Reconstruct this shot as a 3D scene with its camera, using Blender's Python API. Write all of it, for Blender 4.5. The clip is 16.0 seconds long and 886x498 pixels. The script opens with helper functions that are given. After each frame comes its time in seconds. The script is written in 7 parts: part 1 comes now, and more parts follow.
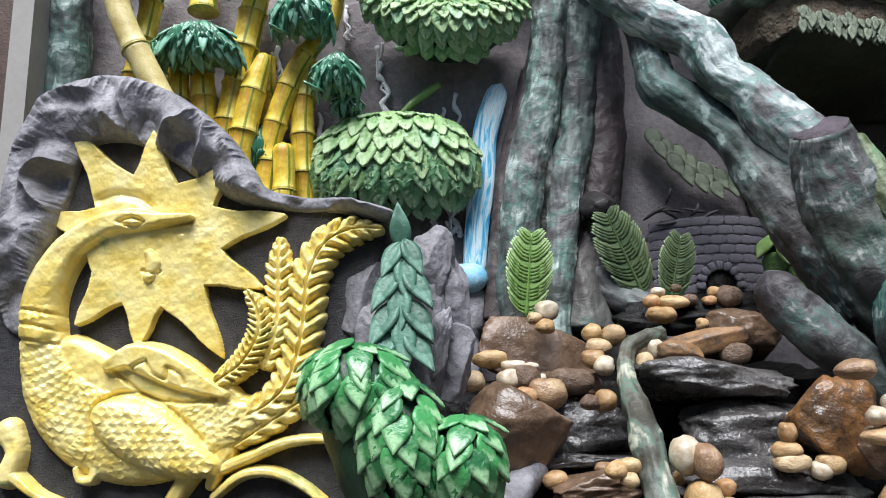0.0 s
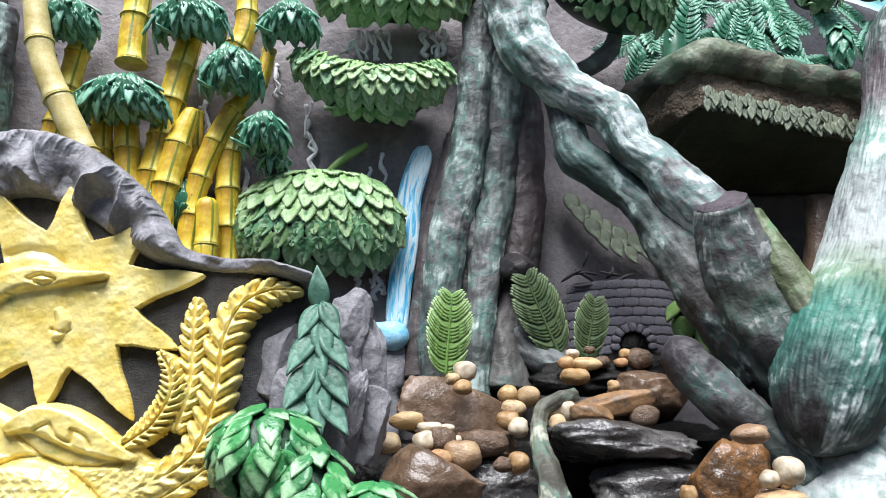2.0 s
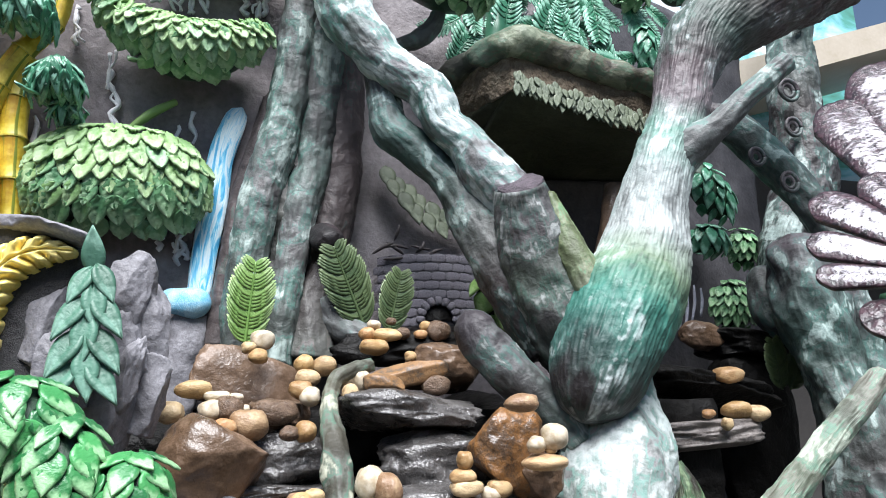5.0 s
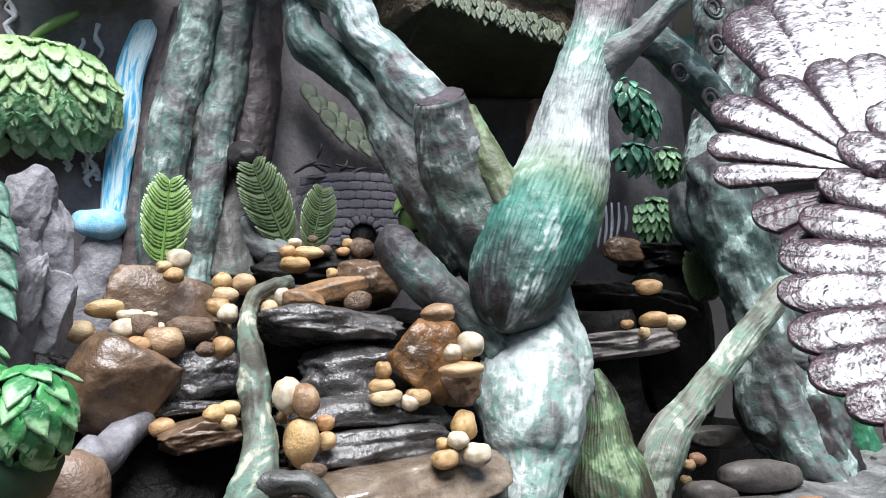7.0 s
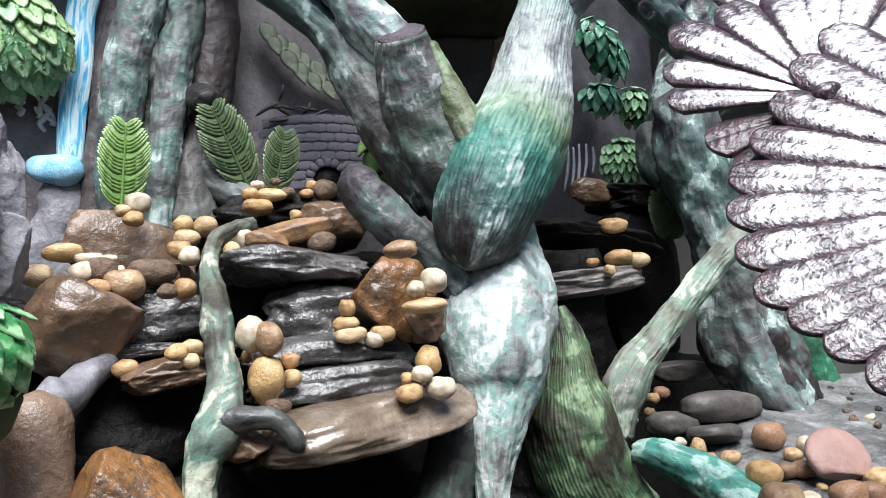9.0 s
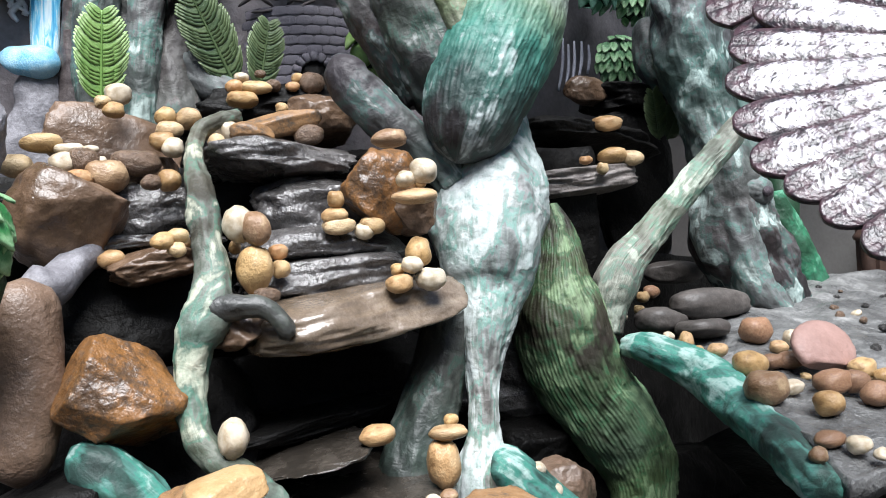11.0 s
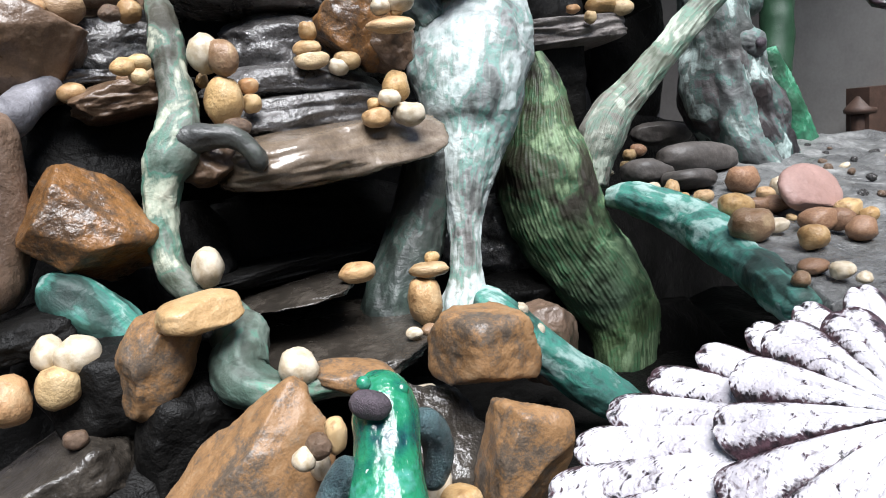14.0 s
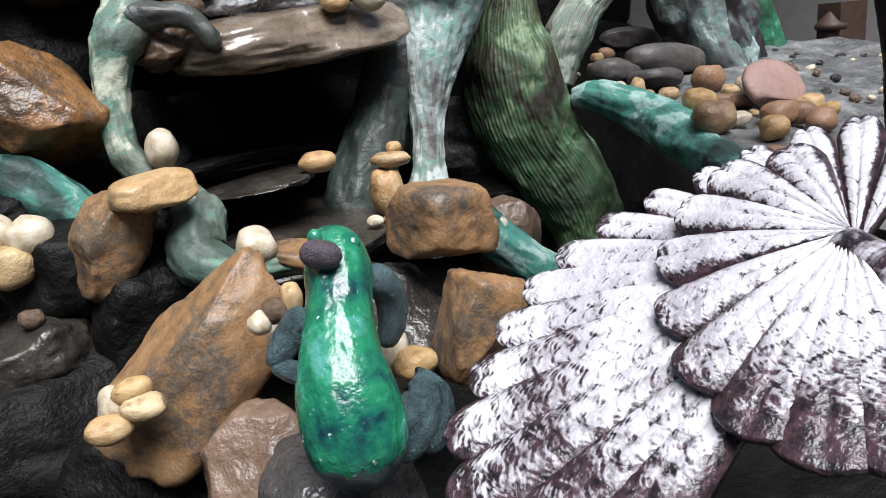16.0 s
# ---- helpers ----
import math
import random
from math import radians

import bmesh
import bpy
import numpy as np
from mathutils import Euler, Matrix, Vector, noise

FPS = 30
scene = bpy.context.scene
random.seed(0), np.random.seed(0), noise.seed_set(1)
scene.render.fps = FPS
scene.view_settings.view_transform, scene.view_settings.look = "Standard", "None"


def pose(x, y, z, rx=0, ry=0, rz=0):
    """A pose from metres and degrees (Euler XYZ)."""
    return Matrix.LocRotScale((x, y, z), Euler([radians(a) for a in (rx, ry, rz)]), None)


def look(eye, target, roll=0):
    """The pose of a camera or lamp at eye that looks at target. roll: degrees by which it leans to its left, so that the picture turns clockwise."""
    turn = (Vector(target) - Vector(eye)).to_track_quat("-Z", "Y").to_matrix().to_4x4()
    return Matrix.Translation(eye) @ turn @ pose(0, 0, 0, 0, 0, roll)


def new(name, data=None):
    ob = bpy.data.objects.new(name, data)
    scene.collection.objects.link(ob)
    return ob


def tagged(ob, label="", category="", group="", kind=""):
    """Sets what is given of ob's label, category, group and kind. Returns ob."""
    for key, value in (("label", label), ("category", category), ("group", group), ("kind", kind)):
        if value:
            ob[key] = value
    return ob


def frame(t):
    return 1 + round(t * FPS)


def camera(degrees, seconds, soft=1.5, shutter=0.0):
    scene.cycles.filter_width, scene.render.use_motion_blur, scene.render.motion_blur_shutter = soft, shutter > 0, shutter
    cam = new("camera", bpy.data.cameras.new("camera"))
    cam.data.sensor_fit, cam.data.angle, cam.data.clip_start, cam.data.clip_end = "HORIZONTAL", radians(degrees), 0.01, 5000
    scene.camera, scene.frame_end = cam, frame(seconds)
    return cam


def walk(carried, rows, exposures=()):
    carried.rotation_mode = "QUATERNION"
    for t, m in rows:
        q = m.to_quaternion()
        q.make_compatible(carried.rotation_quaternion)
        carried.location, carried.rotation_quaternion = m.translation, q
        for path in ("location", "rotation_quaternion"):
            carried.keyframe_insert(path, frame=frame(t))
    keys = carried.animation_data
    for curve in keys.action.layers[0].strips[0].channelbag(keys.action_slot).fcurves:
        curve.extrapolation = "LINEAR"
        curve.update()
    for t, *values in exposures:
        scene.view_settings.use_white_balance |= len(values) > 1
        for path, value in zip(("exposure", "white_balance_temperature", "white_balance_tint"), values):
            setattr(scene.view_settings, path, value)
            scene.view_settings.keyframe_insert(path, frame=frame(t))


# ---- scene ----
cam = camera(61.3, 16.0, soft=1.0)
METRES, EYE, TILT, LEAN, TURN = 0.6, 1.5, 12.0, 1.6, 0.0
ROWS = [
    (0.0, 0.0, 0.0, 0.0, -0.0, -0.0, -0.0),
    (0.5, 0.0093, -0.0056, 0.0128, -1.46, 1.06, -0.27),
    (1.0, 0.0189, -0.012, 0.0382, -2.86, 2.24, -0.38),
    (1.5, 0.0375, -0.0349, 0.0515, -3.77, 3.22, -0.54),
    (2.0, 0.0478, -0.0618, 0.0584, -5.19, 3.67, -1.05),
    (2.5, 0.0726, -0.0671, 0.066, -6.69, 3.95, -1.75),
    (3.0, 0.1057, -0.0712, 0.0694, -8.57, 4.07, -2.2),
    (3.5, 0.136, -0.0761, 0.0726, -10.77, 3.74, -2.83),
    (4.0, 0.1676, -0.0875, 0.0752, -12.9, 3.73, -2.94),
    (4.5, 0.2022, -0.0998, 0.0709, -15.22, 3.33, -2.98),
    (5.0, 0.2359, -0.1023, 0.0598, -16.97, 1.96, -3.07),
    (7.5, 0.3551, -0.1271, -0.0211, -22.01, -4.0, -1.93),
    (8.0, 0.3674, -0.1382, -0.0314, -22.53, -4.79, -1.63),
    (10.5, 0.4073, -0.1293, -0.1282, -23.75, -11.18, -1.44),
    (11.0, 0.4105, -0.1202, -0.1563, -23.81, -13.19, -1.4),
    (11.5, 0.4136, -0.1157, -0.1945, -23.95, -15.09, -1.45),
    (12.0, 0.4147, -0.1182, -0.2374, -24.25, -16.03, -1.92),
    (12.5, 0.4176, -0.1203, -0.2804, -23.98, -16.51, -1.88),
    (13.0, 0.4206, -0.1205, -0.3227, -24.06, -17.66, -1.34),
    (13.5, 0.4308, -0.1161, -0.3584, -24.3, -19.09, -1.08),
    (14.0, 0.4466, -0.123, -0.3936, -24.86, -20.73, -1.03),
    (14.5, 0.45, -0.1314, -0.4256, -25.61, -21.99, -1.2),
    (15.0, 0.4541, -0.1467, -0.4588, -26.15, -22.98, -0.98),
    (15.5, 0.464, -0.1638, -0.5008, -26.51, -24.38, -1.53),
    (16.0, 0.4642, -0.1826, -0.5261, -26.81, -25.92, -1.67),
]
walk(cam, [(t, pose(0, 0, EYE, TILT, LEAN, TURN) @ pose(METRES * x, METRES * y, METRES * z, 90 + pitch, roll, yaw)) for t, x, y, z, yaw, pitch, roll in ROWS],
     ((0.0, 0.70), (1.0, 0.80), (2.5, 0.90), (4.5, 1.12), (7.5, 1.0), (10.5, 1.03), (12.5, 1.14), (14.5, 0.89), (16.0, 0.64)))

# ---- daylight: soft overcast light from the open sky above the yard ----
world = bpy.data.worlds.new("world")
scene.world = world
world.use_nodes = True
wn = world.node_tree.nodes
sky = wn.new("ShaderNodeTexSky")
sky.sky_type = "NISHITA"
sky.sun_disc = False
sky.sun_elevation, sky.sun_rotation = radians(63), radians(200)
wn["Background"].inputs["Strength"].default_value = 0.05
world.node_tree.links.new(sky.outputs["Color"], wn["Background"].inputs["Color"])
sun = new("sun", bpy.data.lights.new("sun", "SUN"))
sun.data.energy, sun.data.angle, sun.data.color = 5.0, radians(40), (0.97, 0.985, 1.02)
sun.matrix_world = look((-0.5, -2.45, 5.0), (0.0, 0.0, 0.0))

# ---- materials ----
def nodes_of(name):
    m = bpy.data.materials.new(name)
    m.use_nodes = True
    t = m.node_tree
    return m, t, t.nodes["Principled BSDF"]


def noise_node(t, co, scale, detail=6.0, rough=0.6, stretch=(1, 1, 1), warp=0.0):
    mp = t.nodes.new("ShaderNodeMapping")
    mp.inputs["Scale"].default_value = stretch
    t.links.new(co, mp.inputs["Vector"])
    n = t.nodes.new("ShaderNodeTexNoise")
    n.inputs["Scale"].default_value, n.inputs["Detail"].default_value = scale, detail
    n.inputs["Roughness"].default_value, n.inputs["Distortion"].default_value = rough, warp
    t.links.new(mp.outputs["Vector"], n.inputs["Vector"])
    return n.outputs["Fac"]


def ramp(t, fac, stops):
    r = t.nodes.new("ShaderNodeValToRGB")
    while len(r.color_ramp.elements) < len(stops):
        r.color_ramp.elements.new(0.5)
    for e, (p, c) in zip(r.color_ramp.elements, stops):
        e.position, e.color = p, (*c, 1)
    t.links.new(fac, r.inputs["Fac"])
    return r.outputs["Color"]


def mix(t, fac, a, b, kind="MIX"):
    n = t.nodes.new("ShaderNodeMix")
    n.data_type, n.blend_type = "RGBA", kind
    for key, v in ((0, fac), (6, a), (7, b)):
        if isinstance(v, (int, float)):
            n.inputs[key].default_value = v
        elif isinstance(v, tuple):
            n.inputs[key].default_value = (*v, 1)
        else:
            t.links.new(v, n.inputs[key])
    return n.outputs[2]


def bump(t, shader, parts):
    last = None
    for fac, strength, dist in parts:
        b = t.nodes.new("ShaderNodeBump")
        b.inputs["Strength"].default_value, b.inputs["Distance"].default_value = strength, dist
        t.links.new(fac, b.inputs["Height"])
        if last:
            t.links.new(last, b.inputs["Normal"])
        last = b.outputs["Normal"]
    t.links.new(last, shader.inputs["Normal"])


def coords(t, which="Object"):
    return t.nodes.new("ShaderNodeTexCoord").outputs[which]


def obj_random(t):
    return t.nodes.new("ShaderNodeObjectInfo").outputs["Random"]


def step_up(t, fac, lo, hi):
    m = t.nodes.new("ShaderNodeMapRange")
    m.inputs["From Min"].default_value, m.inputs["From Max"].default_value = lo, hi
    t.links.new(fac, m.inputs["Value"])
    return m.outputs["Result"]


def step_range(t, fac, lo, hi):
    m = t.nodes.new("ShaderNodeMapRange")
    m.inputs["To Min"].default_value, m.inputs["To Max"].default_value = lo, hi
    t.links.new(fac, m.inputs["Value"])
    return m.outputs["Result"]


def painted_bark(name, zones, pale, dark, length=1.0, pale_at=0.52, mottle=0.5, rough=0.55, relief=0.7, drift=0.5, blend=0.65):
    """Gritty cement bark, sprayed in soft zones of paint that follow the limb, dry-brushed pale, with dark left in its pits.
    zones: (share of the length, colour); pale_at: lower means more dry brushing."""
    m, t, s = nodes_of(name)
    uv, ob = coords(t, "UV"), coords(t)
    att = t.nodes.new("ShaderNodeAttribute")
    att.attribute_name = "grain"
    raised = step_up(t, att.outputs["Fac"], -1.2, 1.2)
    patch = noise_node(t, ob, 8.0, 3, 0.5, warp=0.7)
    patch_b = noise_node(t, ob, 8.0, 3, 0.5, warp=0.8)
    along = noise_node(t, uv, 1.0, 3, 0.5, (9, 1.7, 1), 0.5)
    strokes = noise_node(t, uv, 1.0, 4, 0.6, (90, 9, 1), 0.6)
    grit = noise_node(t, ob, 150, 6, 0.7)
    sep = t.nodes.new("ShaderNodeSeparateXYZ")
    t.links.new(uv, sep.inputs[0])
    place = t.nodes.new("ShaderNodeMath")
    place.operation = "MULTIPLY_ADD"
    t.links.new(sep.outputs["Y"], place.inputs[0])
    place.inputs[1].default_value = 1.0 / length
    shift = t.nodes.new("ShaderNodeMath")
    shift.operation = "MULTIPLY_ADD"
    t.links.new(mix(t, 0.5, patch, along), shift.inputs[0])
    shift.inputs[1].default_value, shift.inputs[2].default_value = drift, -0.5 * drift
    t.links.new(shift.outputs[0], place.inputs[2])
    col = ramp(t, place.outputs[0], zones)
    gravel = noise_node(t, ob, 48, 4, 0.65)
    rub = mix(t, 0.5, mix(t, 0.5, grit, gravel), raised)
    tone = mix(t, 0.22, mix(t, 0.35, patch, along), mix(t, 0.5, rub, strokes))
    k = pale_at - 0.52
    mean = tuple(sum(z[1][c] for z in zones) / len(zones) for c in range(3))
    coats = [(0.02, dark), (0.14, tuple(c * mottle for c in mean)), (0.28, (mean[0] * 1.0, mean[1] * 0.78, mean[2] * 0.88)), (0.42, (mean[0] * 0.55, mean[1] * 1.15, mean[2] * 1.05)), (0.54, mean), (0.64, tuple(0.5 * a + 0.5 * b for a, b in zip(mean, pale))), (0.76, pale), (0.97, (mean[0] * 0.8, mean[1] * 1.15, mean[2] * 1.1))]
    col = mix(t, blend, col, ramp(t, step_up(t, tone, 0.425 + k, 0.575 + k), coats))
    col = mix(t, step_up(t, mix(t, 0.30, mix(t, 0.4, patch_b, along), rub), 0.515 + k, 0.60 + k), col, pale)
    col = mix(t, step_up(t, mix(t, 0.30, mix(t, 0.5, patch_b, along), rub), 0.45, 0.38), col, mix(t, 0.5, col, dark))
    col = mix(t, step_up(t, mix(t, 0.5, gravel, grit), 0.41, 0.35), col, mix(t, 0.45, col, dark))
    t.links.new(col, s.inputs["Base Color"])
    s.inputs["Roughness"].default_value, s.inputs["Specular IOR Level"].default_value = rough, 0.35
    chips = t.nodes.new("ShaderNodeTexVoronoi")
    chips.inputs["Scale"].default_value = 38
    t.links.new(ob, chips.inputs["Vector"])
    bump(t, s, [(noise_node(t, ob, 26, 3, 0.5, warp=0.5), relief * 0.7, 0.012), (chips.outputs["Distance"], relief * 0.35, 0.006), (noise_node(t, ob, 120, 4, 0.6), relief * 0.6, 0.003)])
    return m


def stone(name, stops, rough=(0.25, 0.6), scale=7.0, relief=0.6, vary=0.0, gloss=0.5):
    m, t, s = nodes_of(name)
    ob = coords(t)
    big = noise_node(t, ob, scale, 8, 0.65, warp=0.4)
    small = noise_node(t, ob, scale * 9, 5, 0.6)
    fine = noise_node(t, ob, 240, 6, 0.75)
    fac = mix(t, 0.22, mix(t, 0.28, big, small), fine)
    col = ramp(t, fac, stops)
    if vary:
        hsv = t.nodes.new("ShaderNodeHueSaturation")
        t.links.new(col, hsv.inputs["Color"])
        t.links.new(step_range(t, obj_random(t), 1 - vary, 1 + vary), hsv.inputs["Value"])
        col = hsv.outputs["Color"]
    t.links.new(col, s.inputs["Base Color"])
    s.inputs["Specular IOR Level"].default_value = gloss
    rr = ramp(t, big, [(0.35, (rough[0],) * 3), (0.65, (rough[1],) * 3)])
    t.links.new(rr, s.inputs["Roughness"])
    bump(t, s, [(noise_node(t, ob, scale, 3, 0.5), relief, 0.02), (noise_node(t, ob, scale * 4, 3, 0.5, warp=0.4), relief, 0.014), (noise_node(t, ob, 110, 3, 0.5), relief, 0.006), (noise_node(t, ob, 260, 3, 0.5), relief * 0.9, 0.003)])
    return m


def leaf_paint(name, dark, mid, light, pale_at=0.6, rough=0.4):
    """Painted cement leaf: colour varies from leaf to leaf, lighter dry brushing towards the tip."""
    m, t, s = nodes_of(name)
    uv, ob = coords(t, "UV"), coords(t)
    n = noise_node(t, ob, 1.3, 4, 0.55)
    base = mix(t, obj_random(t), dark, mid)
    sep = t.nodes.new("ShaderNodeSeparateXYZ")
    t.links.new(uv, sep.inputs[0])
    tip = t.nodes.new("ShaderNodeMath")
    tip.operation = "MULTIPLY_ADD"
    t.links.new(sep.outputs["Y"], tip.inputs[0])
    tip.inputs[1].default_value = 0.30
    t.links.new(n, tip.inputs[2])
    col = mix(t, step_up(t, tip.outputs[0], pale_at, pale_at + 0.22), base, light)
    t.links.new(col, s.inputs["Base Color"])
    s.inputs["Roughness"].default_value = rough
    bump(t, s, [(noise_node(t, uv, 1.0, 2, 0.5, (5, 22, 1)), 0.10, 0.02), (noise_node(t, ob, 7, 2, 0.5), 0.08, 0.03)])
    return m


def plain(name, a, b, scale=12.0, rough=0.55, relief=0.3, dist=0.004, metal=0.0):
    m, t, s = nodes_of(name)
    ob = coords(t)
    n = noise_node(t, ob, scale, 7, 0.65)
    f = noise_node(t, ob, scale * 12, 4, 0.6)
    t.links.new(ramp(t, mix(t, 0.3, n, f), [(0.35, a), (0.65, b)]), s.inputs["Base Color"])
    s.inputs["Roughness"].default_value, s.inputs["Metallic"].default_value = rough, metal
    bump(t, s, [(n, relief, dist * 2), (f, relief, dist)])
    return m


TEAL, DEEP_TEAL, MAUVE, UMBER, MOSS = (0.085, 0.19, 0.16), (0.025, 0.08, 0.068), (0.17, 0.13, 0.15), (0.075, 0.052, 0.05), (0.10, 0.11, 0.06)
NEAR_BLACK = (0.018, 0.016, 0.017)
M_BARK = painted_bark("painted_bark_teal", [(0.0, MAUVE), (0.3, TEAL), (0.55, (0.16, 0.20, 0.18)), (0.8, UMBER), (1.0, NEAR_BLACK)], (0.42, 0.52, 0.49), NEAR_BLACK, 1.15, 0.55)
M_BARK_WHITE = painted_bark("painted_bark_pale", [(0.0, (0.28, 0.32, 0.31)), (0.2, (0.20, 0.31, 0.28)), (0.42, (0.31, 0.31, 0.31)), (0.6, (0.19, 0.29, 0.26)), (0.8, (0.28, 0.27, 0.25)), (1.0, MOSS)], (0.54, 0.59, 0.58), (0.05, 0.045, 0.045), 1.0, 0.51)
# near-black at the fork's bulb end, through teal to pale further up
M_BARK_MID = painted_bark("painted_bark_fork", [(0.0, NEAR_BLACK), (0.04, NEAR_BLACK), (0.10, DEEP_TEAL), (0.18, (0.04, 0.19, 0.145)), (0.26, (0.16, 0.24, 0.15)), (0.34, (0.36, 0.39, 0.38)), (0.48, (0.32, 0.36, 0.35)), (0.57, (0.13, 0.26, 0.21)), (0.64, (0.20, 0.17, 0.18)), (0.72, (0.085, 0.062, 0.068)), (0.84, (0.05, 0.075, 0.062)), (1.0, UMBER)], (0.54, 0.59, 0.59), NEAR_BLACK, 1.6, 0.565, drift=0.20, blend=0.22)
M_BARK_LIMB = painted_bark("painted_bark_limb", [(0.0, (0.20, 0.18, 0.19)), (0.15, (0.26, 0.27, 0.27)), (0.32, TEAL), (0.45, (0.26, 0.25, 0.26)), (0.62, (0.10, 0.20, 0.17)), (0.8, (0.22, 0.24, 0.23)), (1.0, DEEP_TEAL)], (0.55, 0.60, 0.60), (0.03, 0.026, 0.026), 1.35, 0.515)
M_BARK_SEA = painted_bark("painted_bark_sea_green", [(0.0, (0.04, 0.13, 0.105)), (0.3, (0.07, 0.24, 0.19)), (0.6, (0.10, 0.28, 0.23)), (0.8, (0.06, 0.14, 0.12)), (1.0, (0.11, 0.27, 0.22))], (0.42, 0.56, 0.52), NEAR_BLACK, 0.75, 0.53)
M_BARK_OLIVE = painted_bark("painted_bark_olive", [(0.0, (0.12, 0.13, 0.12)), (0.4, (0.075, 0.085, 0.07)), (0.7, (0.05, 0.09, 0.07)), (1.0, (0.04, 0.036, 0.032))], (0.22, 0.25, 0.22), NEAR_BLACK, 0.6, 0.57, rough=0.4)
M_BARK_GREEN = painted_bark("painted_bark_green", [(0.0, (0.05, 0.05, 0.04)), (0.18, (0.07, 0.09, 0.035)), (0.35, (0.05, 0.036, 0.03)), (0.5, (0.08, 0.15, 0.07)), (0.66, (0.16, 0.28, 0.17)), (0.80, (0.14, 0.24, 0.09)), (1.0, (0.04, 0.07, 0.04))], (0.26, 0.37, 0.21), (0.02, 0.016, 0.012), 1.05, 0.55, drift=0.6)
M_BARK_DARK = painted_bark("painted_bark_dark", [(0.0, NEAR_BLACK), (0.25, (0.026, 0.019, 0.020)), (0.5, (0.034, 0.023, 0.026)), (0.8, (0.040, 0.022, 0.027)), (1.0, (0.028, 0.016, 0.024))], (0.075, 0.062, 0.062), (0.006, 0.005, 0.006), 0.65, 0.57)
M_BARK_STUMP = painted_bark("painted_bark_stump", [(0.0, (0.05, 0.10, 0.07)), (0.3, (0.05, 0.05, 0.05)), (0.5, (0.085, 0.12, 0.09)), (0.7, (0.05, 0.038, 0.044)), (0.88, (0.12, 0.115, 0.12)), (1.0, NEAR_BLACK)], (0.34, 0.36, 0.35), NEAR_BLACK, 0.6, 0.55)
M_BARK_GREY = painted_bark("painted_bark_grey", [(0.0, (0.16, 0.19, 0.18)), (0.35, (0.13, 0.145, 0.14)), (0.6, (0.12, 0.20, 0.17)), (0.8, (0.15, 0.145, 0.145)), (1.0, (0.09, 0.13, 0.11))], (0.40, 0.48, 0.45), (0.045, 0.04, 0.042), 1.2, 0.545)
M_BARK_BROWN = painted_bark("painted_bark_mauve_brown", [(0.0, (0.10, 0.085, 0.085)), (0.4, (0.13, 0.10, 0.10)), (0.7, (0.10, 0.085, 0.078)), (1.0, (0.10, 0.12, 0.10))], (0.22, 0.20, 0.20), (0.04, 0.033, 0.034), 1.2, 0.58)
M_ROOT = painted_bark("painted_root", [(0.0, (0.11, 0.11, 0.085)), (0.15, (0.20, 0.19, 0.14)), (0.30, (0.05, 0.047, 0.04)), (0.42, (0.09, 0.09, 0.075)), (0.52, (0.20, 0.24, 0.20)), (0.62, (0.05, 0.17, 0.13)), (0.75, (0.11, 0.13, 0.09)), (0.88, (0.12, 0.19, 0.15)), (1.0, (0.07, 0.08, 0.06))], (0.46, 0.47, 0.37), (0.03, 0.028, 0.02), 1.25, 0.545)
M_ROOT_LOW = painted_bark("painted_root_foot", [(0.0, (0.20, 0.25, 0.21)), (0.3, (0.10, 0.20, 0.16)), (0.55, (0.12, 0.15, 0.10)), (0.8, (0.16, 0.20, 0.15)), (1.0, (0.08, 0.12, 0.09))], (0.46, 0.49, 0.42), (0.03, 0.03, 0.022), 0.5, 0.53)
M_STICK = painted_bark("painted_stick", [(0.0, (0.10, 0.095, 0.08)), (0.2, (0.26, 0.25, 0.22)), (0.45, (0.17, 0.22, 0.15)), (0.75, (0.14, 0.20, 0.15)), (1.0, (0.22, 0.23, 0.19))], (0.46, 0.50, 0.42), (0.05, 0.045, 0.035), 0.8, 0.53)
M_BARK_LIME = painted_bark("painted_bark_lime", [(0.0, (0.10, 0.16, 0.05)), (0.5, (0.16, 0.23, 0.10)), (1.0, (0.26, 0.25, 0.24))], (0.42, 0.47, 0.36), (0.05, 0.05, 0.03), 0.4, 0.53)
M_BARK_LOG = painted_bark("painted_bark_log", [(0.0, (0.055, 0.045, 0.055)), (0.3, (0.08, 0.076, 0.08)), (0.5, (0.055, 0.06, 0.056)), (0.75, (0.14, 0.20, 0.18)), (1.0, (0.13, 0.18, 0.15))], (0.40, 0.45, 0.43), NEAR_BLACK, 0.5, 0.56)
M_FERN_BANK = painted_bark("painted_fern_green", [(0.0, (0.02, 0.08, 0.04)), (0.5, (0.03, 0.14, 0.07)), (1.0, (0.05, 0.20, 0.12))], (0.12, 0.34, 0.22), (0.008, 0.03, 0.015), 0.5, 0.56)
M_MOSS_RIM = painted_bark("mossy_roof_cement", [(0.0, (0.09, 0.07, 0.05)), (0.25, (0.17, 0.23, 0.18)), (0.38, (0.085, 0.10, 0.05)), (0.6, (0.075, 0.058, 0.04)), (1.0, (0.06, 0.07, 0.04))], (0.26, 0.29, 0.21), NEAR_BLACK, 1.0, 0.545)
# olive soffit and brown wall below it, both darkened in colour for shade
M_SOFFIT_SHADE = stone("olive_soffit_with_shade", [(0.3, (0.016, 0.018, 0.010)), (0.5, (0.04, 0.042, 0.026)), (0.72, (0.085, 0.085, 0.06))], (0.6, 0.8), 7, 0.4, gloss=0.2)
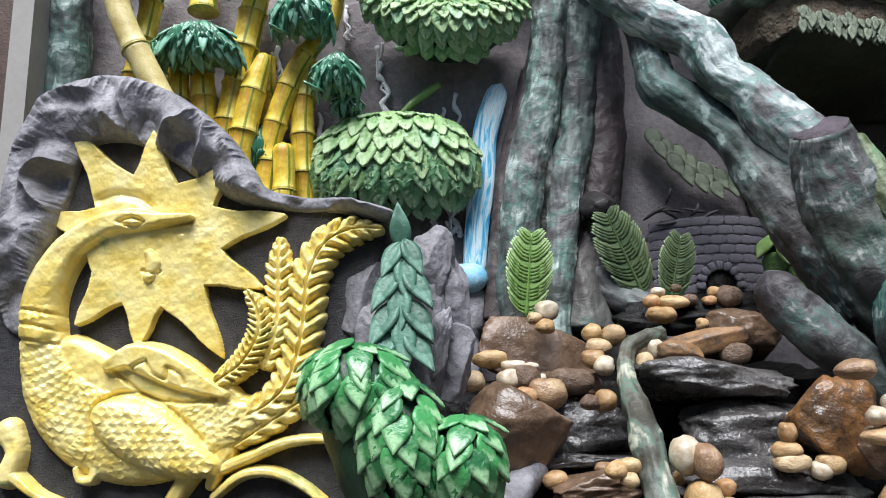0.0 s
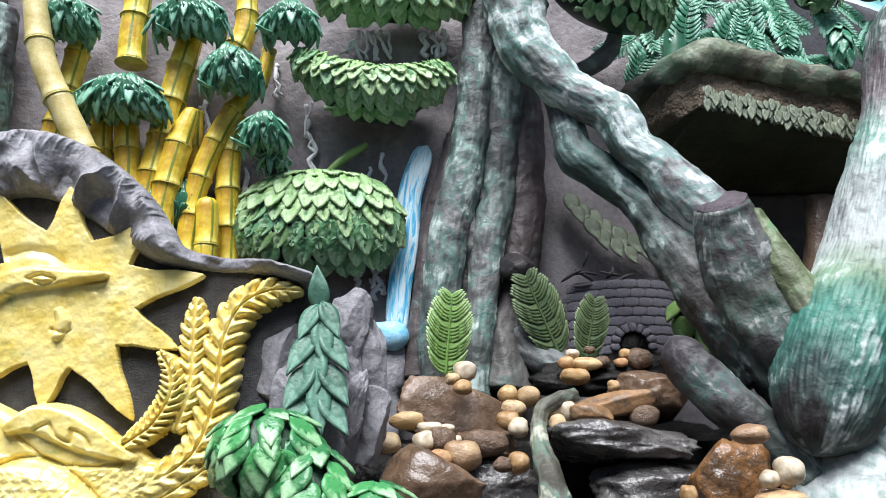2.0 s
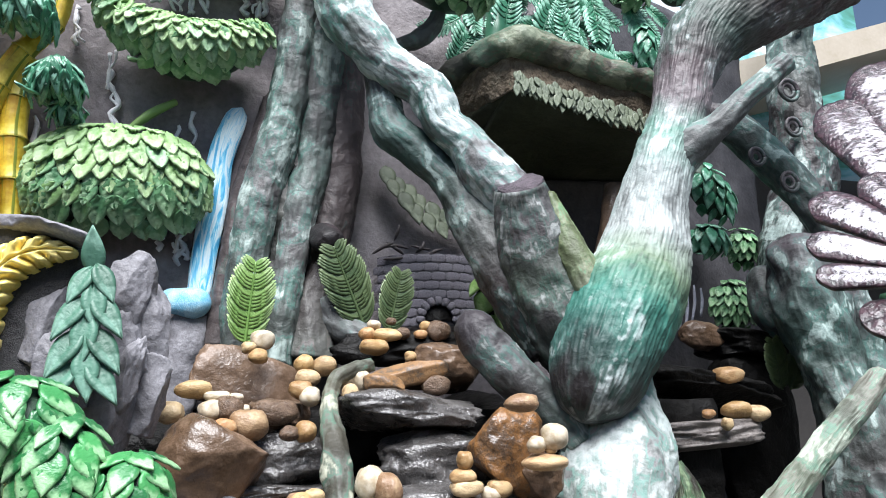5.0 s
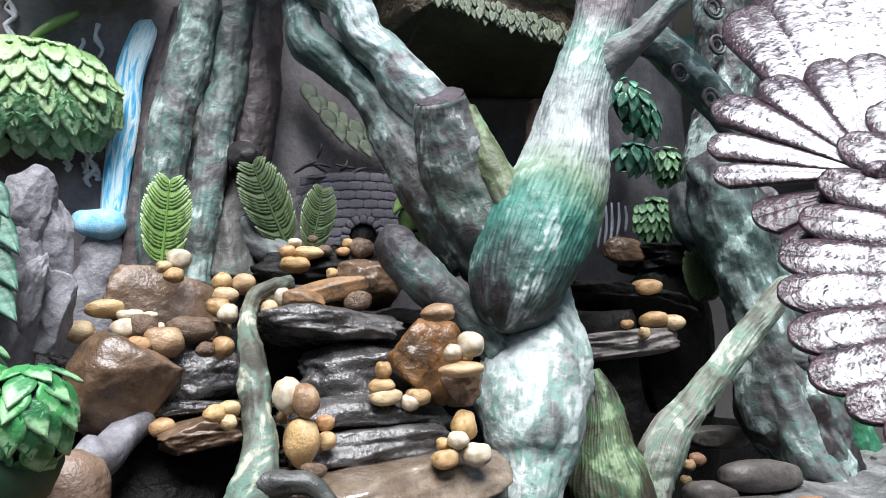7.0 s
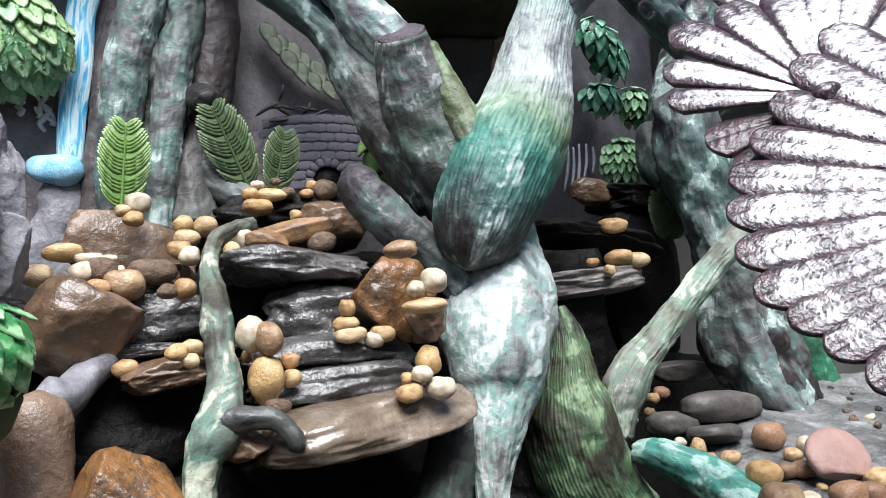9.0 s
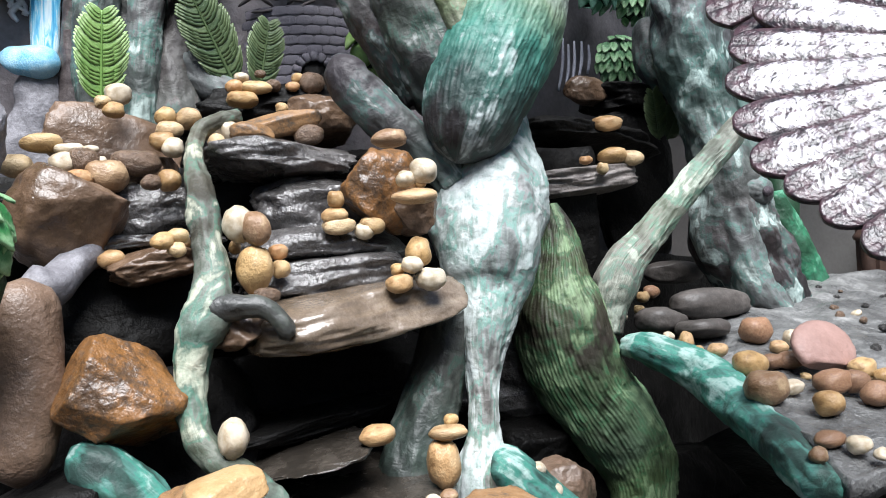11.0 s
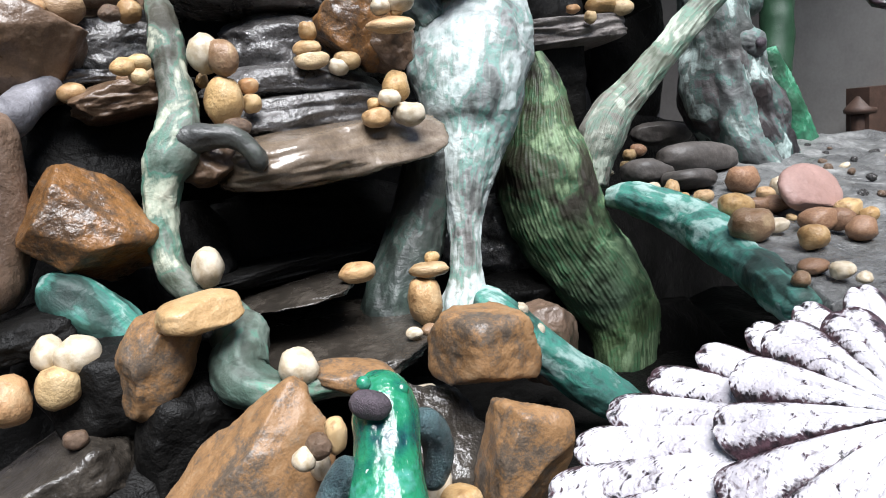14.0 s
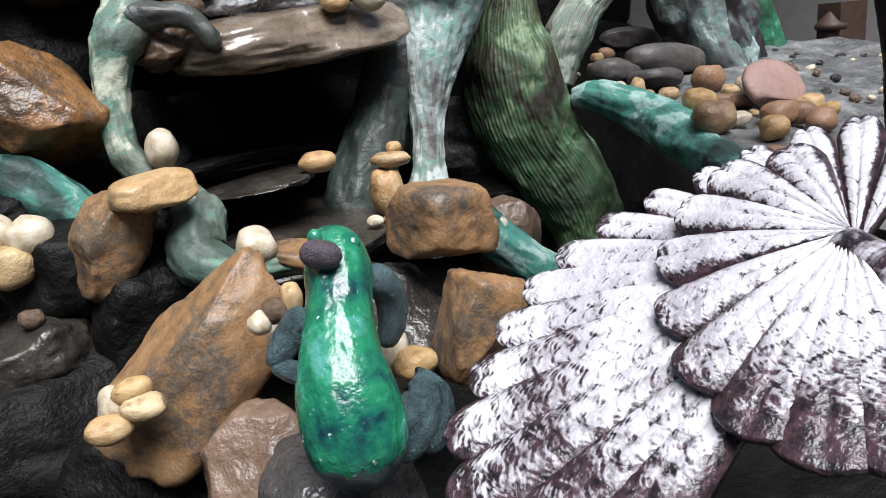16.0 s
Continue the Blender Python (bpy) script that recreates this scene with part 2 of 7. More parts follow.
M_HOLLOW_SHADE = stone("brown_cement_hollow_shade", [(0.3, (0.03, 0.026, 0.024)), (0.5, (0.065, 0.056, 0.052)), (0.72, (0.12, 0.105, 0.10))], (0.6, 0.8), 7, 0.4, gloss=0.2)
M_EARTH = stone("brown_earth_cement", [(0.3, (0.04, 0.03, 0.02)), (0.5, (0.13, 0.10, 0.07)), (0.72, (0.27, 0.23, 0.17))], (0.6, 0.8), 14, 0.8, gloss=0.2)
M_CUT = plain("cut_wood_end", (0.03, 0.025, 0.03), (0.12, 0.09, 0.11), 40, 0.6, 0.8)
M_WALL = plain("dark_cement_wall", (0.12, 0.104, 0.108), (0.30, 0.272, 0.28), 4, 0.75, 0.6, 0.008)
# darker and bluer than M_WALL, for the recess wall
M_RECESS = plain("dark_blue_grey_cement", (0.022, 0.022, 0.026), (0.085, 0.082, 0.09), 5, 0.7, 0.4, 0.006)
# wet rock with the grotto's shade put into a near-black colour
M_CAVE_SHADE = stone("wet_rock_shade_black", [(0.3, (0.003, 0.003, 0.003)), (0.55, (0.008, 0.0075, 0.007)), (0.75, (0.022, 0.021, 0.019))], (0.4, 0.7), 7, 0.5, gloss=0.12)
M_WET = stone("wet_dark_basin_stone", [(0.3, (0.010, 0.009, 0.008)), (0.5, (0.032, 0.027, 0.022)), (0.72, (0.10, 0.085, 0.07))], (0.12, 0.35), 7, 0.35)
M_SLATE = stone("wet_slate", [(0.3, (0.018, 0.017, 0.017)), (0.5, (0.062, 0.058, 0.056)), (0.72, (0.20, 0.19, 0.185))], (0.12, 0.40), 8, 0.55, gloss=0.7)
M_SLAB = stone("wet_brown_slab", [(0.3, (0.05, 0.038, 0.026)), (0.5, (0.14, 0.105, 0.075)), (0.7, (0.30, 0.25, 0.20))], (0.10, 0.22), 6, 0.22, gloss=0.9)
M_BANK = stone("wet_grey_bank_cement", [(0.3, (0.03, 0.03, 0.03)), (0.5, (0.11, 0.11, 0.108)), (0.72, (0.34, 0.34, 0.33))], (0.2, 0.5), 8, 0.6)
M_BROWN = stone("brown_rock", [(0.3, (0.03, 0.02, 0.014)), (0.46, (0.095, 0.058, 0.035)), (0.6, (0.19, 0.125, 0.085)), (0.74, (0.30, 0.23, 0.175))], (0.25, 0.5), 6, 0.3)
M_RUST = stone("rusty_rock", [(0.34, (0.025, 0.017, 0.013)), (0.45, (0.085, 0.05, 0.028)), (0.53, (0.21, 0.095, 0.028)), (0.60, (0.12, 0.075, 0.045)), (0.72, (0.26, 0.21, 0.17))], (0.25, 0.5), 9, 0.4)
M_SHELF = stone("grey_brown_shelf_stone", [(0.3, (0.05, 0.044, 0.04)), (0.5, (0.15, 0.13, 0.12)), (0.72, (0.30, 0.27, 0.25))], (0.3, 0.6), 8, 0.4)
M_TAN = stone("tan_sandstone", [(0.36, (0.035, 0.03, 0.026)), (0.44, (0.10, 0.075, 0.055)), (0.50, (0.23, 0.125, 0.055)), (0.56, (0.26, 0.16, 0.085)), (0.62, (0.14, 0.12, 0.10)), (0.72, (0.24, 0.22, 0.19))], (0.35, 0.6), 5, 0.28, gloss=0.4)
M_OCHRE = stone("ochre_stone", [(0.3, (0.26, 0.15, 0.06)), (0.5, (0.42, 0.27, 0.13)), (0.72, (0.52, 0.39, 0.24))], (0.3, 0.5), 7, 0.3)
M_FLAT = stone("dull_brown_grey_river_stone", [(0.34, (0.035, 0.032, 0.03)), (0.5, (0.075, 0.066, 0.06)), (0.66, (0.14, 0.125, 0.115))], (0.45, 0.6), 10, 0.15, gloss=0.35)
M_PINK = stone("pink_sandstone", [(0.3, (0.22, 0.13, 0.11)), (0.55, (0.34, 0.21, 0.18)), (0.75, (0.42, 0.29, 0.25))], (0.5, 0.7), 12, 0.2)
M_GREY = stone("grey_cement_rock", [(0.3, (0.06, 0.058, 0.064)), (0.5, (0.19, 0.185, 0.20)), (0.7, (0.44, 0.435, 0.46))], (0.5, 0.7), 8, 0.3, gloss=0.3)
M_CLAY = stone("brown_clay_cement", [(0.3, (0.06, 0.045, 0.035)), (0.5, (0.17, 0.11, 0.075)), (0.72, (0.30, 0.23, 0.19))], (0.3, 0.55), 6, 0.4)
def gold_mat():
    """Gold paint on cast cement with green stains."""
    m, t, s = nodes_of("gold_paint")
    ob = coords(t)
    n = noise_node(t, ob, 15, 5, 0.6)
    col = ramp(t, n, [(0.34, (0.72, 0.53, 0.11)), (0.5, (0.84, 0.68, 0.22)), (0.66, (0.90, 0.77, 0.34))])
    stain = noise_node(t, ob, 8, 5, 0.65, warp=0.8)
    col = mix(t, step_up(t, stain, 0.60, 0.72), col, (0.36, 0.42, 0.13))
    t.links.new(col, s.inputs["Base Color"])
    s.inputs["Roughness"].default_value, s.inputs["Metallic"].default_value = 0.33, 0.15
    bump(t, s, [(noise_node(t, ob, 40, 3, 0.5), 0.4, 0.004), (noise_node(t, ob, 170, 3, 0.5), 0.5, 0.0015)])
    return m


M_GOLD = gold_mat()
def bamboo_paint():
    """Yellow culm paint with orange rubbed in, green grooves along the culm and stains."""
    m, t, s = nodes_of("yellow_bamboo_paint")
    uv, ob = coords(t, "UV"), coords(t)
    tone = noise_node(t, ob, 11, 4, 0.6)
    col = ramp(t, tone, [(0.34, (0.50, 0.28, 0.02)), (0.46, (0.70, 0.50, 0.04)), (0.58, (0.86, 0.69, 0.12)), (0.70, (0.90, 0.80, 0.32))])
    lines = noise_node(t, uv, 1.0, 3, 0.5, (60, 2.5, 1), 0.3)
    col = mix(t, step_up(t, lines, 0.565, 0.60), col, (0.20, 0.24, 0.025))
    col = mix(t, step_up(t, noise_node(t, ob, 5, 4, 0.6, warp=0.6), 0.55, 0.66), col, (0.33, 0.42, 0.06))
    t.links.new(col, s.inputs["Base Color"])
    s.inputs["Roughness"].default_value = 0.45
    bump(t, s, [(lines, 0.5, 0.006), (noise_node(t, ob, 60, 3, 0.5), 0.4, 0.004)])
    return m


M_BOO = bamboo_paint()
M_BOO_PALE = plain("pale_bamboo_paint", (0.45, 0.33, 0.08), (0.75, 0.66, 0.34), 16, 0.45, 0.3)
M_BOO_NODE = plain("bamboo_node_paint", (0.40, 0.32, 0.03), (0.72, 0.62, 0.18), 30, 0.5, 0.3)
M_LEAF = leaf_paint("mid_green_leaf_paint", (0.075, 0.21, 0.095), (0.15, 0.33, 0.14), (0.42, 0.60, 0.37), 0.60, 0.5)
M_LEAF_TOP = leaf_paint("yellow_green_leaf_paint", (0.13, 0.26, 0.09), (0.23, 0.38, 0.14), (0.45, 0.59, 0.34), 0.60, 0.55)
M_LEAF_DEEP = leaf_paint("deep_green_leaf_paint", (0.015, 0.11, 0.035), (0.06, 0.28, 0.085), (0.40, 0.64, 0.36), 0.58, 0.36)
M_LEAF_TEAL = leaf_paint("teal_leaf_paint", (0.025, 0.10, 0.055), (0.055, 0.23, 0.13), (0.34, 0.62, 0.48), 0.58, 0.32)
M_CREEP = leaf_paint("dark_creeper_paint", (0.035, 0.10, 0.065), (0.08, 0.20, 0.14), (0.28, 0.47, 0.38), 0.64, 0.5)
M_LEAF_GREY = leaf_paint("grey_green_leaf_paint", (0.075, 0.095, 0.06), (0.13, 0.155, 0.10), (0.32, 0.36, 0.27), 0.62, 0.55)
M_LIME = leaf_paint("lime_frond_paint", (0.13, 0.25, 0.06), (0.21, 0.35, 0.10), (0.40, 0.53, 0.26), 0.64)
M_FROND = leaf_paint("dark_frond_paint", (0.05, 0.085, 0.035), (0.09, 0.13, 0.055), (0.19, 0.25, 0.12), 0.66)
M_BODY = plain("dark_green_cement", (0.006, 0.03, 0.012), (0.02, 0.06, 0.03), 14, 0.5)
M_WHITE = plain("white_paint_stroke", (0.60, 0.60, 0.64), (0.84, 0.84, 0.86), 60, 0.5)
M_STROKE = plain("blue_grey_paint_stroke", (0.16, 0.17, 0.21), (0.33, 0.34, 0.40), 40, 0.6)
M_RENDER = plain("pale_wall_paint", (0.27, 0.255, 0.24), (0.35, 0.335, 0.315), 4, 0.8, 0.15)
M_GUTTER = plain("cream_gutter_paint", (0.42, 0.36, 0.28), (0.52, 0.46, 0.38), 5, 0.5, 0.1)
M_BRICK = plain("violet_grey_brick", (0.12, 0.112, 0.13), (0.23, 0.215, 0.25), 18, 0.75, 0.4)
M_TOWER = plain("tower_mortar", (0.05, 0.048, 0.055), (0.11, 0.105, 0.12), 18, 0.8, 0.5)
# pale plaster; the shade under the roof is put into this dark colour
M_SHADE = plain("plaster_darkened_for_shade", (0.055, 0.05, 0.047), (0.08, 0.074, 0.07), 4, 0.8, 0.15)
M_WOOD = plain("old_red_brown_wood", (0.035, 0.018, 0.012), (0.09, 0.05, 0.035), 12, 0.6, 0.4)
M_TILE = plain("grey_yard_cement", (0.07, 0.07, 0.066), (0.14, 0.135, 0.13), 4, 0.75, 0.3)


def water_paint():
    m, t, s = nodes_of("blue_and_white_water_paint")
    uv = coords(t, "UV")
    n = noise_node(t, uv, 1.0, 4, 0.6, (60, 7, 1), 0.8)
    col = ramp(t, n, [(0.34, (0.05, 0.36, 0.66)), (0.45, (0.20, 0.60, 0.82)), (0.53, (0.74, 0.86, 0.90)), (0.70, (0.40, 0.68, 0.84))])
    t.links.new(col, s.inputs["Base Color"])
    s.inputs["Roughness"].default_value = 0.4
    bump(t, s, [(n, 0.6, 0.01)])
    return m


def pebble_mat():
    m, t, s = nodes_of("river_pebble")
    ob = coords(t)
    r = obj_random(t)
    base = ramp(t, r, [(0.0, (0.30, 0.18, 0.08)), (0.22, (0.45, 0.29, 0.13)), (0.42, (0.50, 0.38, 0.23)), (0.6, (0.38, 0.20, 0.09)),
                       (0.75, (0.46, 0.33, 0.17)), (0.9, (0.24, 0.15, 0.09))])
    n = noise_node(t, ob, 1.6, 6, 0.6)
    col = mix(t, step_up(t, n, 0.52, 0.8), base, (0.60, 0.46, 0.28))
    col = mix(t, step_up(t, n, 0.46, 0.32), col, (0.16, 0.08, 0.03))
    spots = noise_node(t, ob, 7, 4, 0.7)
    col = mix(t, step_up(t, spots, 0.66, 0.74), col, (0.12, 0.075, 0.04))
    t.links.new(col, s.inputs["Base Color"])
    s.inputs["Roughness"].default_value, s.inputs["Specular IOR Level"].default_value = 0.36, 0.35
    bump(t, s, [(noise_node(t, ob, 3, 4), 0.12, 0.10), (noise_node(t, ob, 12, 5), 0.14, 0.04)])
    return m


def pale_pebble_mat():
    m, t, s = nodes_of("pale_pebble")
    ob = coords(t)
    n = noise_node(t, ob, 2.0, 6, 0.6)
    col = ramp(t, n, [(0.35, (0.36, 0.28, 0.18)), (0.6, (0.58, 0.51, 0.40))])
    t.links.new(col, s.inputs["Base Color"])
    s.inputs["Roughness"].default_value = 0.35
    bump(t, s, [(noise_node(t, ob, 12, 5), 0.15, 0.05)])
    return m


def fan_mat():
    """White paint over a plum-brown cement leaf, cracked and worn through in places."""
    m, t, s = nodes_of("worn_white_over_plum")
    uv, ob = coords(t, "UV"), coords(t)
    worn = noise_node(t, ob, 7, 4, 0.55)
    fleck = noise_node(t, ob, 85, 5, 0.65)
    lines = noise_node(t, uv, 1.0, 4, 0.6, (9, 70, 1), 1.5)
    att = t.nodes.new("ShaderNodeAttribute")
    att.attribute_name = "raised"
    add = t.nodes.new("ShaderNodeMath")
    add.operation = "ADD"
    t.links.new(mix(t, 0.6, worn, mix(t, 0.40, lines, fleck)), add.inputs[0])
    t.links.new(att.outputs["Fac"], add.inputs[1])
    dark = ramp(t, fleck, [(0.38, (0.010, 0.008, 0.010)), (0.62, (0.065, 0.034, 0.042))])
    white = ramp(t, worn, [(0.4, (0.36, 0.34, 0.37)), (0.6, (0.62, 0.61, 0.64))])
    col = mix(t, step_up(t, add.outputs[0], 0.460, 0.545), dark, white)
    t.links.new(col, s.inputs["Base Color"])
    s.inputs["Roughness"].default_value = 0.3
    bump(t, s, [(noise_node(t, ob, 90, 3, 0.5), 0.6, 0.004), (noise_node(t, ob, 260, 3, 0.5), 0.6, 0.002), (lines, 0.35, 0.003)])
    return m


def frog_mat():
    m, t, s = nodes_of("glossy_green_figurine_paint")
    ob = coords(t)
    n = noise_node(t, ob, 13, 3, 0.5, warp=0.6)
    grain = noise_node(t, ob, 90, 3, 0.5)
    chips = noise_node(t, ob, 60, 7, 0.8)
    col = ramp(t, mix(t, 0.2, n, grain), [(0.38, (0.006, 0.035, 0.045)), (0.46, (0.008, 0.11, 0.07)), (0.55, (0.014, 0.18, 0.085)), (0.64, (0.07, 0.27, 0.22))])
    # white flecks strewn over the green by noise
    col = mix(t, step_up(t, chips, 0.63, 0.665), col, (0.60, 0.72, 0.66))
    t.links.new(col, s.inputs["Base Color"])
    s.inputs["Roughness"].default_value = 0.24
    s.inputs["Coat Weight"].default_value = 0.3
    bump(t, s, [(grain, 0.6, 0.004), (noise_node(t, ob, 220, 3, 0.5), 0.5, 0.002)])
    return m


def mural_mat():
    m, t, s = nodes_of("faded_landscape_mural")
    ob = coords(t)
    n = noise_node(t, ob, 1.6, 6, 0.6, (1, 1, 1.8), 0.6)
    t.links.new(ramp(t, n, [(0.36, (0.03, 0.11, 0.06)), (0.46, (0.08, 0.30, 0.26)), (0.52, (0.20, 0.48, 0.58)), (0.62, (0.55, 0.66, 0.70))]), s.inputs["Base Color"])
    s.inputs["Roughness"].default_value = 0.7
    return m


M_MURAL = mural_mat()
M_FROG_DARK = plain("blue_black_figurine_paint", (0.006, 0.010, 0.016), (0.10, 0.17, 0.18), 34, 0.28, 1.0, 0.006)
M_PEB_RED = stone("red_brown_pebble", [(0.34, (0.11, 0.055, 0.03)), (0.5, (0.24, 0.13, 0.075)), (0.66, (0.36, 0.24, 0.15))], (0.3, 0.5), 14, 0.15, 0.25)
M_POOL = plain("bright_blue_pool_paint", (0.06, 0.38, 0.62), (0.55, 0.78, 0.88), 22, 0.4, 0.5)
M_WATER, M_PEB, M_PEB_PALE, M_FAN, M_FROG = water_paint(), pebble_mat(), pale_pebble_mat(), fan_mat(), frog_mat()

# ---- shapes ----
def value_noise(p, seed=0):
    """Smooth random field, -1 to 1, at an array of places."""
    p = np.asarray(p, float)
    i = np.floor(p).astype(np.int64)
    f = p - i
    f = f * f * (3 - 2 * f)
    total = np.zeros(len(p))
    for dx in (0, 1):
        for dy in (0, 1):
            for dz in (0, 1):
                h = (i[:, 0] + dx) * 374761393 + (i[:, 1] + dy) * 668265263 + (i[:, 2] + dz) * 2147483647 + seed * 1274126177
                h = (h ^ (h >> 13)) * 1103515245
                h = (h ^ (h >> 16)) & 0xFFFF
                w = (f[:, 0] if dx else 1 - f[:, 0]) * (f[:, 1] if dy else 1 - f[:, 1]) * (f[:, 2] if dz else 1 - f[:, 2])
                total += w * (h / 32767.5 - 1)
    return total


def fbm(p, freq, octaves=3, seed=0):
    total, amp = 0, 1.0
    for k in range(octaves):
        total = total + amp * value_noise(np.asarray(p) * freq * 2 ** k + 17.3 * k, seed + k)
        amp *= 0.5
    return total


def thing(name, place, label, category, group="", kind=""):
    """An empty at a thing's base."""
    ob = new(name)
    ob.empty_display_size = 0.02
    ob.location = place
    return tagged(ob, label, category, group, kind)


def world_of(ob):
    p = Vector(ob.location)
    while ob.parent:
        ob = ob.parent
        p = p + Vector(ob.location)
    return p


def mesh_from(name, verts, faces, mat, uvs=None, smooth=True):
    me = bpy.data.meshes.new(name)
    me.from_pydata([tuple(v) for v in verts], [], [tuple(f) for f in faces])
    me.materials.append(mat)
    if uvs is not None:
        layer = me.uv_layers.new(name="UVMap")
        flat = np.asarray(uvs, float)
        idx = np.empty(len(me.loops), np.int64)
        me.loops.foreach_get("vertex_index", idx)
        layer.data.foreach_set("uv", flat[idx].ravel())
    if smooth:
        me.polygons.foreach_set("use_smooth", [True] * len(me.polygons))
    me.update()
    return me


def solid(name, verts, faces, mat, parent=None, uvs=None, smooth=True, label="", category="", group="", kind=""):
    """One mesh object, its origin at the middle of its base. verts are in the world."""
    v = np.asarray(verts, float)
    base = Vector(((v[:, 0].min() + v[:, 0].max()) / 2, (v[:, 1].min() + v[:, 1].max()) / 2, v[:, 2].min()))
    ob = new(name, mesh_from(name, v - np.array(base), faces, mat, uvs, smooth))
    ob.location = base - (world_of(parent) if parent else Vector())
    ob.parent = parent
    return tagged(ob, label, category, group, kind)


def piece(name, me, m, parent=None, label="", category="", group="", kind=""):
    """An object on a shared mesh at the world pose m."""
    ob = new(name, me)
    ob.parent = parent
    ob.matrix_basis = (Matrix.Translation(-world_of(parent)) if parent else Matrix()) @ m
    return tagged(ob, label, category, group, kind)


def spline(points, step):
    """A smooth line through points (rows of any width), sampled about every step metres."""
    p = np.asarray(points, float)
    p = np.vstack([2 * p[0] - p[1], p, 2 * p[-1] - p[-2]])
    rows = []
    for i in range(1, len(p) - 2):
        n = max(2, int(np.linalg.norm(p[i + 1, :3] - p[i, :3]) / step))
        for k in range(n):
            u = k / n
            a, b, c, d = p[i - 1], p[i], p[i + 1], p[i + 2]
            rows.append(0.5 * (2 * b + (c - a) * u + (2 * a - 5 * b + 4 * c - d) * u * u + (3 * b - a - 3 * c + d) * u ** 3))
    rows.append(p[-2])
    return np.array(rows)


def limb(points, sides=22, step=0.018, ridges=0.07, lumps=0.06, seed=0, ends=(0, 0), flat=1.0, twist=1.5, crumple=0.0, grain=0.0, comb=0.0):
    """A ridged, lumpy limb through (x, y, z, radius) points: verts, faces, uvs, grain. ends: 0 cut flat, 1 rounded."""
    c = spline(points, step)
    c[:, 3] = np.maximum(c[:, 3], 0.002)
    n = len(c)
    tang = np.gradient(c[:, :3], axis=0)
    tang /= np.linalg.norm(tang, axis=1)[:, None] + 1e-9
    along = np.concatenate([[0], np.cumsum(np.linalg.norm(np.diff(c[:, :3], axis=0), axis=1))])
    rad = c[:, 3].copy()
    for side, e in enumerate(ends):
        if e:
            for i in range(n):
                k = i if side == 0 else n - 1 - i
                d = along[k] if side == 0 else along[-1] - along[k]
                if d < rad[k]:
                    rad[k] *= max(0.12, math.sqrt(max(0.0, 1 - (1 - d / rad[k]) ** 2)))
    a = np.cross(tang[0], (0.31, 0.9, 0.22))
    a /= np.linalg.norm(a)
    th = np.linspace(0, 2 * math.pi, sides, endpoint=False)
    verts, uvs, local = [], [], []
    for i in range(n):
        a = a - tang[i] * a.dot(tang[i])
        a /= np.linalg.norm(a)
        b = np.cross(tang[i], a)
        ring = np.outer(np.cos(th), a) + np.outer(np.sin(th), b)
        ring[:, 1] *= flat
        tw = th + twist * along[i] * 3
        prof = 1 + ridges * (0.5 * np.cos(3 * tw + seed) + 0.35 * np.cos(5 * tw + 2 * seed + 9 * along[i]) + 0.3 * np.cos(8 * tw - 14 * along[i]))
        if comb:
            prof = prof + comb * np.cos(70 * th + 3.5 * math.sin(5 * along[i]) + 2.0 * np.sin(2 * th + 7 * along[i]) + 1.5 * np.sin(5 * th - 9 * along[i]))
        verts.append(c[i, :3] + ring * (rad[i] * prof)[:, None])
        tl = th + along[i] * 0.8
        local.append(np.stack([np.cos(tl) * rad[i] * 75, np.sin(tl) * rad[i] * 75, np.full(sides, along[i] * 14)], 1))
        w = np.abs(np.linspace(-1, 1, sides, endpoint=False))
        uvs.append(np.stack([w * math.pi * c[:, 3].mean(), np.full(sides, along[i])], 1))
    v = np.concatenate(verts)
    mid = np.repeat(c[:, :3], sides, axis=0)
    out = v - mid
    size = np.repeat(rad, sides)
    v = mid + out * (1 + lumps * fbm(v, 14, 3, seed) + lumps * 0.8 * fbm(v, 5, 2, seed + 9))[:, None]
    if crumple:
        v = v + (v - mid) * (crumple * (0.7 - 2.2 * np.abs(fbm(v, 9, 2, seed + 3))))[:, None]
    g = np.zeros(len(v))
    if grain:
        g = 0.9 * (0.55 - 1.6 * np.abs(fbm(np.concatenate(local), 1.0, 2, seed + 5))) + 0.5 * fbm(v, 75, 3, seed + 6)
        v = v + out / (np.linalg.norm(out, axis=1)[:, None] + 1e-9) * (grain * g)[:, None]
    i, k = np.meshgrid(np.arange(n - 1), np.arange(sides), indexing="ij")
    k2 = (k + 1) % sides
    faces = np.stack([i * sides + k, i * sides + k2, (i + 1) * sides + k2, (i + 1) * sides + k], -1).reshape(-1, 4).tolist()
    u = np.concatenate(uvs)
    v = np.vstack([v, c[0, :3], c[-1, :3]])
    u = np.vstack([u, [0.1, 0], [0.1, along[-1]]])
    s0, s1 = len(v) - 2, len(v) - 1
    for k in range(sides):
        k2 = (k + 1) % sides
        faces.append((s0, k2, k))
        faces.append((s1, (n - 1) * sides + k, (n - 1) * sides + k2))
    return v, faces, u, np.append(g, [0, 0])


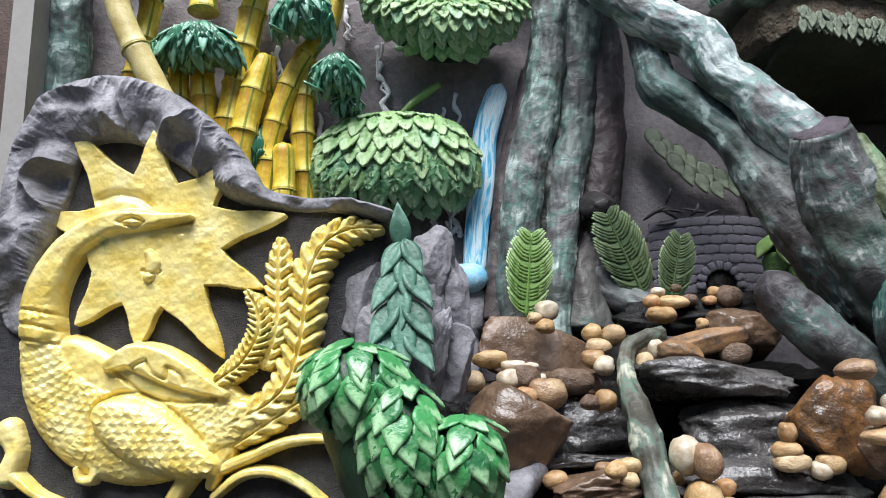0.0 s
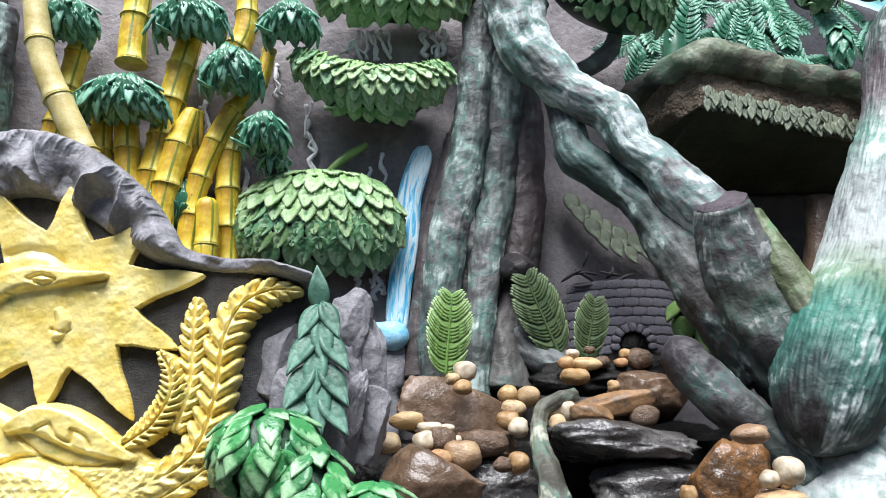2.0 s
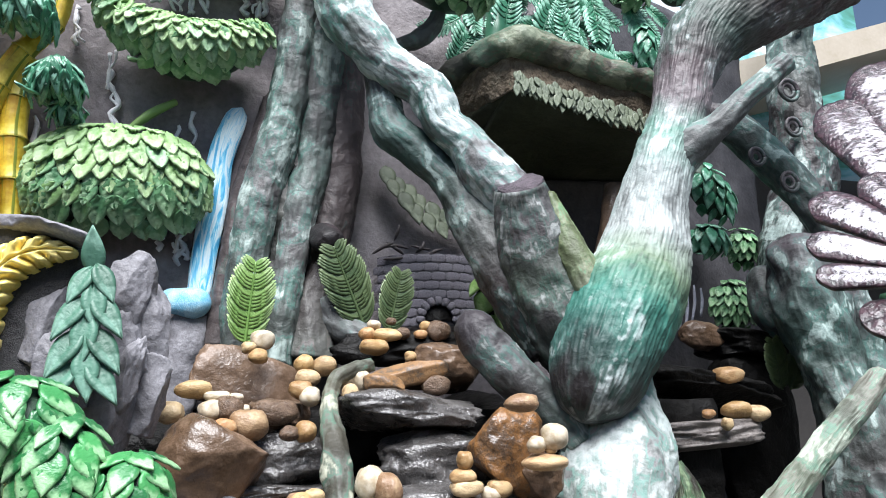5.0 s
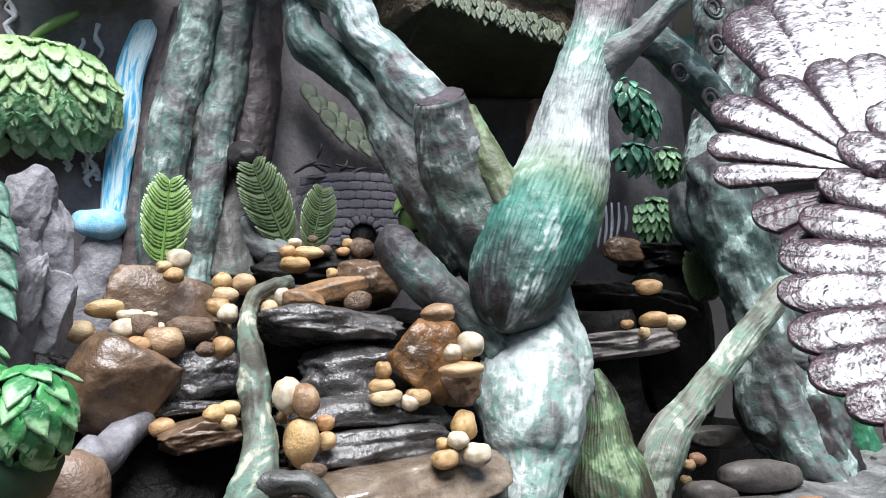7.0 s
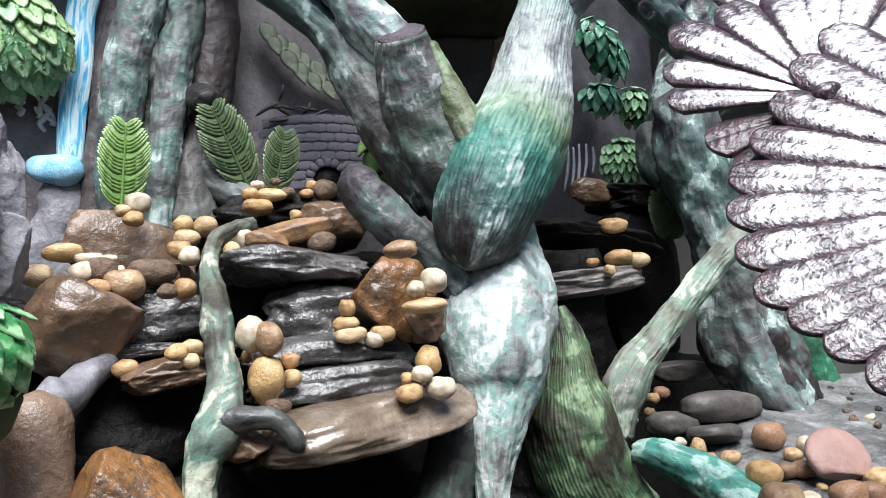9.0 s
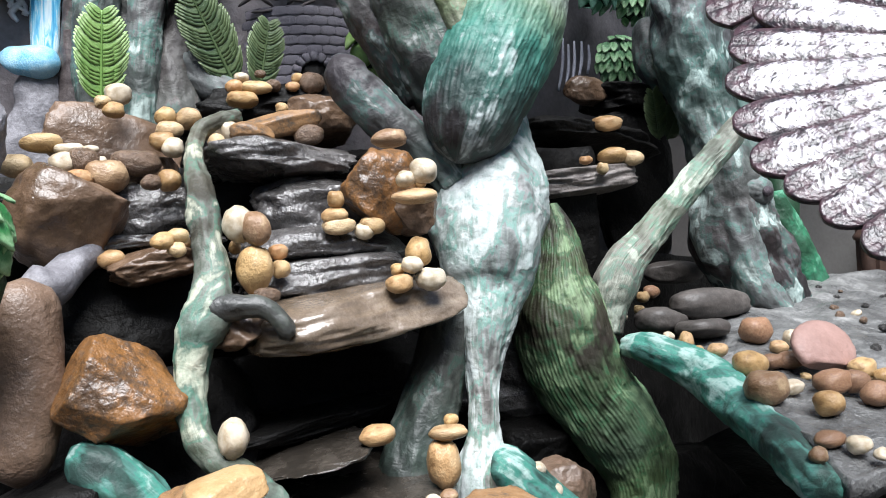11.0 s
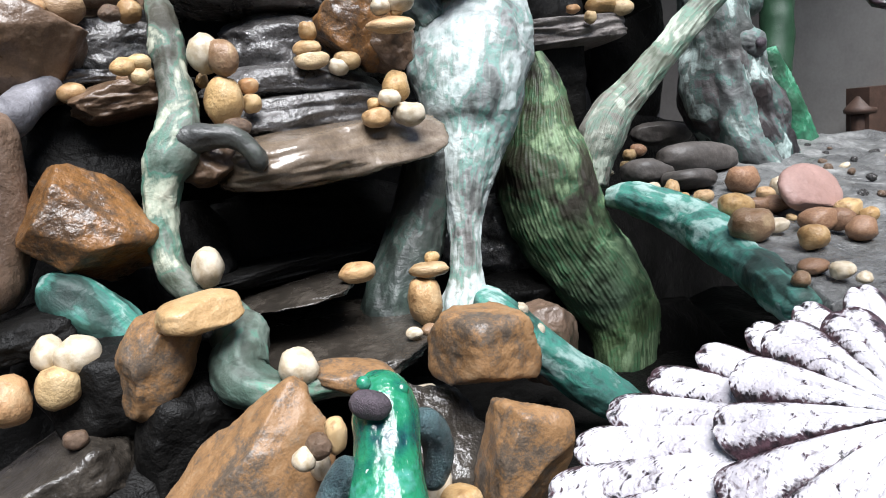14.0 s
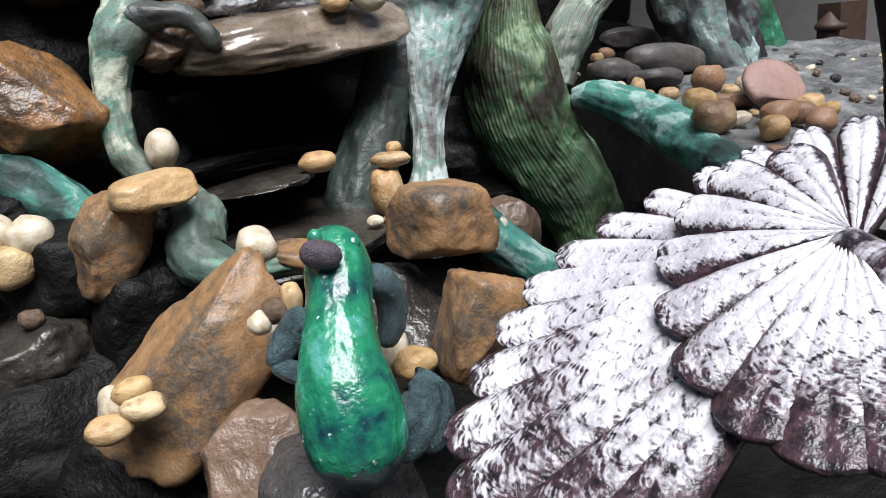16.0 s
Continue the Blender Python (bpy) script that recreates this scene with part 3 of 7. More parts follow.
def limb_part(name, points, mat, parent=None, label="", category="", group="", kind="", **kw):
    if mat.name.startswith("painted_"):
        most = max(p[3] for p in points)
        kw.setdefault("grain", min(0.0028, most * 0.09))
        kw["sides"] = max(kw.get("sides", 16), min(110, int(2 * math.pi * most / 0.0075)))
        if kw.get("comb"):
            kw["sides"] = 300
        kw["step"] = min(kw.get("step", 0.009), 0.009)
    v, f, u, g = limb(points, **kw)
    ob = solid(name, v, f, mat, parent, u, True, label, category, group, kind)
    if kw.get("grain"):
        ob.data.attributes.new("grain", "FLOAT", "POINT").data.foreach_set("value", g)
    return ob


ICO = {}


def ico(level):
    if level not in ICO:
        bm = bmesh.new()
        bmesh.ops.create_icosphere(bm, subdivisions=level, radius=1)
        ICO[level] = (np.array([v.co[:] for v in bm.verts]), [tuple(v.index for v in f.verts) for f in bm.faces])
        bm.free()
    return ICO[level]


def rock_form(size, turn=(0, 0, 0), box=2.6, cuts=9, rough=0.05, seed=0, level=4, strata=0.0, crumple=0.022):
    """A rock: rounded box, cut by random planes, roughened. size: width, depth, height."""
    v, f = ico(level)
    rnd = np.random.RandomState(seed + 11)
    v = v / (np.sum(np.abs(v) ** box, axis=1) ** (1 / box))[:, None]
    for _ in range(cuts):
        d = rnd.normal(size=3)
        d /= np.linalg.norm(d)
        reach = (v @ d).max() * rnd.uniform(0.66, 0.90)
        over = np.maximum(v @ d - reach, 0)
        v = v - np.outer(over, d)
    v = v * (1 + rough * 0.7 * fbm(v, 2.2, 5, seed))[:, None]
    if crumple:
        v = v * (1 + crumple * (0.6 - 2 * np.abs(fbm(v, 2.6, 3, seed + 5))))[:, None]
    if strata:
        layer = np.floor(v[:, 2] * 3.0 + 1.3 * value_noise(v * 1.3, seed + 21))
        ident = np.stack([layer * 1.7, np.floor(layer * 0.3), v[:, 0] * 0.7], 1)
        v[:, :2] *= (1 + 5 * strata * value_noise(ident, seed + 23))[:, None]
        v[:, :2] *= (1 + strata * np.sign(np.sin(v[:, 2] * 9 + 2 * value_noise(v * 1.5, seed))))[:, None]
    v = v * np.array(size) / 2
    m = np.array(Euler([radians(a) for a in turn]).to_matrix())
    return v @ m.T, f


def rock(name, place, size, mat, label, category="rock", turn=(0, 0, 0), parent=None, group="", kind="", **kw):
    v, f = rock_form(size, turn, **kw)
    return solid(name, v + np.array(place[:3]), f, mat, parent, None, True, label, category, group, kind)


PEBBLES = []
for k in range(7):
    pv, pf = ico(3)
    rk = np.random.RandomState(40 + k)
    pv = pv / (np.sum(np.abs(pv) ** 2.3, axis=1) ** (1 / 2.3))[:, None]
    pv = pv * (1 + 0.17 * fbm(pv, 0.9, 2, k) + 0.03 * fbm(pv, 3.0, 2, k))[:, None]
    PEBBLES.append(pv)
PEBBLE_MESH = {}
for mat in (M_PEB, M_PEB_PALE, M_PEB_RED, M_SLATE, M_BROWN):
    PEBBLE_MESH[mat.name] = [mesh_from("pebble", pv * 0.5, ico(3)[1], mat) for pv in PEBBLES]
PEBBLE_COUNT = [0]


def pebble(place, w, h, mat=None, lean=0.0, label="smooth tan river pebble resting on wet stone", deep=None, group="river pebbles"):
    """A pebble, w wide and h high, centred on place; lean: degrees in the face of the wall."""
    mat = mat or M_PEB
    k = PEBBLE_COUNT[0]
    PEBBLE_COUNT[0] += 1
    w, h = 0.93 * w, 0.93 * h
    d = deep or (w + h) / 2 * 0.95
    m = pose(*place[:3], (k * 37) % 25 - 12, lean, (k * 53) % 40 - 20) @ Matrix.Diagonal((w, d, h, 1))
    return piece("pebble", PEBBLE_MESH[mat.name][k % 7], m, None, label, "pebble", group)


def leaf_form(name, mat, width=0.55, droop=0.25, fold=0.10, veins=0.02, rows=9, cols=6, point=1.0):
    """A leaf of length 1 along +y, face up (+z), with a folded midrib, side veins, a drooping tip and a thick edge."""
    ys = np.linspace(0, 1, rows)
    top, uv = [], []
    for y in ys:
        half = width * 0.5 * (math.sin(math.pi * min(1, y ** 0.75 * 0.97 + 0.03)) ** point) + 0.012
        for k in range(cols + 1):
            q = k / cols * 2 - 1
            z = -droop * y * y + fold * abs(q) * (1 - 0.5 * abs(q)) * 1.2 - 0.10 * width * q * q + veins * math.sin(26 * (y - 0.25 * abs(q)))
            top.append((q * half, y, z))
            uv.append((q * 0.5 + 0.5, y))
    n = len(top)
    low = [(x * 0.96, y, z - 0.05) for x, y, z in top]
    f, w = [], cols + 1
    for i in range(rows - 1):
        for k in range(cols):
            a = i * w + k
            f.append((a, a + 1, a + w + 1, a + w))
            f.append((n + a, n + a + w, n + a + w + 1, n + a + 1))
        for a, b in ((i * w, (i + 1) * w), ((i + 1) * w + cols, i * w + cols)):
            f.append((a, b, n + b, n + a))
    last = (rows - 1) * w
    for k in range(cols):
        f.append((k + 1, k, n + k, n + k + 1))
        f.append((last + k, last + k + 1, n + last + k + 1, n + last + k))
    return mesh_from(name, top + low, f, mat, uv + uv)


def leaf_pose(place, way, face, length, width=1.0):
    """A leaf's pose: its tip points along way, its upper side towards face."""
    y = Vector(way).normalized()
    z = (Vector(face) - y * Vector(face).dot(y)).normalized()
    x = y.cross(z)
    m = Matrix((x, y, z)).transposed().to_4x4()
    return Matrix.Translation(place) @ m @ Matrix.Diagonal((length * width, length, length, 1))


def leaf_clump(name, place, size, leaf, mat_body, label, category="foliage", rows=7, length=0.06, bend=0.0, tilt=0.0, seed=1,
               fan=0.7, lift=0.32, group="", gap=0.62, wrap=1.25, top=1.0, square=2.0, crown=None):
    """A relief clump: a cement body covered with overlapping leaves that hang down. size: width, depth, height. bend: rise of the ends."""
    rnd = random.Random(seed)
    w, d, h = (s / 2 for s in size)
    body_v, body_f = ico(4)
    pl = np.array(place[:3])

    def shape(v):
        v = v / (np.sum(np.abs(v) ** square, axis=1) ** (1 / square) / np.linalg.norm(v, axis=1))[:, None] * np.array([w, d, h])
        v[:, 2] += bend * (v[:, 0] / w) ** 2 + tilt * v[:, 0]
        return v + pl

    home = thing(name, (place[0], place[1], place[2] - h), label, category, group)
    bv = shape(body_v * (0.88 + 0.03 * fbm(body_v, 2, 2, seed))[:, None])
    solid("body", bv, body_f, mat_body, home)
    for r in range(rows):
        zz = -0.88 + (0.88 + 0.88 * top) * r / (rows - 1)
        ring = math.sqrt(max(0.02, 1 - zz * zz))
        count = max(3, int(ring * w * wrap * 2 / (length * gap)))
        for k in range(count):
            phi = ((k + 0.5 * (r % 2) + rnd.uniform(-0.15, 0.15)) / (count - 0.5) * 2 - 1) * wrap
            u = np.array([[ring * math.sin(phi), -ring * math.cos(phi), zz]])
            p = shape(u)[0]
            nrm = Vector((u[0, 0] / w, u[0, 1] / d, zz / h)).normalized()
            down = Vector((fan * u[0, 0], 0, -1.0))
            way = down - nrm * down.dot(nrm)
            if way.length < 0.2:
                way = Vector((u[0, 0], -0.6, -0.3))
            way = way.normalized() + nrm * (lift + rnd.uniform(-0.1, 0.12)) + Vector((rnd.uniform(-0.22, 0.22), 0, 0))
            s = length * rnd.uniform(0.85, 1.18)
            form = crown if crown and rnd.random() < (zz + 0.75) * 0.8 else leaf
            piece("leaf", form, leaf_pose(Vector(p) - Vector(way).normalized() * s * 0.35, way, nrm, s, rnd.uniform(0.9, 1.1)), home)
    return home


def sheet(name, corners, nx, ny, mat, parent=None, thick=0.03, amp=0.01, freq=8, seed=0, **tags):
    """A rough slab between four corners (lower left, lower right, upper right, upper left as seen from the front)."""
    a, b, c, d = (np.array(p[:3], float) for p in corners)
    rows = []
    for j in range(ny + 1):
        for i in range(nx + 1):
            s, q = i / nx, j / ny
            rows.append((a * (1 - s) + b * s) * (1 - q) + (d * (1 - s) + c * s) * q)
    p = np.array(rows)
    n = np.cross(b - a, d - a)
    n /= np.linalg.norm(n)
    p = p + n * (amp * fbm(p, freq, 4, seed))[:, None]
    m = len(p)
    back = p - n * thick
    f, w = [], nx + 1
    for j in range(ny):
        for i in range(nx):
            k = j * w + i
            f.append((k, k + 1, k + w + 1, k + w))
            f.append((m + k, m + k + w, m + k + w + 1, m + k + 1))
    for i in range(nx):
        f.append((i + 1, i, m + i, m + i + 1))
        k = ny * w + i
        f.append((k, k + 1, m + k + 1, m + k))
    for j in range(ny):
        k = j * w
        f.append((k, k + w, m + k + w, m + k))
        k = j * w + nx
        f.append((k + w, k, m + k, m + k + w))
    uv = [(i / nx, j / ny) for j in range(ny + 1) for i in range(nx + 1)]
    return solid(name, np.vstack([p, back]), f, mat, parent, uv + uv, True, **tags)


def block(lo, hi):
    (x0, y0, z0), (x1, y1, z1) = lo, hi
    v = [(x0, y0, z0), (x1, y0, z0), (x1, y1, z0), (x0, y1, z0), (x0, y0, z1), (x1, y0, z1), (x1, y1, z1), (x0, y1, z1)]
    return v, [(0, 3, 2, 1), (4, 5, 6, 7), (0, 1, 5, 4), (1, 2, 6, 5), (2, 3, 7, 6), (3, 0, 4, 7)]


def join(pieces):
    """Several (verts, faces) as one."""
    vs, fs, n = [], [], 0
    for q in pieces:
        vs.append(np.asarray(q[0], float))
        fs += [tuple(i + n for i in face) for face in q[1]]
        n += len(q[0])
    return np.vstack(vs), fs


def plate(outline, y0, y1, bevel=0.004):
    """An upright plate: an outline of (x, z) points, front face at y0, back at y1, with a bevelled front edge."""
    p = np.asarray(outline, float)
    c = p.mean(axis=0)
    d = c - p
    d /= np.linalg.norm(d, axis=1)[:, None] + 1e-9
    n = len(p)
    rings = [(p, y1), (p, y0 + bevel), (p + d * bevel, y0)]
    v = [(x, y, z) for q, y in rings for x, z in q] + [(c[0], y0, c[1])]
    f = [(r * n + k, r * n + (k + 1) % n, (r + 1) * n + (k + 1) % n, (r + 1) * n + k) for r in range(2) for k in range(n)]
    return v, f + [(2 * n + k, 2 * n + (k + 1) % n, 3 * n) for k in range(n)]

# ---- setting: yard, walls, painted back wall ----
v, f = block((-3.2, -3.4, -0.12), (5.0, 4.2, 0.0))
solid("ground", v, f, M_TILE, None, None, False, "grey cement yard floor", "floor", "", "structure")
# south and west walls are unseen, added so that light falls from above
for nm, lo, hi in (("wall_south", (-3.2, -3.4, 0), (5.0, -3.2, 2.9)), ("wall_west", (-3.2, -3.2, 0), (-3.0, 3.4, 2.9)), ("wall_east", (4.8, -3.2, 0), (5.0, 3.95, 3.1))):
    v, f = block(lo, hi)
    solid(nm, v, f, M_RENDER, None, None, False, "pale wall enclosing the yard", "wall", "", "structure")
sheet("wall_back", [(-1.5, 2.36, 0), (1.62, 2.40, 0), (1.62, 2.40, 3.6), (-1.5, 2.36, 3.6)], 120, 130, M_WALL, None, 0.12, 0.012, 5, 3,
      label="dark grey cement relief wall with painted streaks", category="wall", kind="structure")
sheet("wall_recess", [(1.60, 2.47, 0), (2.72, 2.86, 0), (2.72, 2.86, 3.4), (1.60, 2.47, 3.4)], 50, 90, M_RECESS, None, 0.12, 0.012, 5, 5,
      label="dark blue-grey cement wall behind the trunks", category="wall", kind="structure")
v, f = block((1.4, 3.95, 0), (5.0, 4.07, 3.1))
solid("wall_north", v, f, M_SHADE, None, None, False, "pale plaster house wall with its shade in the colour", "wall", "", "structure")
v, f = block(((-1.292, 2.100, 2.581)[0], 2.1, 0), ((-1.227, 2.100, 2.579)[0], 2.36, 3.4))
solid("wall_corner", v, f, M_RENDER, None, None, False, "pale grey plaster wall corner", "wall", "", "structure")
v, f = block((-2.98, 2.3, 0), ((-1.282, 2.100, 2.581)[0], 2.4, 3.4))
solid("wall_brown", v, f, M_WOOD, None, None, False, "dark brown boarded wall", "wall", "", "structure")
ga, gb = Vector((2.629, 2.950, 3.183)), Vector((3.762, 2.750, 3.516))
gv, gf = block((-0.3, -0.07, -0.075), (2.2, 0.07, 0.075))
gm = np.array([[gb.x - ga.x, 0, 0], [gb.y - ga.y, 1, 0], [gb.z - ga.z, 0, 1]])
solid("roof_gutter", np.array(gv) @ gm.T + np.array(ga), gf, M_GUTTER, None, None, False, "cream box gutter along a roof edge", "gutter", "", "structure")
rv, rf = block((-0.3, 0.08, 0.06), (2.2, 1.4, 0.10))
solid("roof_sheet", np.array(rv) @ gm.T + np.array(ga), rf, M_GUTTER, None, None, False, "cream roof sheet behind the gutter", "roof", "", "structure")

# rock core that carries the ledges, and the upper shelf; its black stands for shade
sheet("grotto_back", [(-0.1, 1.86, 0.3), (1.7, 1.98, 0.3), (1.7, 2.02, 1.56), (-0.1, 2.0, 1.56)], 90, 70, M_CAVE_SHADE, None, 0.10, 0.03, 6, 8,
      label="wet rock face behind the ledges, blackened for shade", category="rock face", kind="structure")
sheet("upper_shelf", [(-0.12, 1.80, 1.50), (1.0, 1.84, 1.53), (1.0, 2.36, 1.60), (-0.12, 2.36, 1.58)], 60, 30, M_CAVE_SHADE, None, 0.10, 0.025, 7, 9,
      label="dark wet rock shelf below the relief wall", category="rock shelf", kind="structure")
sheet("lower_floor", [(-0.6, 0.2, 0.42), (2.4, 0.2, 0.42), (2.4, 2.0, 0.50), (-0.6, 2.0, 0.50)], 60, 40, M_CAVE_SHADE, None, 0.42, 0.03, 5, 10,
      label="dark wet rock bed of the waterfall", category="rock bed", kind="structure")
# added sheet: black colour in place of the shaded void behind the bank
sheet("bank_back", [(1.5, 2.05, 0.3), (3.4, 2.6, 0.3), (3.2, 2.6, 1.0), (1.5, 2.12, 1.25)], 50, 30, M_CAVE_SHADE, None, 0.10, 0.03, 6, 11,
      label="backing sheet blackened for the shade behind the stream bank", category="rock face", kind="structure")
v, f = block((1.3, 4.1, 0), (5.0, 4.2, 5.4))
solid("wall_mural", v, f, M_MURAL, None, None, False, "house gable with a faded blue and green mural", "wall", "", "structure")

# ---- the tree ----
tree = thing("tree", (1.15, 1.5, 0.6), "painted cement tree trunk with teal, white and green streaks", "tree")
limb_part("trunk", [(1.276, 1.800, 1.716, 0.0531), (1.248, 1.780, 1.643, 0.0648), (1.211, 1.750, 1.564, 0.0940), (1.169, 1.710, 1.480, 0.1304), (1.131, 1.670, 1.399, 0.1448), (1.097, 1.630, 1.328, 0.1400), (1.076, 1.600, 1.260, 0.1238), (1.061, 1.580, 1.192, 0.0992), (1.034, 1.550, 1.129, 0.0757), (1.011, 1.530, 1.066, 0.0561), (0.995, 1.510, 1.004, 0.0410), (0.981, 1.490, 0.943, 0.0340), (0.970, 1.480, 0.880, 0.0377), (0.958, 1.470, 0.825, 0.0517), (0.948, 1.460, 0.770, 0.0644), (0.939, 1.460, 0.693, 0.0696)], M_BARK_WHITE, tree, sides=40, seed=3, ridges=0.05, lumps=0.06)
limb_part("buttress", [(1.011, 1.620, 1.210, 0.0625), (0.965, 1.600, 1.134, 0.0656), (0.929, 1.580, 1.058, 0.0646), (0.897, 1.570, 0.983, 0.0667), (0.856, 1.550, 0.913, 0.0709), (0.817, 1.530, 0.845, 0.0749), (0.786, 1.510, 0.778, 0.0764)], M_BARK_OLIVE, tree, sides=30, seed=5, ridges=0.05)
limb_part("root", [(0.952, 1.460, 0.824, 0.0461), (0.988, 1.430, 0.798, 0.0534), (1.031, 1.410, 0.757, 0.0523), (1.082, 1.390, 0.706, 0.0487), (1.145, 1.360, 0.643, 0.0476), (1.230, 1.330, 0.567, 0.0480), (1.370, 1.310, 0.448, 0.0455)], M_BARK_SEA, tree, sides=26, seed=7, ridges=0.05, lumps=0.09, ends=(1, 0))
limb_part("fork", [(1.013, 1.600, 1.503, 0.0954), (1.036, 1.600, 1.560, 0.1074), (1.077, 1.610, 1.638, 0.1266), (1.142, 1.630, 1.737, 0.1409), (1.217, 1.660, 1.839, 0.1402), (1.275, 1.680, 1.938, 0.1241), (1.321, 1.700, 2.050, 0.1084), (1.377, 1.710, 2.191, 0.0917), (1.465, 1.730, 2.364, 0.0867), (1.531, 1.750, 2.528, 0.0932), (1.612, 1.770, 2.675, 0.1143), (1.764, 1.790, 2.797, 0.1356), (1.985, 1.810, 2.927, 0.1457), (2.283, 1.830, 3.099, 0.1621)], M_BARK_MID, tree, sides=48, seed=11, ridges=0.03, lumps=0.04, comb=0.0045, ends=(1, 0))
limb_part("stump", [(1.123, 1.730, 1.600, 0.0747), (1.102, 1.740, 1.690, 0.1150), (1.067, 1.760, 1.799, 0.1261), (1.026, 1.770, 1.910, 0.1212), (0.993, 1.770, 2.013, 0.1032), (0.969, 1.760, 2.090, 0.0845), (0.951, 1.740, 2.140, 0.0715)], M_BARK_STUMP, tree, sides=34, seed=13, ridges=0.06, lumps=0.07)
limb_part("lime_flank", [(1.019, 1.715, 2.123, 0.0155), (1.033, 1.700, 2.044, 0.0306), (1.051, 1.675, 1.953, 0.0420), (1.074, 1.650, 1.869, 0.0471), (1.087, 1.620, 1.793, 0.0433)], M_BARK_LIME, tree, sides=24, seed=15, ends=(1, 1), ridges=0.05)
limb_part("cut_end", [(0.954, 1.745, 2.132, 0.0685), (0.946, 1.735, 2.148, 0.0652)], M_CUT, tree, sides=24, seed=14, step=0.005, lumps=0.08)
limb_part("branch", [(0.993, 1.800, 2.053, 0.0700), (0.951, 1.840, 2.146, 0.0764), (0.897, 1.870, 2.233, 0.0759), (0.856, 1.900, 2.318, 0.0620), (0.795, 1.930, 2.382, 0.0559), (0.774, 1.950, 2.465, 0.0653), (0.740, 1.970, 2.523, 0.0590), (0.669, 2.000, 2.582, 0.0647), (0.604, 2.040, 2.667, 0.0711), (0.547, 2.080, 2.768, 0.0814), (0.522, 2.120, 2.893, 0.0926), (0.525, 2.180, 3.058, 0.1116)], M_BARK_LIMB, tree, sides=34, seed=17, ridges=0.05, lumps=0.10)
limb_part("branch", [(0.605, 2.100, 2.687, 0.0437), (0.632, 2.090, 2.610, 0.0488), (0.648, 2.070, 2.505, 0.0534), (0.663, 2.050, 2.404, 0.0631), (0.731, 2.020, 2.331, 0.0590), (0.804, 1.990, 2.253, 0.0584), (0.845, 1.950, 2.168, 0.0640), (0.886, 1.910, 2.069, 0.0758), (0.931, 1.860, 1.955, 0.0866), (0.982, 1.820, 1.831, 0.0908), (1.044, 1.780, 1.702, 0.0826)], M_BARK, tree, sides=30, seed=19, ridges=0.05, lumps=0.08)
limb_part("twig", [(1.416, 1.700, 2.225, 0.0625), (1.462, 1.660, 2.275, 0.0523), (1.533, 1.630, 2.326, 0.0410), (1.631, 1.600, 2.418, 0.0348), (1.754, 1.570, 2.523, 0.0319)], M_BARK_GREY, tree, sides=18, seed=23, ridges=0.05)
limb_part("log", [(0.788, 1.770, 1.801, 0.0296), (0.799, 1.770, 1.771, 0.0503), (0.818, 1.760, 1.717, 0.0587), (0.866, 1.740, 1.655, 0.0596), (0.928, 1.710, 1.585, 0.0560), (0.993, 1.680, 1.513, 0.0496), (1.026, 1.640, 1.444, 0.0415)], M_BARK_LOG, tree, sides=26, seed=29, ends=(1, 0), ridges=0.05)
limb_part("knot", [(0.472, 2.240, 2.110, 0.0398), (0.488, 2.180, 2.074, 0.0458), (0.495, 2.140, 2.050, 0.0415)], M_BARK_DARK, tree, sides=18, seed=31, step=0.01)

# the broad buttressed trunk modelled on the wall
old = thing("buttressed_tree", (0.35, 2.3, 1.6), "grey-green cement tree with broad buttress roots on the wall", "tree")
for k, pts in enumerate((
        [(0.474, 2.300, 3.235, 0.0958), (0.416, 2.300, 2.906, 0.0683), (0.380, 2.290, 2.637, 0.0622), (0.328, 2.280, 2.385, 0.0640), (0.281, 2.270, 2.186, 0.0622), (0.246, 2.260, 1.961, 0.0638), (0.241, 2.240, 1.715, 0.0683)],
        [(0.503, 2.320, 3.060, 0.0826), (0.490, 2.330, 2.660, 0.0795), (0.452, 2.310, 2.358, 0.0649), (0.407, 2.270, 2.187, 0.0552), (0.383, 2.240, 2.030, 0.0500), (0.353, 2.210, 1.865, 0.0483), (0.320, 2.180, 1.693, 0.0567)],
        [(0.562, 2.340, 2.890, 0.0697), (0.561, 2.350, 2.585, 0.0758), (0.541, 2.340, 2.289, 0.0770), (0.492, 2.310, 2.046, 0.0666), (0.458, 2.260, 1.854, 0.0708), (0.436, 2.220, 1.695, 0.0853)],
        [(0.553, 2.420, 3.377, 0.1323), (0.497, 2.430, 2.985, 0.1362), (0.440, 2.430, 2.528, 0.1501), (0.388, 2.420, 2.149, 0.1629), (0.356, 2.400, 1.691, 0.1756)],
        [(0.324, 2.330, 2.590, 0.0313), (0.283, 2.330, 2.422, 0.0384), (0.231, 2.330, 2.222, 0.0413), (0.198, 2.320, 1.973, 0.0435), (0.178, 2.300, 1.756, 0.0526)],
        [(0.465, 2.280, 1.965, 0.0470), (0.512, 2.220, 1.831, 0.0522), (0.600, 2.160, 1.763, 0.0474)])):
    limb_part("buttress", pts, (M_BARK_GREY, M_BARK_GREY, M_BARK_BROWN, M_BARK_BROWN, M_BARK_BROWN, M_BARK_GREY)[k], old, sides=28, seed=40 + k, ridges=0.05, lumps=0.09)


limb_part("beige_stub", [(1.484, 2.120, 2.292, 0.0458), (1.462, 2.120, 2.169, 0.0507), (1.428, 2.120, 2.014, 0.0553)], M_CLAY, None, "beige cement trunk stub with a small knot", "stub", sides=24, seed=48, lumps=0.08)
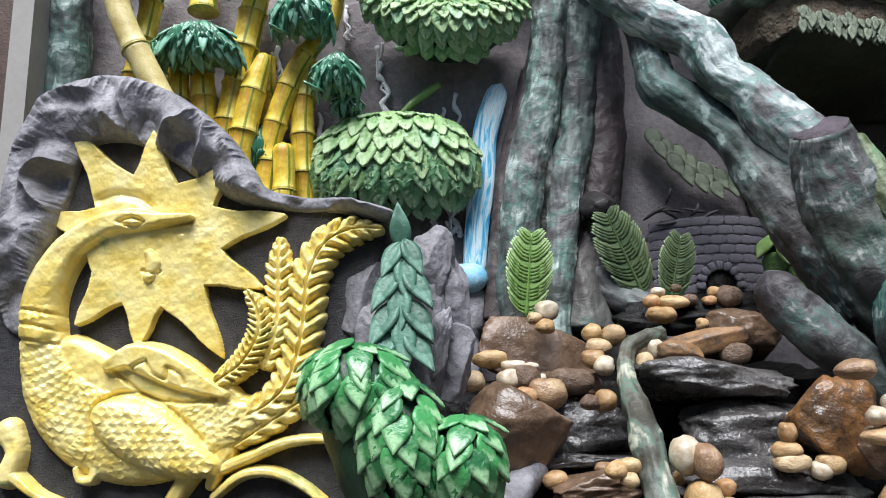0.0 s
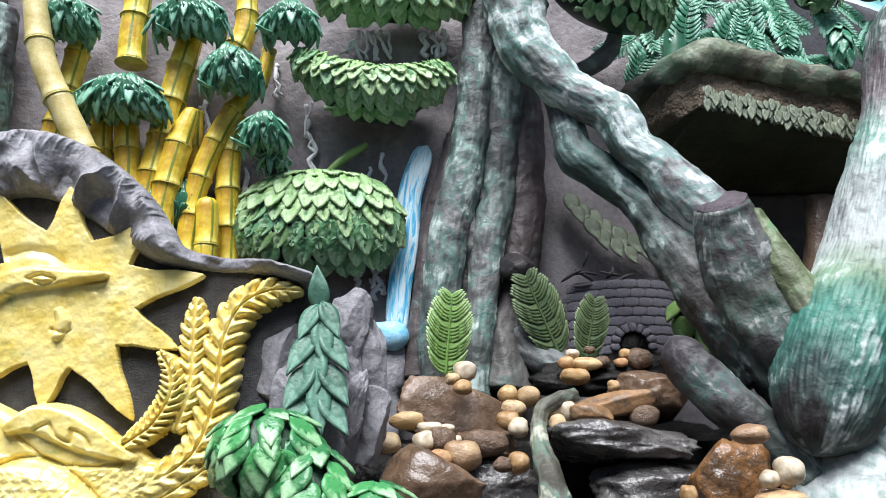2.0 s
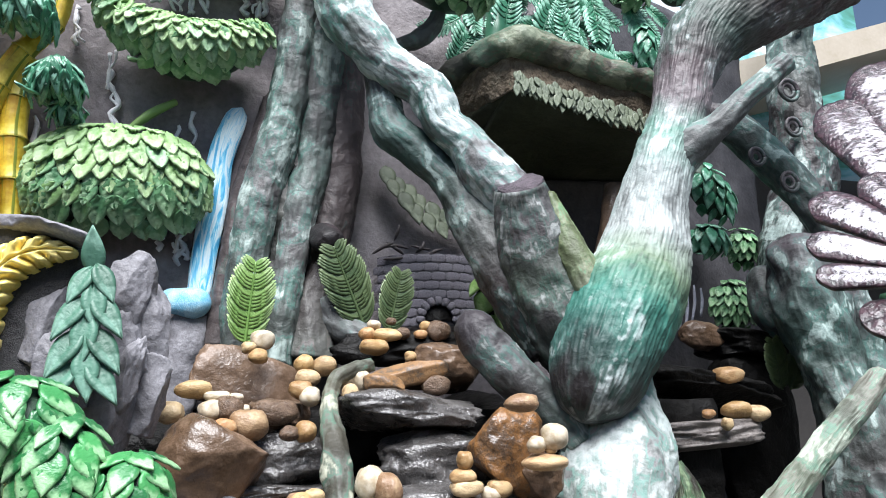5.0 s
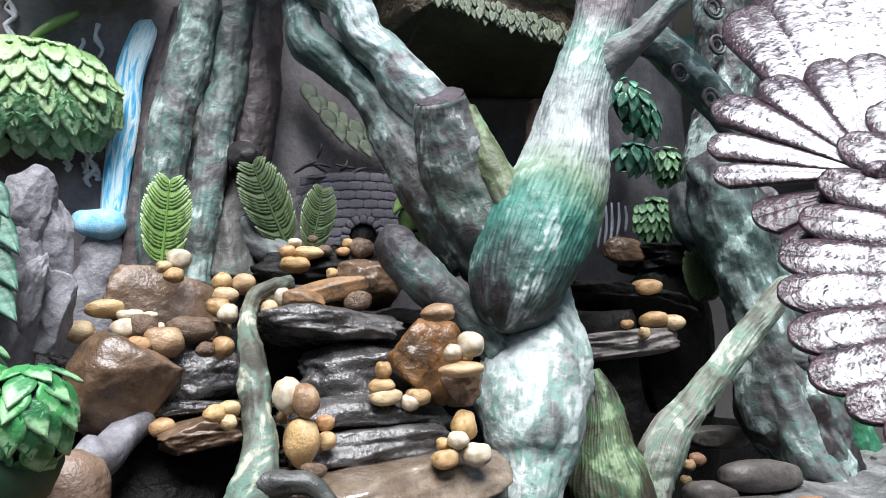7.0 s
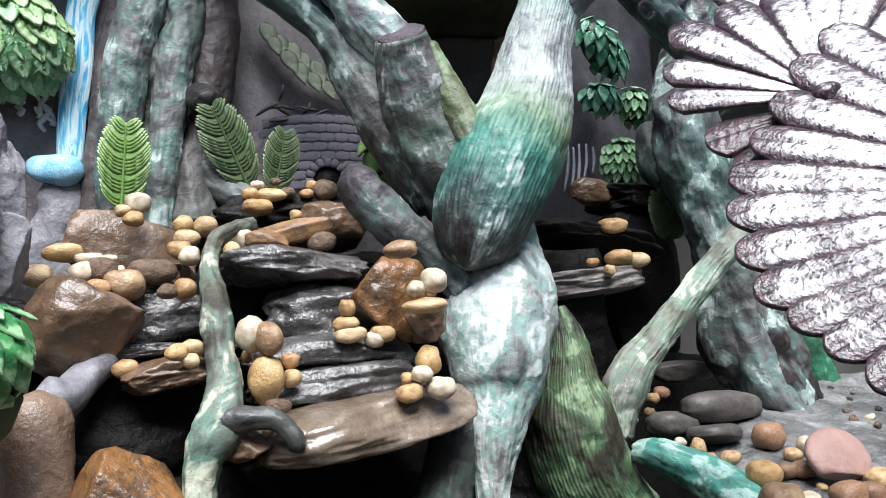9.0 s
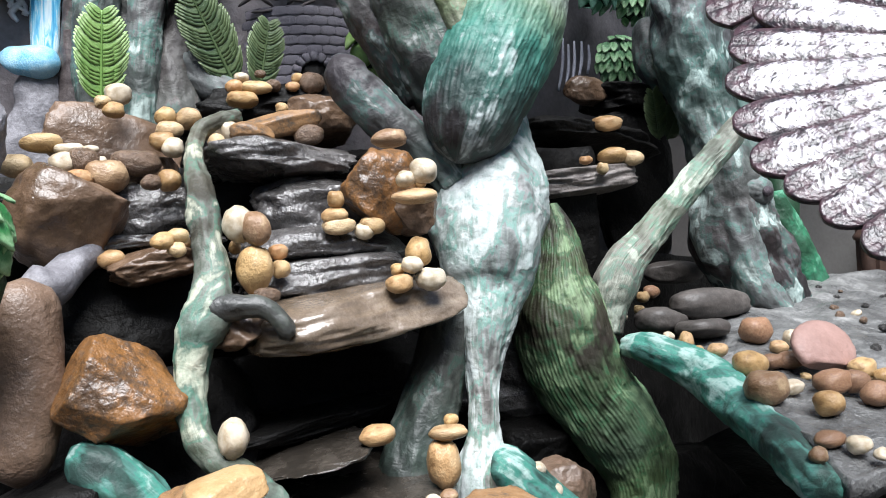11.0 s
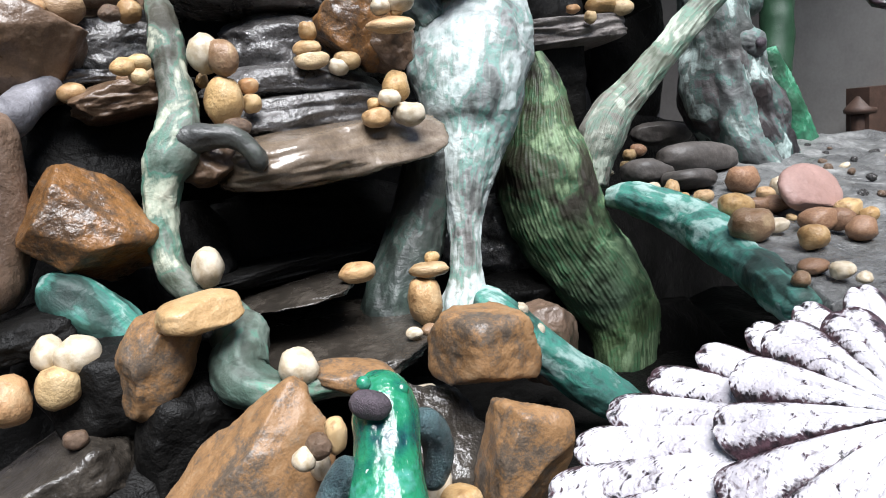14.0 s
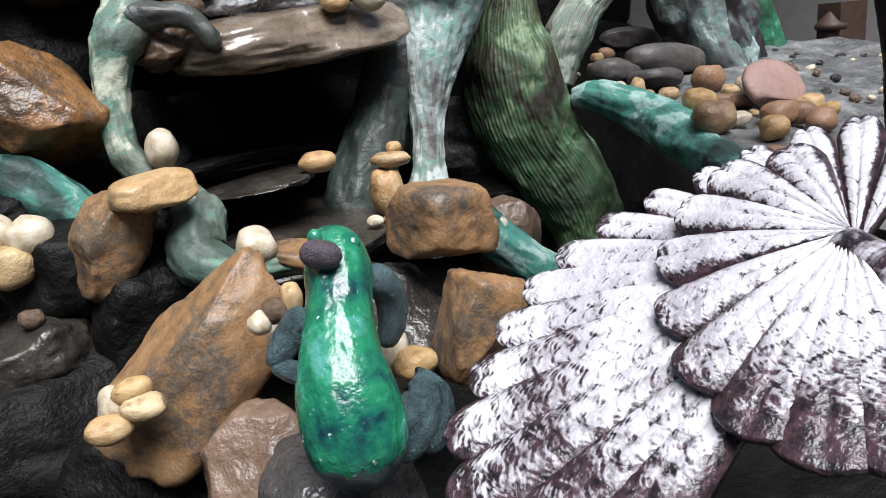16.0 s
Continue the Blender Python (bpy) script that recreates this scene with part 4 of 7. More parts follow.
# second tree on the bank
tree2 = thing("forked_tree", (1.5, 1.6, 0.6), "painted cement trunk with combed green bark and a bare branch", "tree")
limb_part("trunk", [(1.424, 1.850, 1.382, 0.0199), (1.431, 1.840, 1.313, 0.0498), (1.423, 1.830, 1.222, 0.0795), (1.409, 1.820, 1.149, 0.1056), (1.404, 1.800, 1.060, 0.1378), (1.406, 1.780, 0.962, 0.1405), (1.434, 1.760, 0.861, 0.1275), (1.500, 1.740, 0.753, 0.1285), (1.551, 1.720, 0.646, 0.1159), (1.564, 1.700, 0.546, 0.0991), (1.547, 1.680, 0.421, 0.0886)], M_BARK_GREEN, tree2, sides=44, seed=51, ridges=0.05, twist=0.6, comb=0.009)
limb_part("branch", [(1.516, 1.740, 0.992, 0.0390), (1.537, 1.750, 1.071, 0.0521), (1.557, 1.750, 1.126, 0.0619), (1.593, 1.750, 1.183, 0.0589), (1.667, 1.750, 1.242, 0.0479), (1.770, 1.750, 1.327, 0.0435), (1.884, 1.750, 1.424, 0.0424), (1.999, 1.750, 1.512, 0.0414), (2.085, 1.750, 1.583, 0.0383), (2.124, 1.750, 1.627, 0.0315)], M_STICK, tree2, sides=26, seed=53, ridges=0.05, comb=0.010, ends=(0, 1))

# trailing root over the ledges
vine = thing("trailing_root", (0.45, 1.2, 0.8), "painted cement root trailing down over the ledges", "root")
limb_part("stem", [(0.549, 1.860, 1.667, 0.0205), (0.492, 1.830, 1.651, 0.0222), (0.445, 1.800, 1.623, 0.0238), (0.418, 1.720, 1.552, 0.0218), (0.416, 1.640, 1.482, 0.0239), (0.411, 1.570, 1.423, 0.0286), (0.407, 1.500, 1.358, 0.0285), (0.410, 1.460, 1.297, 0.0361), (0.397, 1.440, 1.245, 0.0392), (0.363, 1.430, 1.191, 0.0370), (0.344, 1.420, 1.136, 0.0333), (0.340, 1.400, 1.075, 0.0330), (0.345, 1.370, 1.021, 0.0325), (0.369, 1.330, 0.976, 0.0278), (0.406, 1.290, 0.949, 0.0274), (0.424, 1.250, 0.914, 0.0334), (0.394, 1.200, 0.886, 0.0391)], M_ROOT, vine, sides=28, step=0.01, seed=61, ridges=0.06, lumps=0.20, ends=(0, 1))
limb_part("stem", [(0.454, 1.270, 0.928, 0.0371), (0.419, 1.210, 0.893, 0.0446), (0.410, 1.170, 0.856, 0.0435), (0.443, 1.130, 0.837, 0.0339), (0.499, 1.100, 0.837, 0.0240), (0.558, 1.080, 0.838, 0.0197), (0.615, 1.060, 0.822, 0.0180)], M_ROOT_LOW, vine, sides=26, seed=63, ridges=0.06, lumps=0.14, ends=(1, 1))
limb_part("side_shoot", [(0.398, 1.430, 1.238, 0.0343), (0.450, 1.400, 1.241, 0.0245), (0.488, 1.385, 1.231, 0.0224), (0.512, 1.375, 1.203, 0.0225), (0.525, 1.370, 1.167, 0.0172)], M_BARK_OLIVE, vine, sides=20, seed=65, lumps=0.16, ridges=0.05, ends=(0, 1))

# ---- wet ledges ----
def slab(px, w, h, deep, mat, label, turn=(0, 0, 0), seed=0, box=4.0, cuts=9, rough=0.12, strata=0.008):
    return rock("ledge_stone", (px[0], px[1] + deep / 2, px[2]), (w, deep, h), mat, label, "ledge stone", turn, None, "ledge stones of the waterfall",
                box=box, cuts=cuts, rough=rough, seed=seed, strata=strata, level=5)


slab((0.636, 1.660, 1.541), 0.3793, 0.0983, 0.30, M_SLATE, "wet dark slate ledge under a row of pebbles", (-4, 2, 0), 1)
slab((0.755, 1.660, 1.412), 0.4215, 0.1686, 0.26, M_SLATE, "wet black rock below the top ledge", (0, 0, 0), 2)
slab((0.701, 1.550, 1.321), 0.4336, 0.1104, 0.40, M_SLATE, "wet dark slate step", (-2, 1, 0), 3, 3.2, 6, 0.10, 0.0)
slab((0.672, 1.470, 1.255), 0.3867, 0.1048, 0.40, M_SLATE, "wet dark slate step above the spill stone", (-2, -1, 0), 4, 3.2, 6, 0.10, 0.0)
slab((0.700, 1.370, 1.189), 0.4892, 0.1072, 0.36, M_SLAB, "broad wet brown spill stone, shining with water", (4, -4, 3), 57, box=3.6, cuts=5, strata=0.0, rough=0.07)
slab((0.453, 1.400, 1.193), 0.1428, 0.1071, 0.25, M_BROWN, "rounded wet brown stone under the spill stone", (0, 0, 0), 6, box=2.5)
slab((0.306, 1.720, 1.428), 0.2764, 0.1455, 0.25, M_SLATE, "wet black rock beside the trailing root", (-8, 0, 0), 7)
slab((0.285, 1.640, 1.361), 0.3471, 0.0555, 0.30, M_SLATE, "thin wet slate ledge", (-6, -3, 0), 8)
slab((0.310, 1.540, 1.325), 0.1828, 0.0679, 0.20, M_BROWN, "flat red-brown stone on the ledge", (-6, -6, 0), 9)
slab((0.321, 1.800, 1.540), 0.1521, 0.1065, 0.2, M_BROWN, "pitted brown stone between pebbles", (0, 6, 0), 10, box=3)
slab((0.561, 1.360, 0.897), 0.3122, 0.0393, 0.42, M_WET, "low wet slate ledge with thin water", (-5, -4, 0), 11)
slab((0.599, 1.500, 0.928), 0.4199, 0.0509, 0.40, M_CAVE_SHADE, "wet ledge inside the grotto, blackened for shade", (-6, -2, 0), 12)
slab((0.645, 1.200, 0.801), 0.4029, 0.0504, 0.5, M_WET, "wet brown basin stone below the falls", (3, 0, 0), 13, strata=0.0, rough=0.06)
slab((0.717, 1.720, 0.974), 0.6109, 0.2327, 0.2, M_CAVE_SHADE, "rock deep inside the grotto, blackened for shade", (0, 0, 0), 14)
slab((0.200, 1.620, 1.173), 0.4116, 0.3567, 0.3, M_CAVE_SHADE, "rock blackened for the shaded hollow behind the rusty boulder", (0, 0, 0), 15, box=3)
slab((0.303, 1.500, 0.913), 0.5344, 0.3817, 0.3, M_CAVE_SHADE, "wet rock behind the root, blackened for shade", (0, 0, 0), 16, box=3)
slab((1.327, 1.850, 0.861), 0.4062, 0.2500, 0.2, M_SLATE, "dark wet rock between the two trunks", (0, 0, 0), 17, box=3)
slab((1.292, 1.750, 0.687), 0.3551, 0.1923, 0.2, M_CAVE_SHADE, "wet rock between the roots, blackened for shade", (0, 0, 0), 18, box=3)
slab((0.693, 1.980, 1.720), 0.4175, 0.1169, 0.2, M_CAVE_SHADE, "dark rock under the uppermost pebbles", (0, 0, 0), 19, box=3)
slab((0.759, 1.900, 1.662), 0.2406, 0.1443, 0.2, M_BROWN, "dark brown rock among pebbles", (0, 0, 0), 20, box=3)
# right-hand ledges
slab((1.782, 2.020, 1.578), 0.5450, 0.1022, 0.35, M_CAVE_SHADE, "dark rippled ledge stone behind the trunk", (-6, 10, 6), 21)
slab((1.637, 1.920, 1.441), 0.4090, 0.0905, 0.3, M_SHELF, "grey-brown stone shelf behind the trunk", (-5, -2, 0), 22, box=5, cuts=5, rough=0.03)
slab((2.222, 2.250, 1.749), 0.4924, 0.1136, 0.3, M_CAVE_SHADE, "dark ledge under the painted fall", (0, 8, 0), 23)

# boulders
def boulder(px, w, h, mat, label, deep=None, turn=(0, 0, 0), seed=0, box=2.4, cuts=10, rough=0.08):
    return rock("boulder", (px[0], px[1] + 0.3 * (deep or w), px[2]), (w, deep or w * 0.8, h), mat, label, "boulder", turn, box=box, cuts=cuts, rough=rough, seed=seed, level=5)


boulder((0.219, 1.360, 1.105), 0.2486, 0.2255, M_RUST, "pointed rusty orange-brown boulder", 0.2, (0, 14, 0), 31, rough=0.05, box=2.2, cuts=15)
boulder((0.157, 1.600, 1.443), 0.2304, 0.2304, M_BROWN, "rounded wet brown boulder beside the leaves", 0.2, (0, 18, 0), 32, cuts=5)
boulder((0.807, 1.560, 1.446), 0.1653, 0.1983, M_RUST, "rough rusty block wedged against the trunk", 0.18, (0, 4, 0), 33, box=4)
boulder((0.868, 1.520, 1.390), 0.1031, 0.1031, M_BROWN, "brown stone at the foot of the rusty block", 0.14, (0, 4, 0), 34, box=4)
boulder((0.265, 2.020, 1.627), 0.3236, 0.1908, M_BROWN, "leaning slab of layered brown stone", 0.07, (-20, 22, 5), 35, box=3.5, cuts=6)
boulder((0.734, 0.900, 0.895), 0.1318, 0.1163, M_TAN, "blocky tan sandstone boulder", 0.14, (0, 4, 12), 36, box=6, cuts=7, rough=0.03)
boulder((1.154, 1.400, 0.689), 0.1547, 0.1903, M_CLAY, "pale brown block behind the root", 0.14, (0, -8, 10), 37, box=4)
boulder((0.290, 1.200, 0.899), 0.1126, 0.1945, M_TAN, "upright streaked orange-brown stone", 0.12, (0, 28, 0), 38, box=3)
# these two rocks carry the low corner's shade in their near-black colour
boulder((0.218, 1.280, 0.840), 0.2726, 0.1853, M_CAVE_SHADE, "dark wet rock under pale pebbles", 0.25, (0, 0, 0), 39, box=3)
boulder((0.108, 1.360, 0.938), 0.2544, 0.0925, M_CAVE_SHADE, "dark mossy rock below the clay pillar", 0.25, (0, -6, 0), 40, box=3)
rock("cap_stone", (0.360, 1.170, 0.974), (0.1249, 0.10, 0.0519), M_OCHRE, "flat ochre stone lying on the root", "flat stone", (0, -6, 10), box=4, cuts=5, rough=0.04, seed=41)
limb_part("mossy_root", [(0.134, 1.400, 1.032, 0.0294), (0.178, 1.380, 0.988, 0.0511), (0.231, 1.360, 0.937, 0.0494), (0.280, 1.340, 0.886, 0.0358)], M_BARK_SEA, None, "teal painted root lump below the boulder", "root", sides=24, seed=42, ends=(1, 1))
limb_part("clay_pillar", [(0.082, 1.500, 1.331, 0.0605), (0.073, 1.480, 1.242, 0.0620), (0.073, 1.460, 1.153, 0.0596), (0.061, 1.440, 1.067, 0.0609), (0.047, 1.420, 0.974, 0.0544)], M_CLAY, None, "smooth brown clay-coloured cement pillar", "pillar", sides=30, seed=44, ridges=0.04, lumps=0.06, ends=(1, 1))
limb_part("grey_root", [(0.202, 1.660, 1.379, 0.0276), (0.159, 1.600, 1.336, 0.0330), (0.120, 1.550, 1.307, 0.0359), (0.070, 1.520, 1.322, 0.0408)], M_GREY, None, "grey cement root above the pillar", "root", sides=20, seed=45, ends=(1, 1), crumple=0.2)

# ---- bank on the right ----
sheet("bank", [(1.389, 0.869, 0.853), (2.75, 0.86, 0.853), (2.95, 1.98, 1.022), (1.823, 1.880, 1.005)], 110, 90, M_BANK, None, 0.05, 0.016, 9, 71,
      label="grey cement stream bank strewn with stones", category="bank", kind="structure")
bankroot = thing("bank_root", (1.7, 1.3, 0.7), "teal painted root edging the stream bank", "root")
limb_part("stem", [(1.522, 1.660, 0.966, 0.0317), (1.529, 1.590, 0.971, 0.0431), (1.555, 1.520, 0.948, 0.0495), (1.585, 1.440, 0.913, 0.0596), (1.540, 1.300, 0.888, 0.0565), (1.491, 1.170, 0.862, 0.0485), (1.411, 1.010, 0.849, 0.0411), (1.355, 0.900, 0.833, 0.0346)], M_BARK_SEA, bankroot, sides=26, seed=72, ridges=0.08, lumps=0.10)
mound = thing("rooted_stump", (2.1, 1.9, 1.0), "teal and grey cement stump with draped roots and a knot", "stump")
limb_part("root", [(2.194, 2.100, 2.135, 0.1129), (2.170, 2.060, 1.985, 0.1155), (2.151, 2.020, 1.839, 0.1141), (2.179, 2.000, 1.680, 0.0986), (2.190, 1.970, 1.519, 0.1022), (2.202, 1.940, 1.369, 0.1291), (2.194, 1.920, 1.242, 0.1442), (2.252, 1.900, 1.100, 0.1451), (2.300, 1.860, 0.968, 0.1252), (2.311, 1.800, 0.854, 0.0885)], M_BARK, mound, sides=30, seed=73, ridges=0.10, lumps=0.08, ends=(1, 0))
limb_part("root", [(2.151, 1.870, 1.316, 0.0673), (2.154, 1.850, 1.185, 0.0673), (2.174, 1.820, 1.071, 0.0672), (2.227, 1.780, 0.954, 0.0597), (2.268, 1.740, 0.876, 0.0483)], M_BARK_GREY, mound, sides=24, seed=78, ridges=0.10)
limb_part("root", [(2.295, 1.900, 1.300, 0.0426), (2.311, 1.880, 1.153, 0.0466), (2.345, 1.860, 1.033, 0.0506), (2.402, 1.820, 0.911, 0.0468)], M_BARK_SEA, mound, sides=24, seed=79, ridges=0.10)
limb_part("root", [(2.483, 2.020, 1.346, 0.0461), (2.536, 2.000, 1.173, 0.0717), (2.595, 1.980, 0.997, 0.0765), (2.620, 1.940, 0.826, 0.0592)], M_FERN_BANK, mound, sides=24, seed=75)
limb_part("knot", [(2.203, 1.920, 1.364, 0.0843), (2.215, 1.870, 1.364, 0.0716), (2.220, 1.820, 1.363, 0.0500), (2.223, 1.790, 1.362, 0.0348)], M_BARK_GREY, mound, sides=22, seed=76, ridges=0.03)
limb_part("knot_eye", [(2.217, 1.785, 1.362, 0.0183), (2.216, 1.775, 1.361, 0.0164)], M_CUT, mound, sides=18, seed=77, ridges=0.0, lumps=0.02)
limb_part("column", [(3.165, 2.550, 2.009, 0.0780), (3.102, 2.500, 1.569, 0.0723), (3.020, 2.450, 1.187, 0.0664), (2.953, 2.400, 0.889, 0.0757)], M_BODY, None, "dark green painted column by the pale wall", "column", sides=20, seed=77)

# rocks added in near-black to fill gaps that are only shaded
boulder((1.713, 1.620, 0.450), 0.5762, 0.4116, M_CAVE_SHADE, "rock added black for the shaded gap under the bank root", 0.3, (0, 25, 0), 191, box=3)
boulder((1.690, 1.450, 0.335), 0.4822, 0.2296, M_CAVE_SHADE, "rock added black for the shade below the bank", 0.3, (0, 25, 0), 192, box=3)
boulder((0.121, 1.150, 0.617), 0.4346, 0.2690, M_CAVE_SHADE, "rock added black for the shade at the shelf foot", 0.3, (0, 0, 0), 193, box=3)
boulder((0.313, 1.000, 0.568), 0.3255, 0.1628, M_CAVE_SHADE, "rock added black for the shade below the pebbles", 0.25, (0, 0, 0), 194, box=3)
boulder((2.113, 2.300, 1.409), 0.3710, 0.6443, M_CAVE_SHADE, "rock added black for the shaded hollow behind the bare branch", 0.2, (0, 0, 0), 195, box=3)
# ---- foliage ----
LEAF = leaf_form("leaf", M_LEAF, 0.68, 0.14, 0.20, 0.026, 14, 8, point=0.72)
LEAF_TOP = leaf_form("leaf", M_LEAF_TOP, 0.68, 0.14, 0.20, 0.026, 14, 8, point=0.72)
LEAF_DEEP = leaf_form("leaf", M_LEAF_DEEP, 0.66, 0.25)
LEAF_TEAL = leaf_form("leaf", M_LEAF_TEAL, 0.6, 0.25)
LEAF_LONG = leaf_form("leaf", M_LEAF_TEAL, 0.30, 0.40, 0.06, point=0.7)
LEAF_GREY = leaf_form("leaf", M_LEAF_GREY, 0.6, 0.2)
leaf_clump("leaf_canopy", (0.039, 2.260, 2.698), (0.5479, 0.26, 0.1899), LEAF, M_BODY, "crescent canopy of overlapping green cement leaves", rows=7, length=0.0822, bend=0.1169, tilt=-0.08, seed=3, lift=0.17, gap=0.52, crown=LEAF_TOP)
leaf_clump("leaf_bush", (-0.131, 2.290, 2.266), (0.5143, 0.24, 0.3256), LEAF, M_BODY, "domed bush of overlapping green cement leaves", rows=8, length=0.0869, bend=-0.02, seed=4, lift=0.17, gap=0.52, square=2.6, crown=LEAF_TOP)
leaf_clump("leaf_fringe", (0.120, 2.270, 3.087), (0.5503, 0.2, 0.1834), LEAF, M_BODY, "hanging fringe of green cement leaves", rows=6, length=0.0954, seed=5, lift=0.17, gap=0.55, crown=LEAF_TOP)
leaf_clump("leaf_roof", (0.831, 2.120, 3.028), (0.4495, 0.30, 0.2541), LEAF, M_BODY, "grey-green leaf mass over a hollow", rows=7, length=0.075, tilt=-0.35, seed=6, lift=0.15, gap=0.52)
hanging = thing("leaf_cluster", (0.706, 2.330, 2.385), "row of hanging grey-green leaves above the tower", "foliage")
for k, p in enumerate(((0.706, 2.330, 2.385), (0.740, 2.330, 2.349), (0.780, 2.330, 2.324), (0.820, 2.330, 2.291), (0.861, 2.330, 2.265), (0.907, 2.330, 2.240), (0.953, 2.330, 2.210), (0.721, 2.315, 2.334), (0.760, 2.315, 2.290), (0.801, 2.315, 2.253), (0.843, 2.315, 2.220), (0.888, 2.315, 2.191))):
    piece("leaf", LEAF_GREY, leaf_pose(p, (0.25 + 0.1 * (k % 3), -0.35, -1), (0, -1, 0.3), 0.088 - 0.006 * (k % 4), 1.1), hanging)
leaf_clump("lime_bush", (1.056, 2.160, 1.872), (0.2096, 0.14, 0.1922), leaf_form("leaf", M_LIME, 0.8, 0.15), M_BODY, "small lime green leaf bush", rows=4, length=0.0913, tilt=-0.5, seed=8)
for k, (px, w, h, L) in enumerate((((-0.750, 2.200, 2.653), 0.2846, 0.1494, 0.1174), ((-0.412, 2.180, 2.746), 0.2115, 0.1587, 0.1093), ((-0.302, 2.180, 2.527), 0.1622, 0.1340, 0.0952),
                                   ((-0.557, 2.200, 2.947), 0.2490, 0.1494, 0.1138), ((-0.233, 2.200, 2.939), 0.1992, 0.1352, 0.1032), ((-0.938, 2.200, 2.926), 0.1957, 0.1423, 0.1067), ((-0.600, 2.300, 2.333), 0.2044, 0.2044, 0.1115),
                                   ((-0.279, 2.260, 2.461), 0.0913, 0.0730, 0.0840))):
    leaf_clump("bamboo_leaves", px, (w, 0.16, h), LEAF_LONG, M_BODY, "drooping mop of teal-green bamboo leaves", "bamboo leaves", 5, L, -h * 0.25, 0, 20 + k, 0.9, 0.16, "bamboo leaf tufts", 0.26, 1.35)
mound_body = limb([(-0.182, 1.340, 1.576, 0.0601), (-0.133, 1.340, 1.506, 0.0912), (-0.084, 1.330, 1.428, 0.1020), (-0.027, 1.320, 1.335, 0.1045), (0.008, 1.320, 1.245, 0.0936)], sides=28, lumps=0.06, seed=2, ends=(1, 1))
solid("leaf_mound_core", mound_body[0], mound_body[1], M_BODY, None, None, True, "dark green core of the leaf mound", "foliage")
leaf_clump("leaf_mound", (-0.143, 1.300, 1.534), (0.2009, 0.20, 0.1708), LEAF_DEEP, M_BODY, "glossy deep green mound of pointed leaves", rows=8, length=0.0663, tilt=-0.1, seed=9, lift=0.28, fan=1.5)
leaf_clump("leaf_mound", (-0.067, 1.290, 1.439), (0.1695, 0.22, 0.2492), LEAF_DEEP, M_BODY, "glossy deep green mound of pointed leaves", rows=10, length=0.0638, tilt=-0.35, seed=12, lift=0.26, fan=1.3)
leaf_clump("leaf_mound", (0.035, 1.270, 1.410), (0.1374, 0.18, 0.1668), LEAF_DEEP, M_BODY, "glossy bright green mound of pointed leaves", rows=8, length=0.0589, seed=10, lift=0.26, fan=1.4)

# fronds on the wall
LEAFLETS = {m.name: leaf_form("leaflet", m, 0.30, 0.10, 0.06, 0.008, 8, 4, 0.8) for m in (M_LIME, M_FROND, M_LEAF_TEAL)}


def frond(px, length, mat, lean, label, width=0.6, bend=0.0, pairs=19, name="fern_frond", category="fern", group=""):
    """A feathered frond on the wall: a rachis with pairs of narrow leaflets. lean: degrees from upright; bend: degrees it turns along its length."""
    home = thing(name, px[:3], label, category, group)
    p, rows = Vector(px[:3]), []
    n = 24
    for k in range(n + 1):
        a = radians(lean + bend * k / n)
        d = Vector((math.sin(a), -0.10, math.cos(a))).normalized()
        rows.append((p.copy(), d))
        p = p + d * length / n
    limb_part("rachis", [(*q, length * 0.022 * (1 - 0.7 * k / n)) for k, (q, d) in enumerate(rows)][::3], mat, home, sides=8, step=0.01, ridges=0, lumps=0)
    for k in range(pairs):
        s = 0.06 + 0.92 * k / (pairs - 1)
        q, d = rows[min(n, int(s * n))]
        size = length * width * 0.62 * (0.35 + 0.65 * math.sin(math.pi * min(1.0, 0.18 + 0.78 * s)))
        side = Vector((d.z, 0, -d.x))
        for sg in (-1, 1):
            way = side * sg * 0.85 + d * 0.75 + Vector((0, -0.12, 0))
            piece("leaflet", LEAFLETS[mat.name], leaf_pose(q, way, (0, -1, 0.15), size, 1.15), home)
    return home


frond((0.241, 2.100, 1.744), 0.2379, M_LIME, 6, "upright lime green fern frond")
frond((0.594, 2.160, 1.805), 0.2620, M_FROND, -22, "broad dark green fern frond", 0.6)
frond((0.660, 2.120, 1.783), 0.1887, M_FROND, 12, "dark green fern frond at the tower")

# ---- bamboo ----
def bamboo(points, mat=None, label="yellow painted cement bamboo culm on the wall", gap=0.13, pointed=False):
    home = thing("bamboo_culm", points[-1][:3], label, "bamboo", "bamboo culms")
    c = spline(points, 0.01)
    along = np.concatenate([[0], np.cumsum(np.linalg.norm(np.diff(c[:, :3], axis=0), axis=1))])
    cuts = np.arange(0, along[-1] + gap * 0.5, gap)
    cuts[-1] = along[-1]
    for a, b in zip(cuts[:-1], cuts[1:]):
        q = np.linspace(a, b, 9)
        rows = np.array([[np.interp(s, along, c[:, k]) for k in range(4)] for s in q])
        rows[:, 3] *= 1 + 0.10 * (np.abs(np.linspace(-1, 1, 9)) ** 5)
        limb_part("segment", rows, mat or M_BOO, home, sides=18, step=0.02, ridges=0.0, lumps=0.03, seed=int(a * 100), ends=(1 if pointed and a == 0 else 0, 0))
        rows2 = rows[-1:].repeat(2, 0)
        rows2[0, :3] -= (rows[-1, :3] - rows[-2, :3]) * 0.06
        rows2[1, :3] += (rows[-1, :3] - rows[-2, :3]) * 0.06
        rows2[:, 3] *= 1.06
        limb_part("node", rows2, M_BOO_NODE, home, sides=18, step=0.004, ridges=0.0, lumps=0.02)
    return home


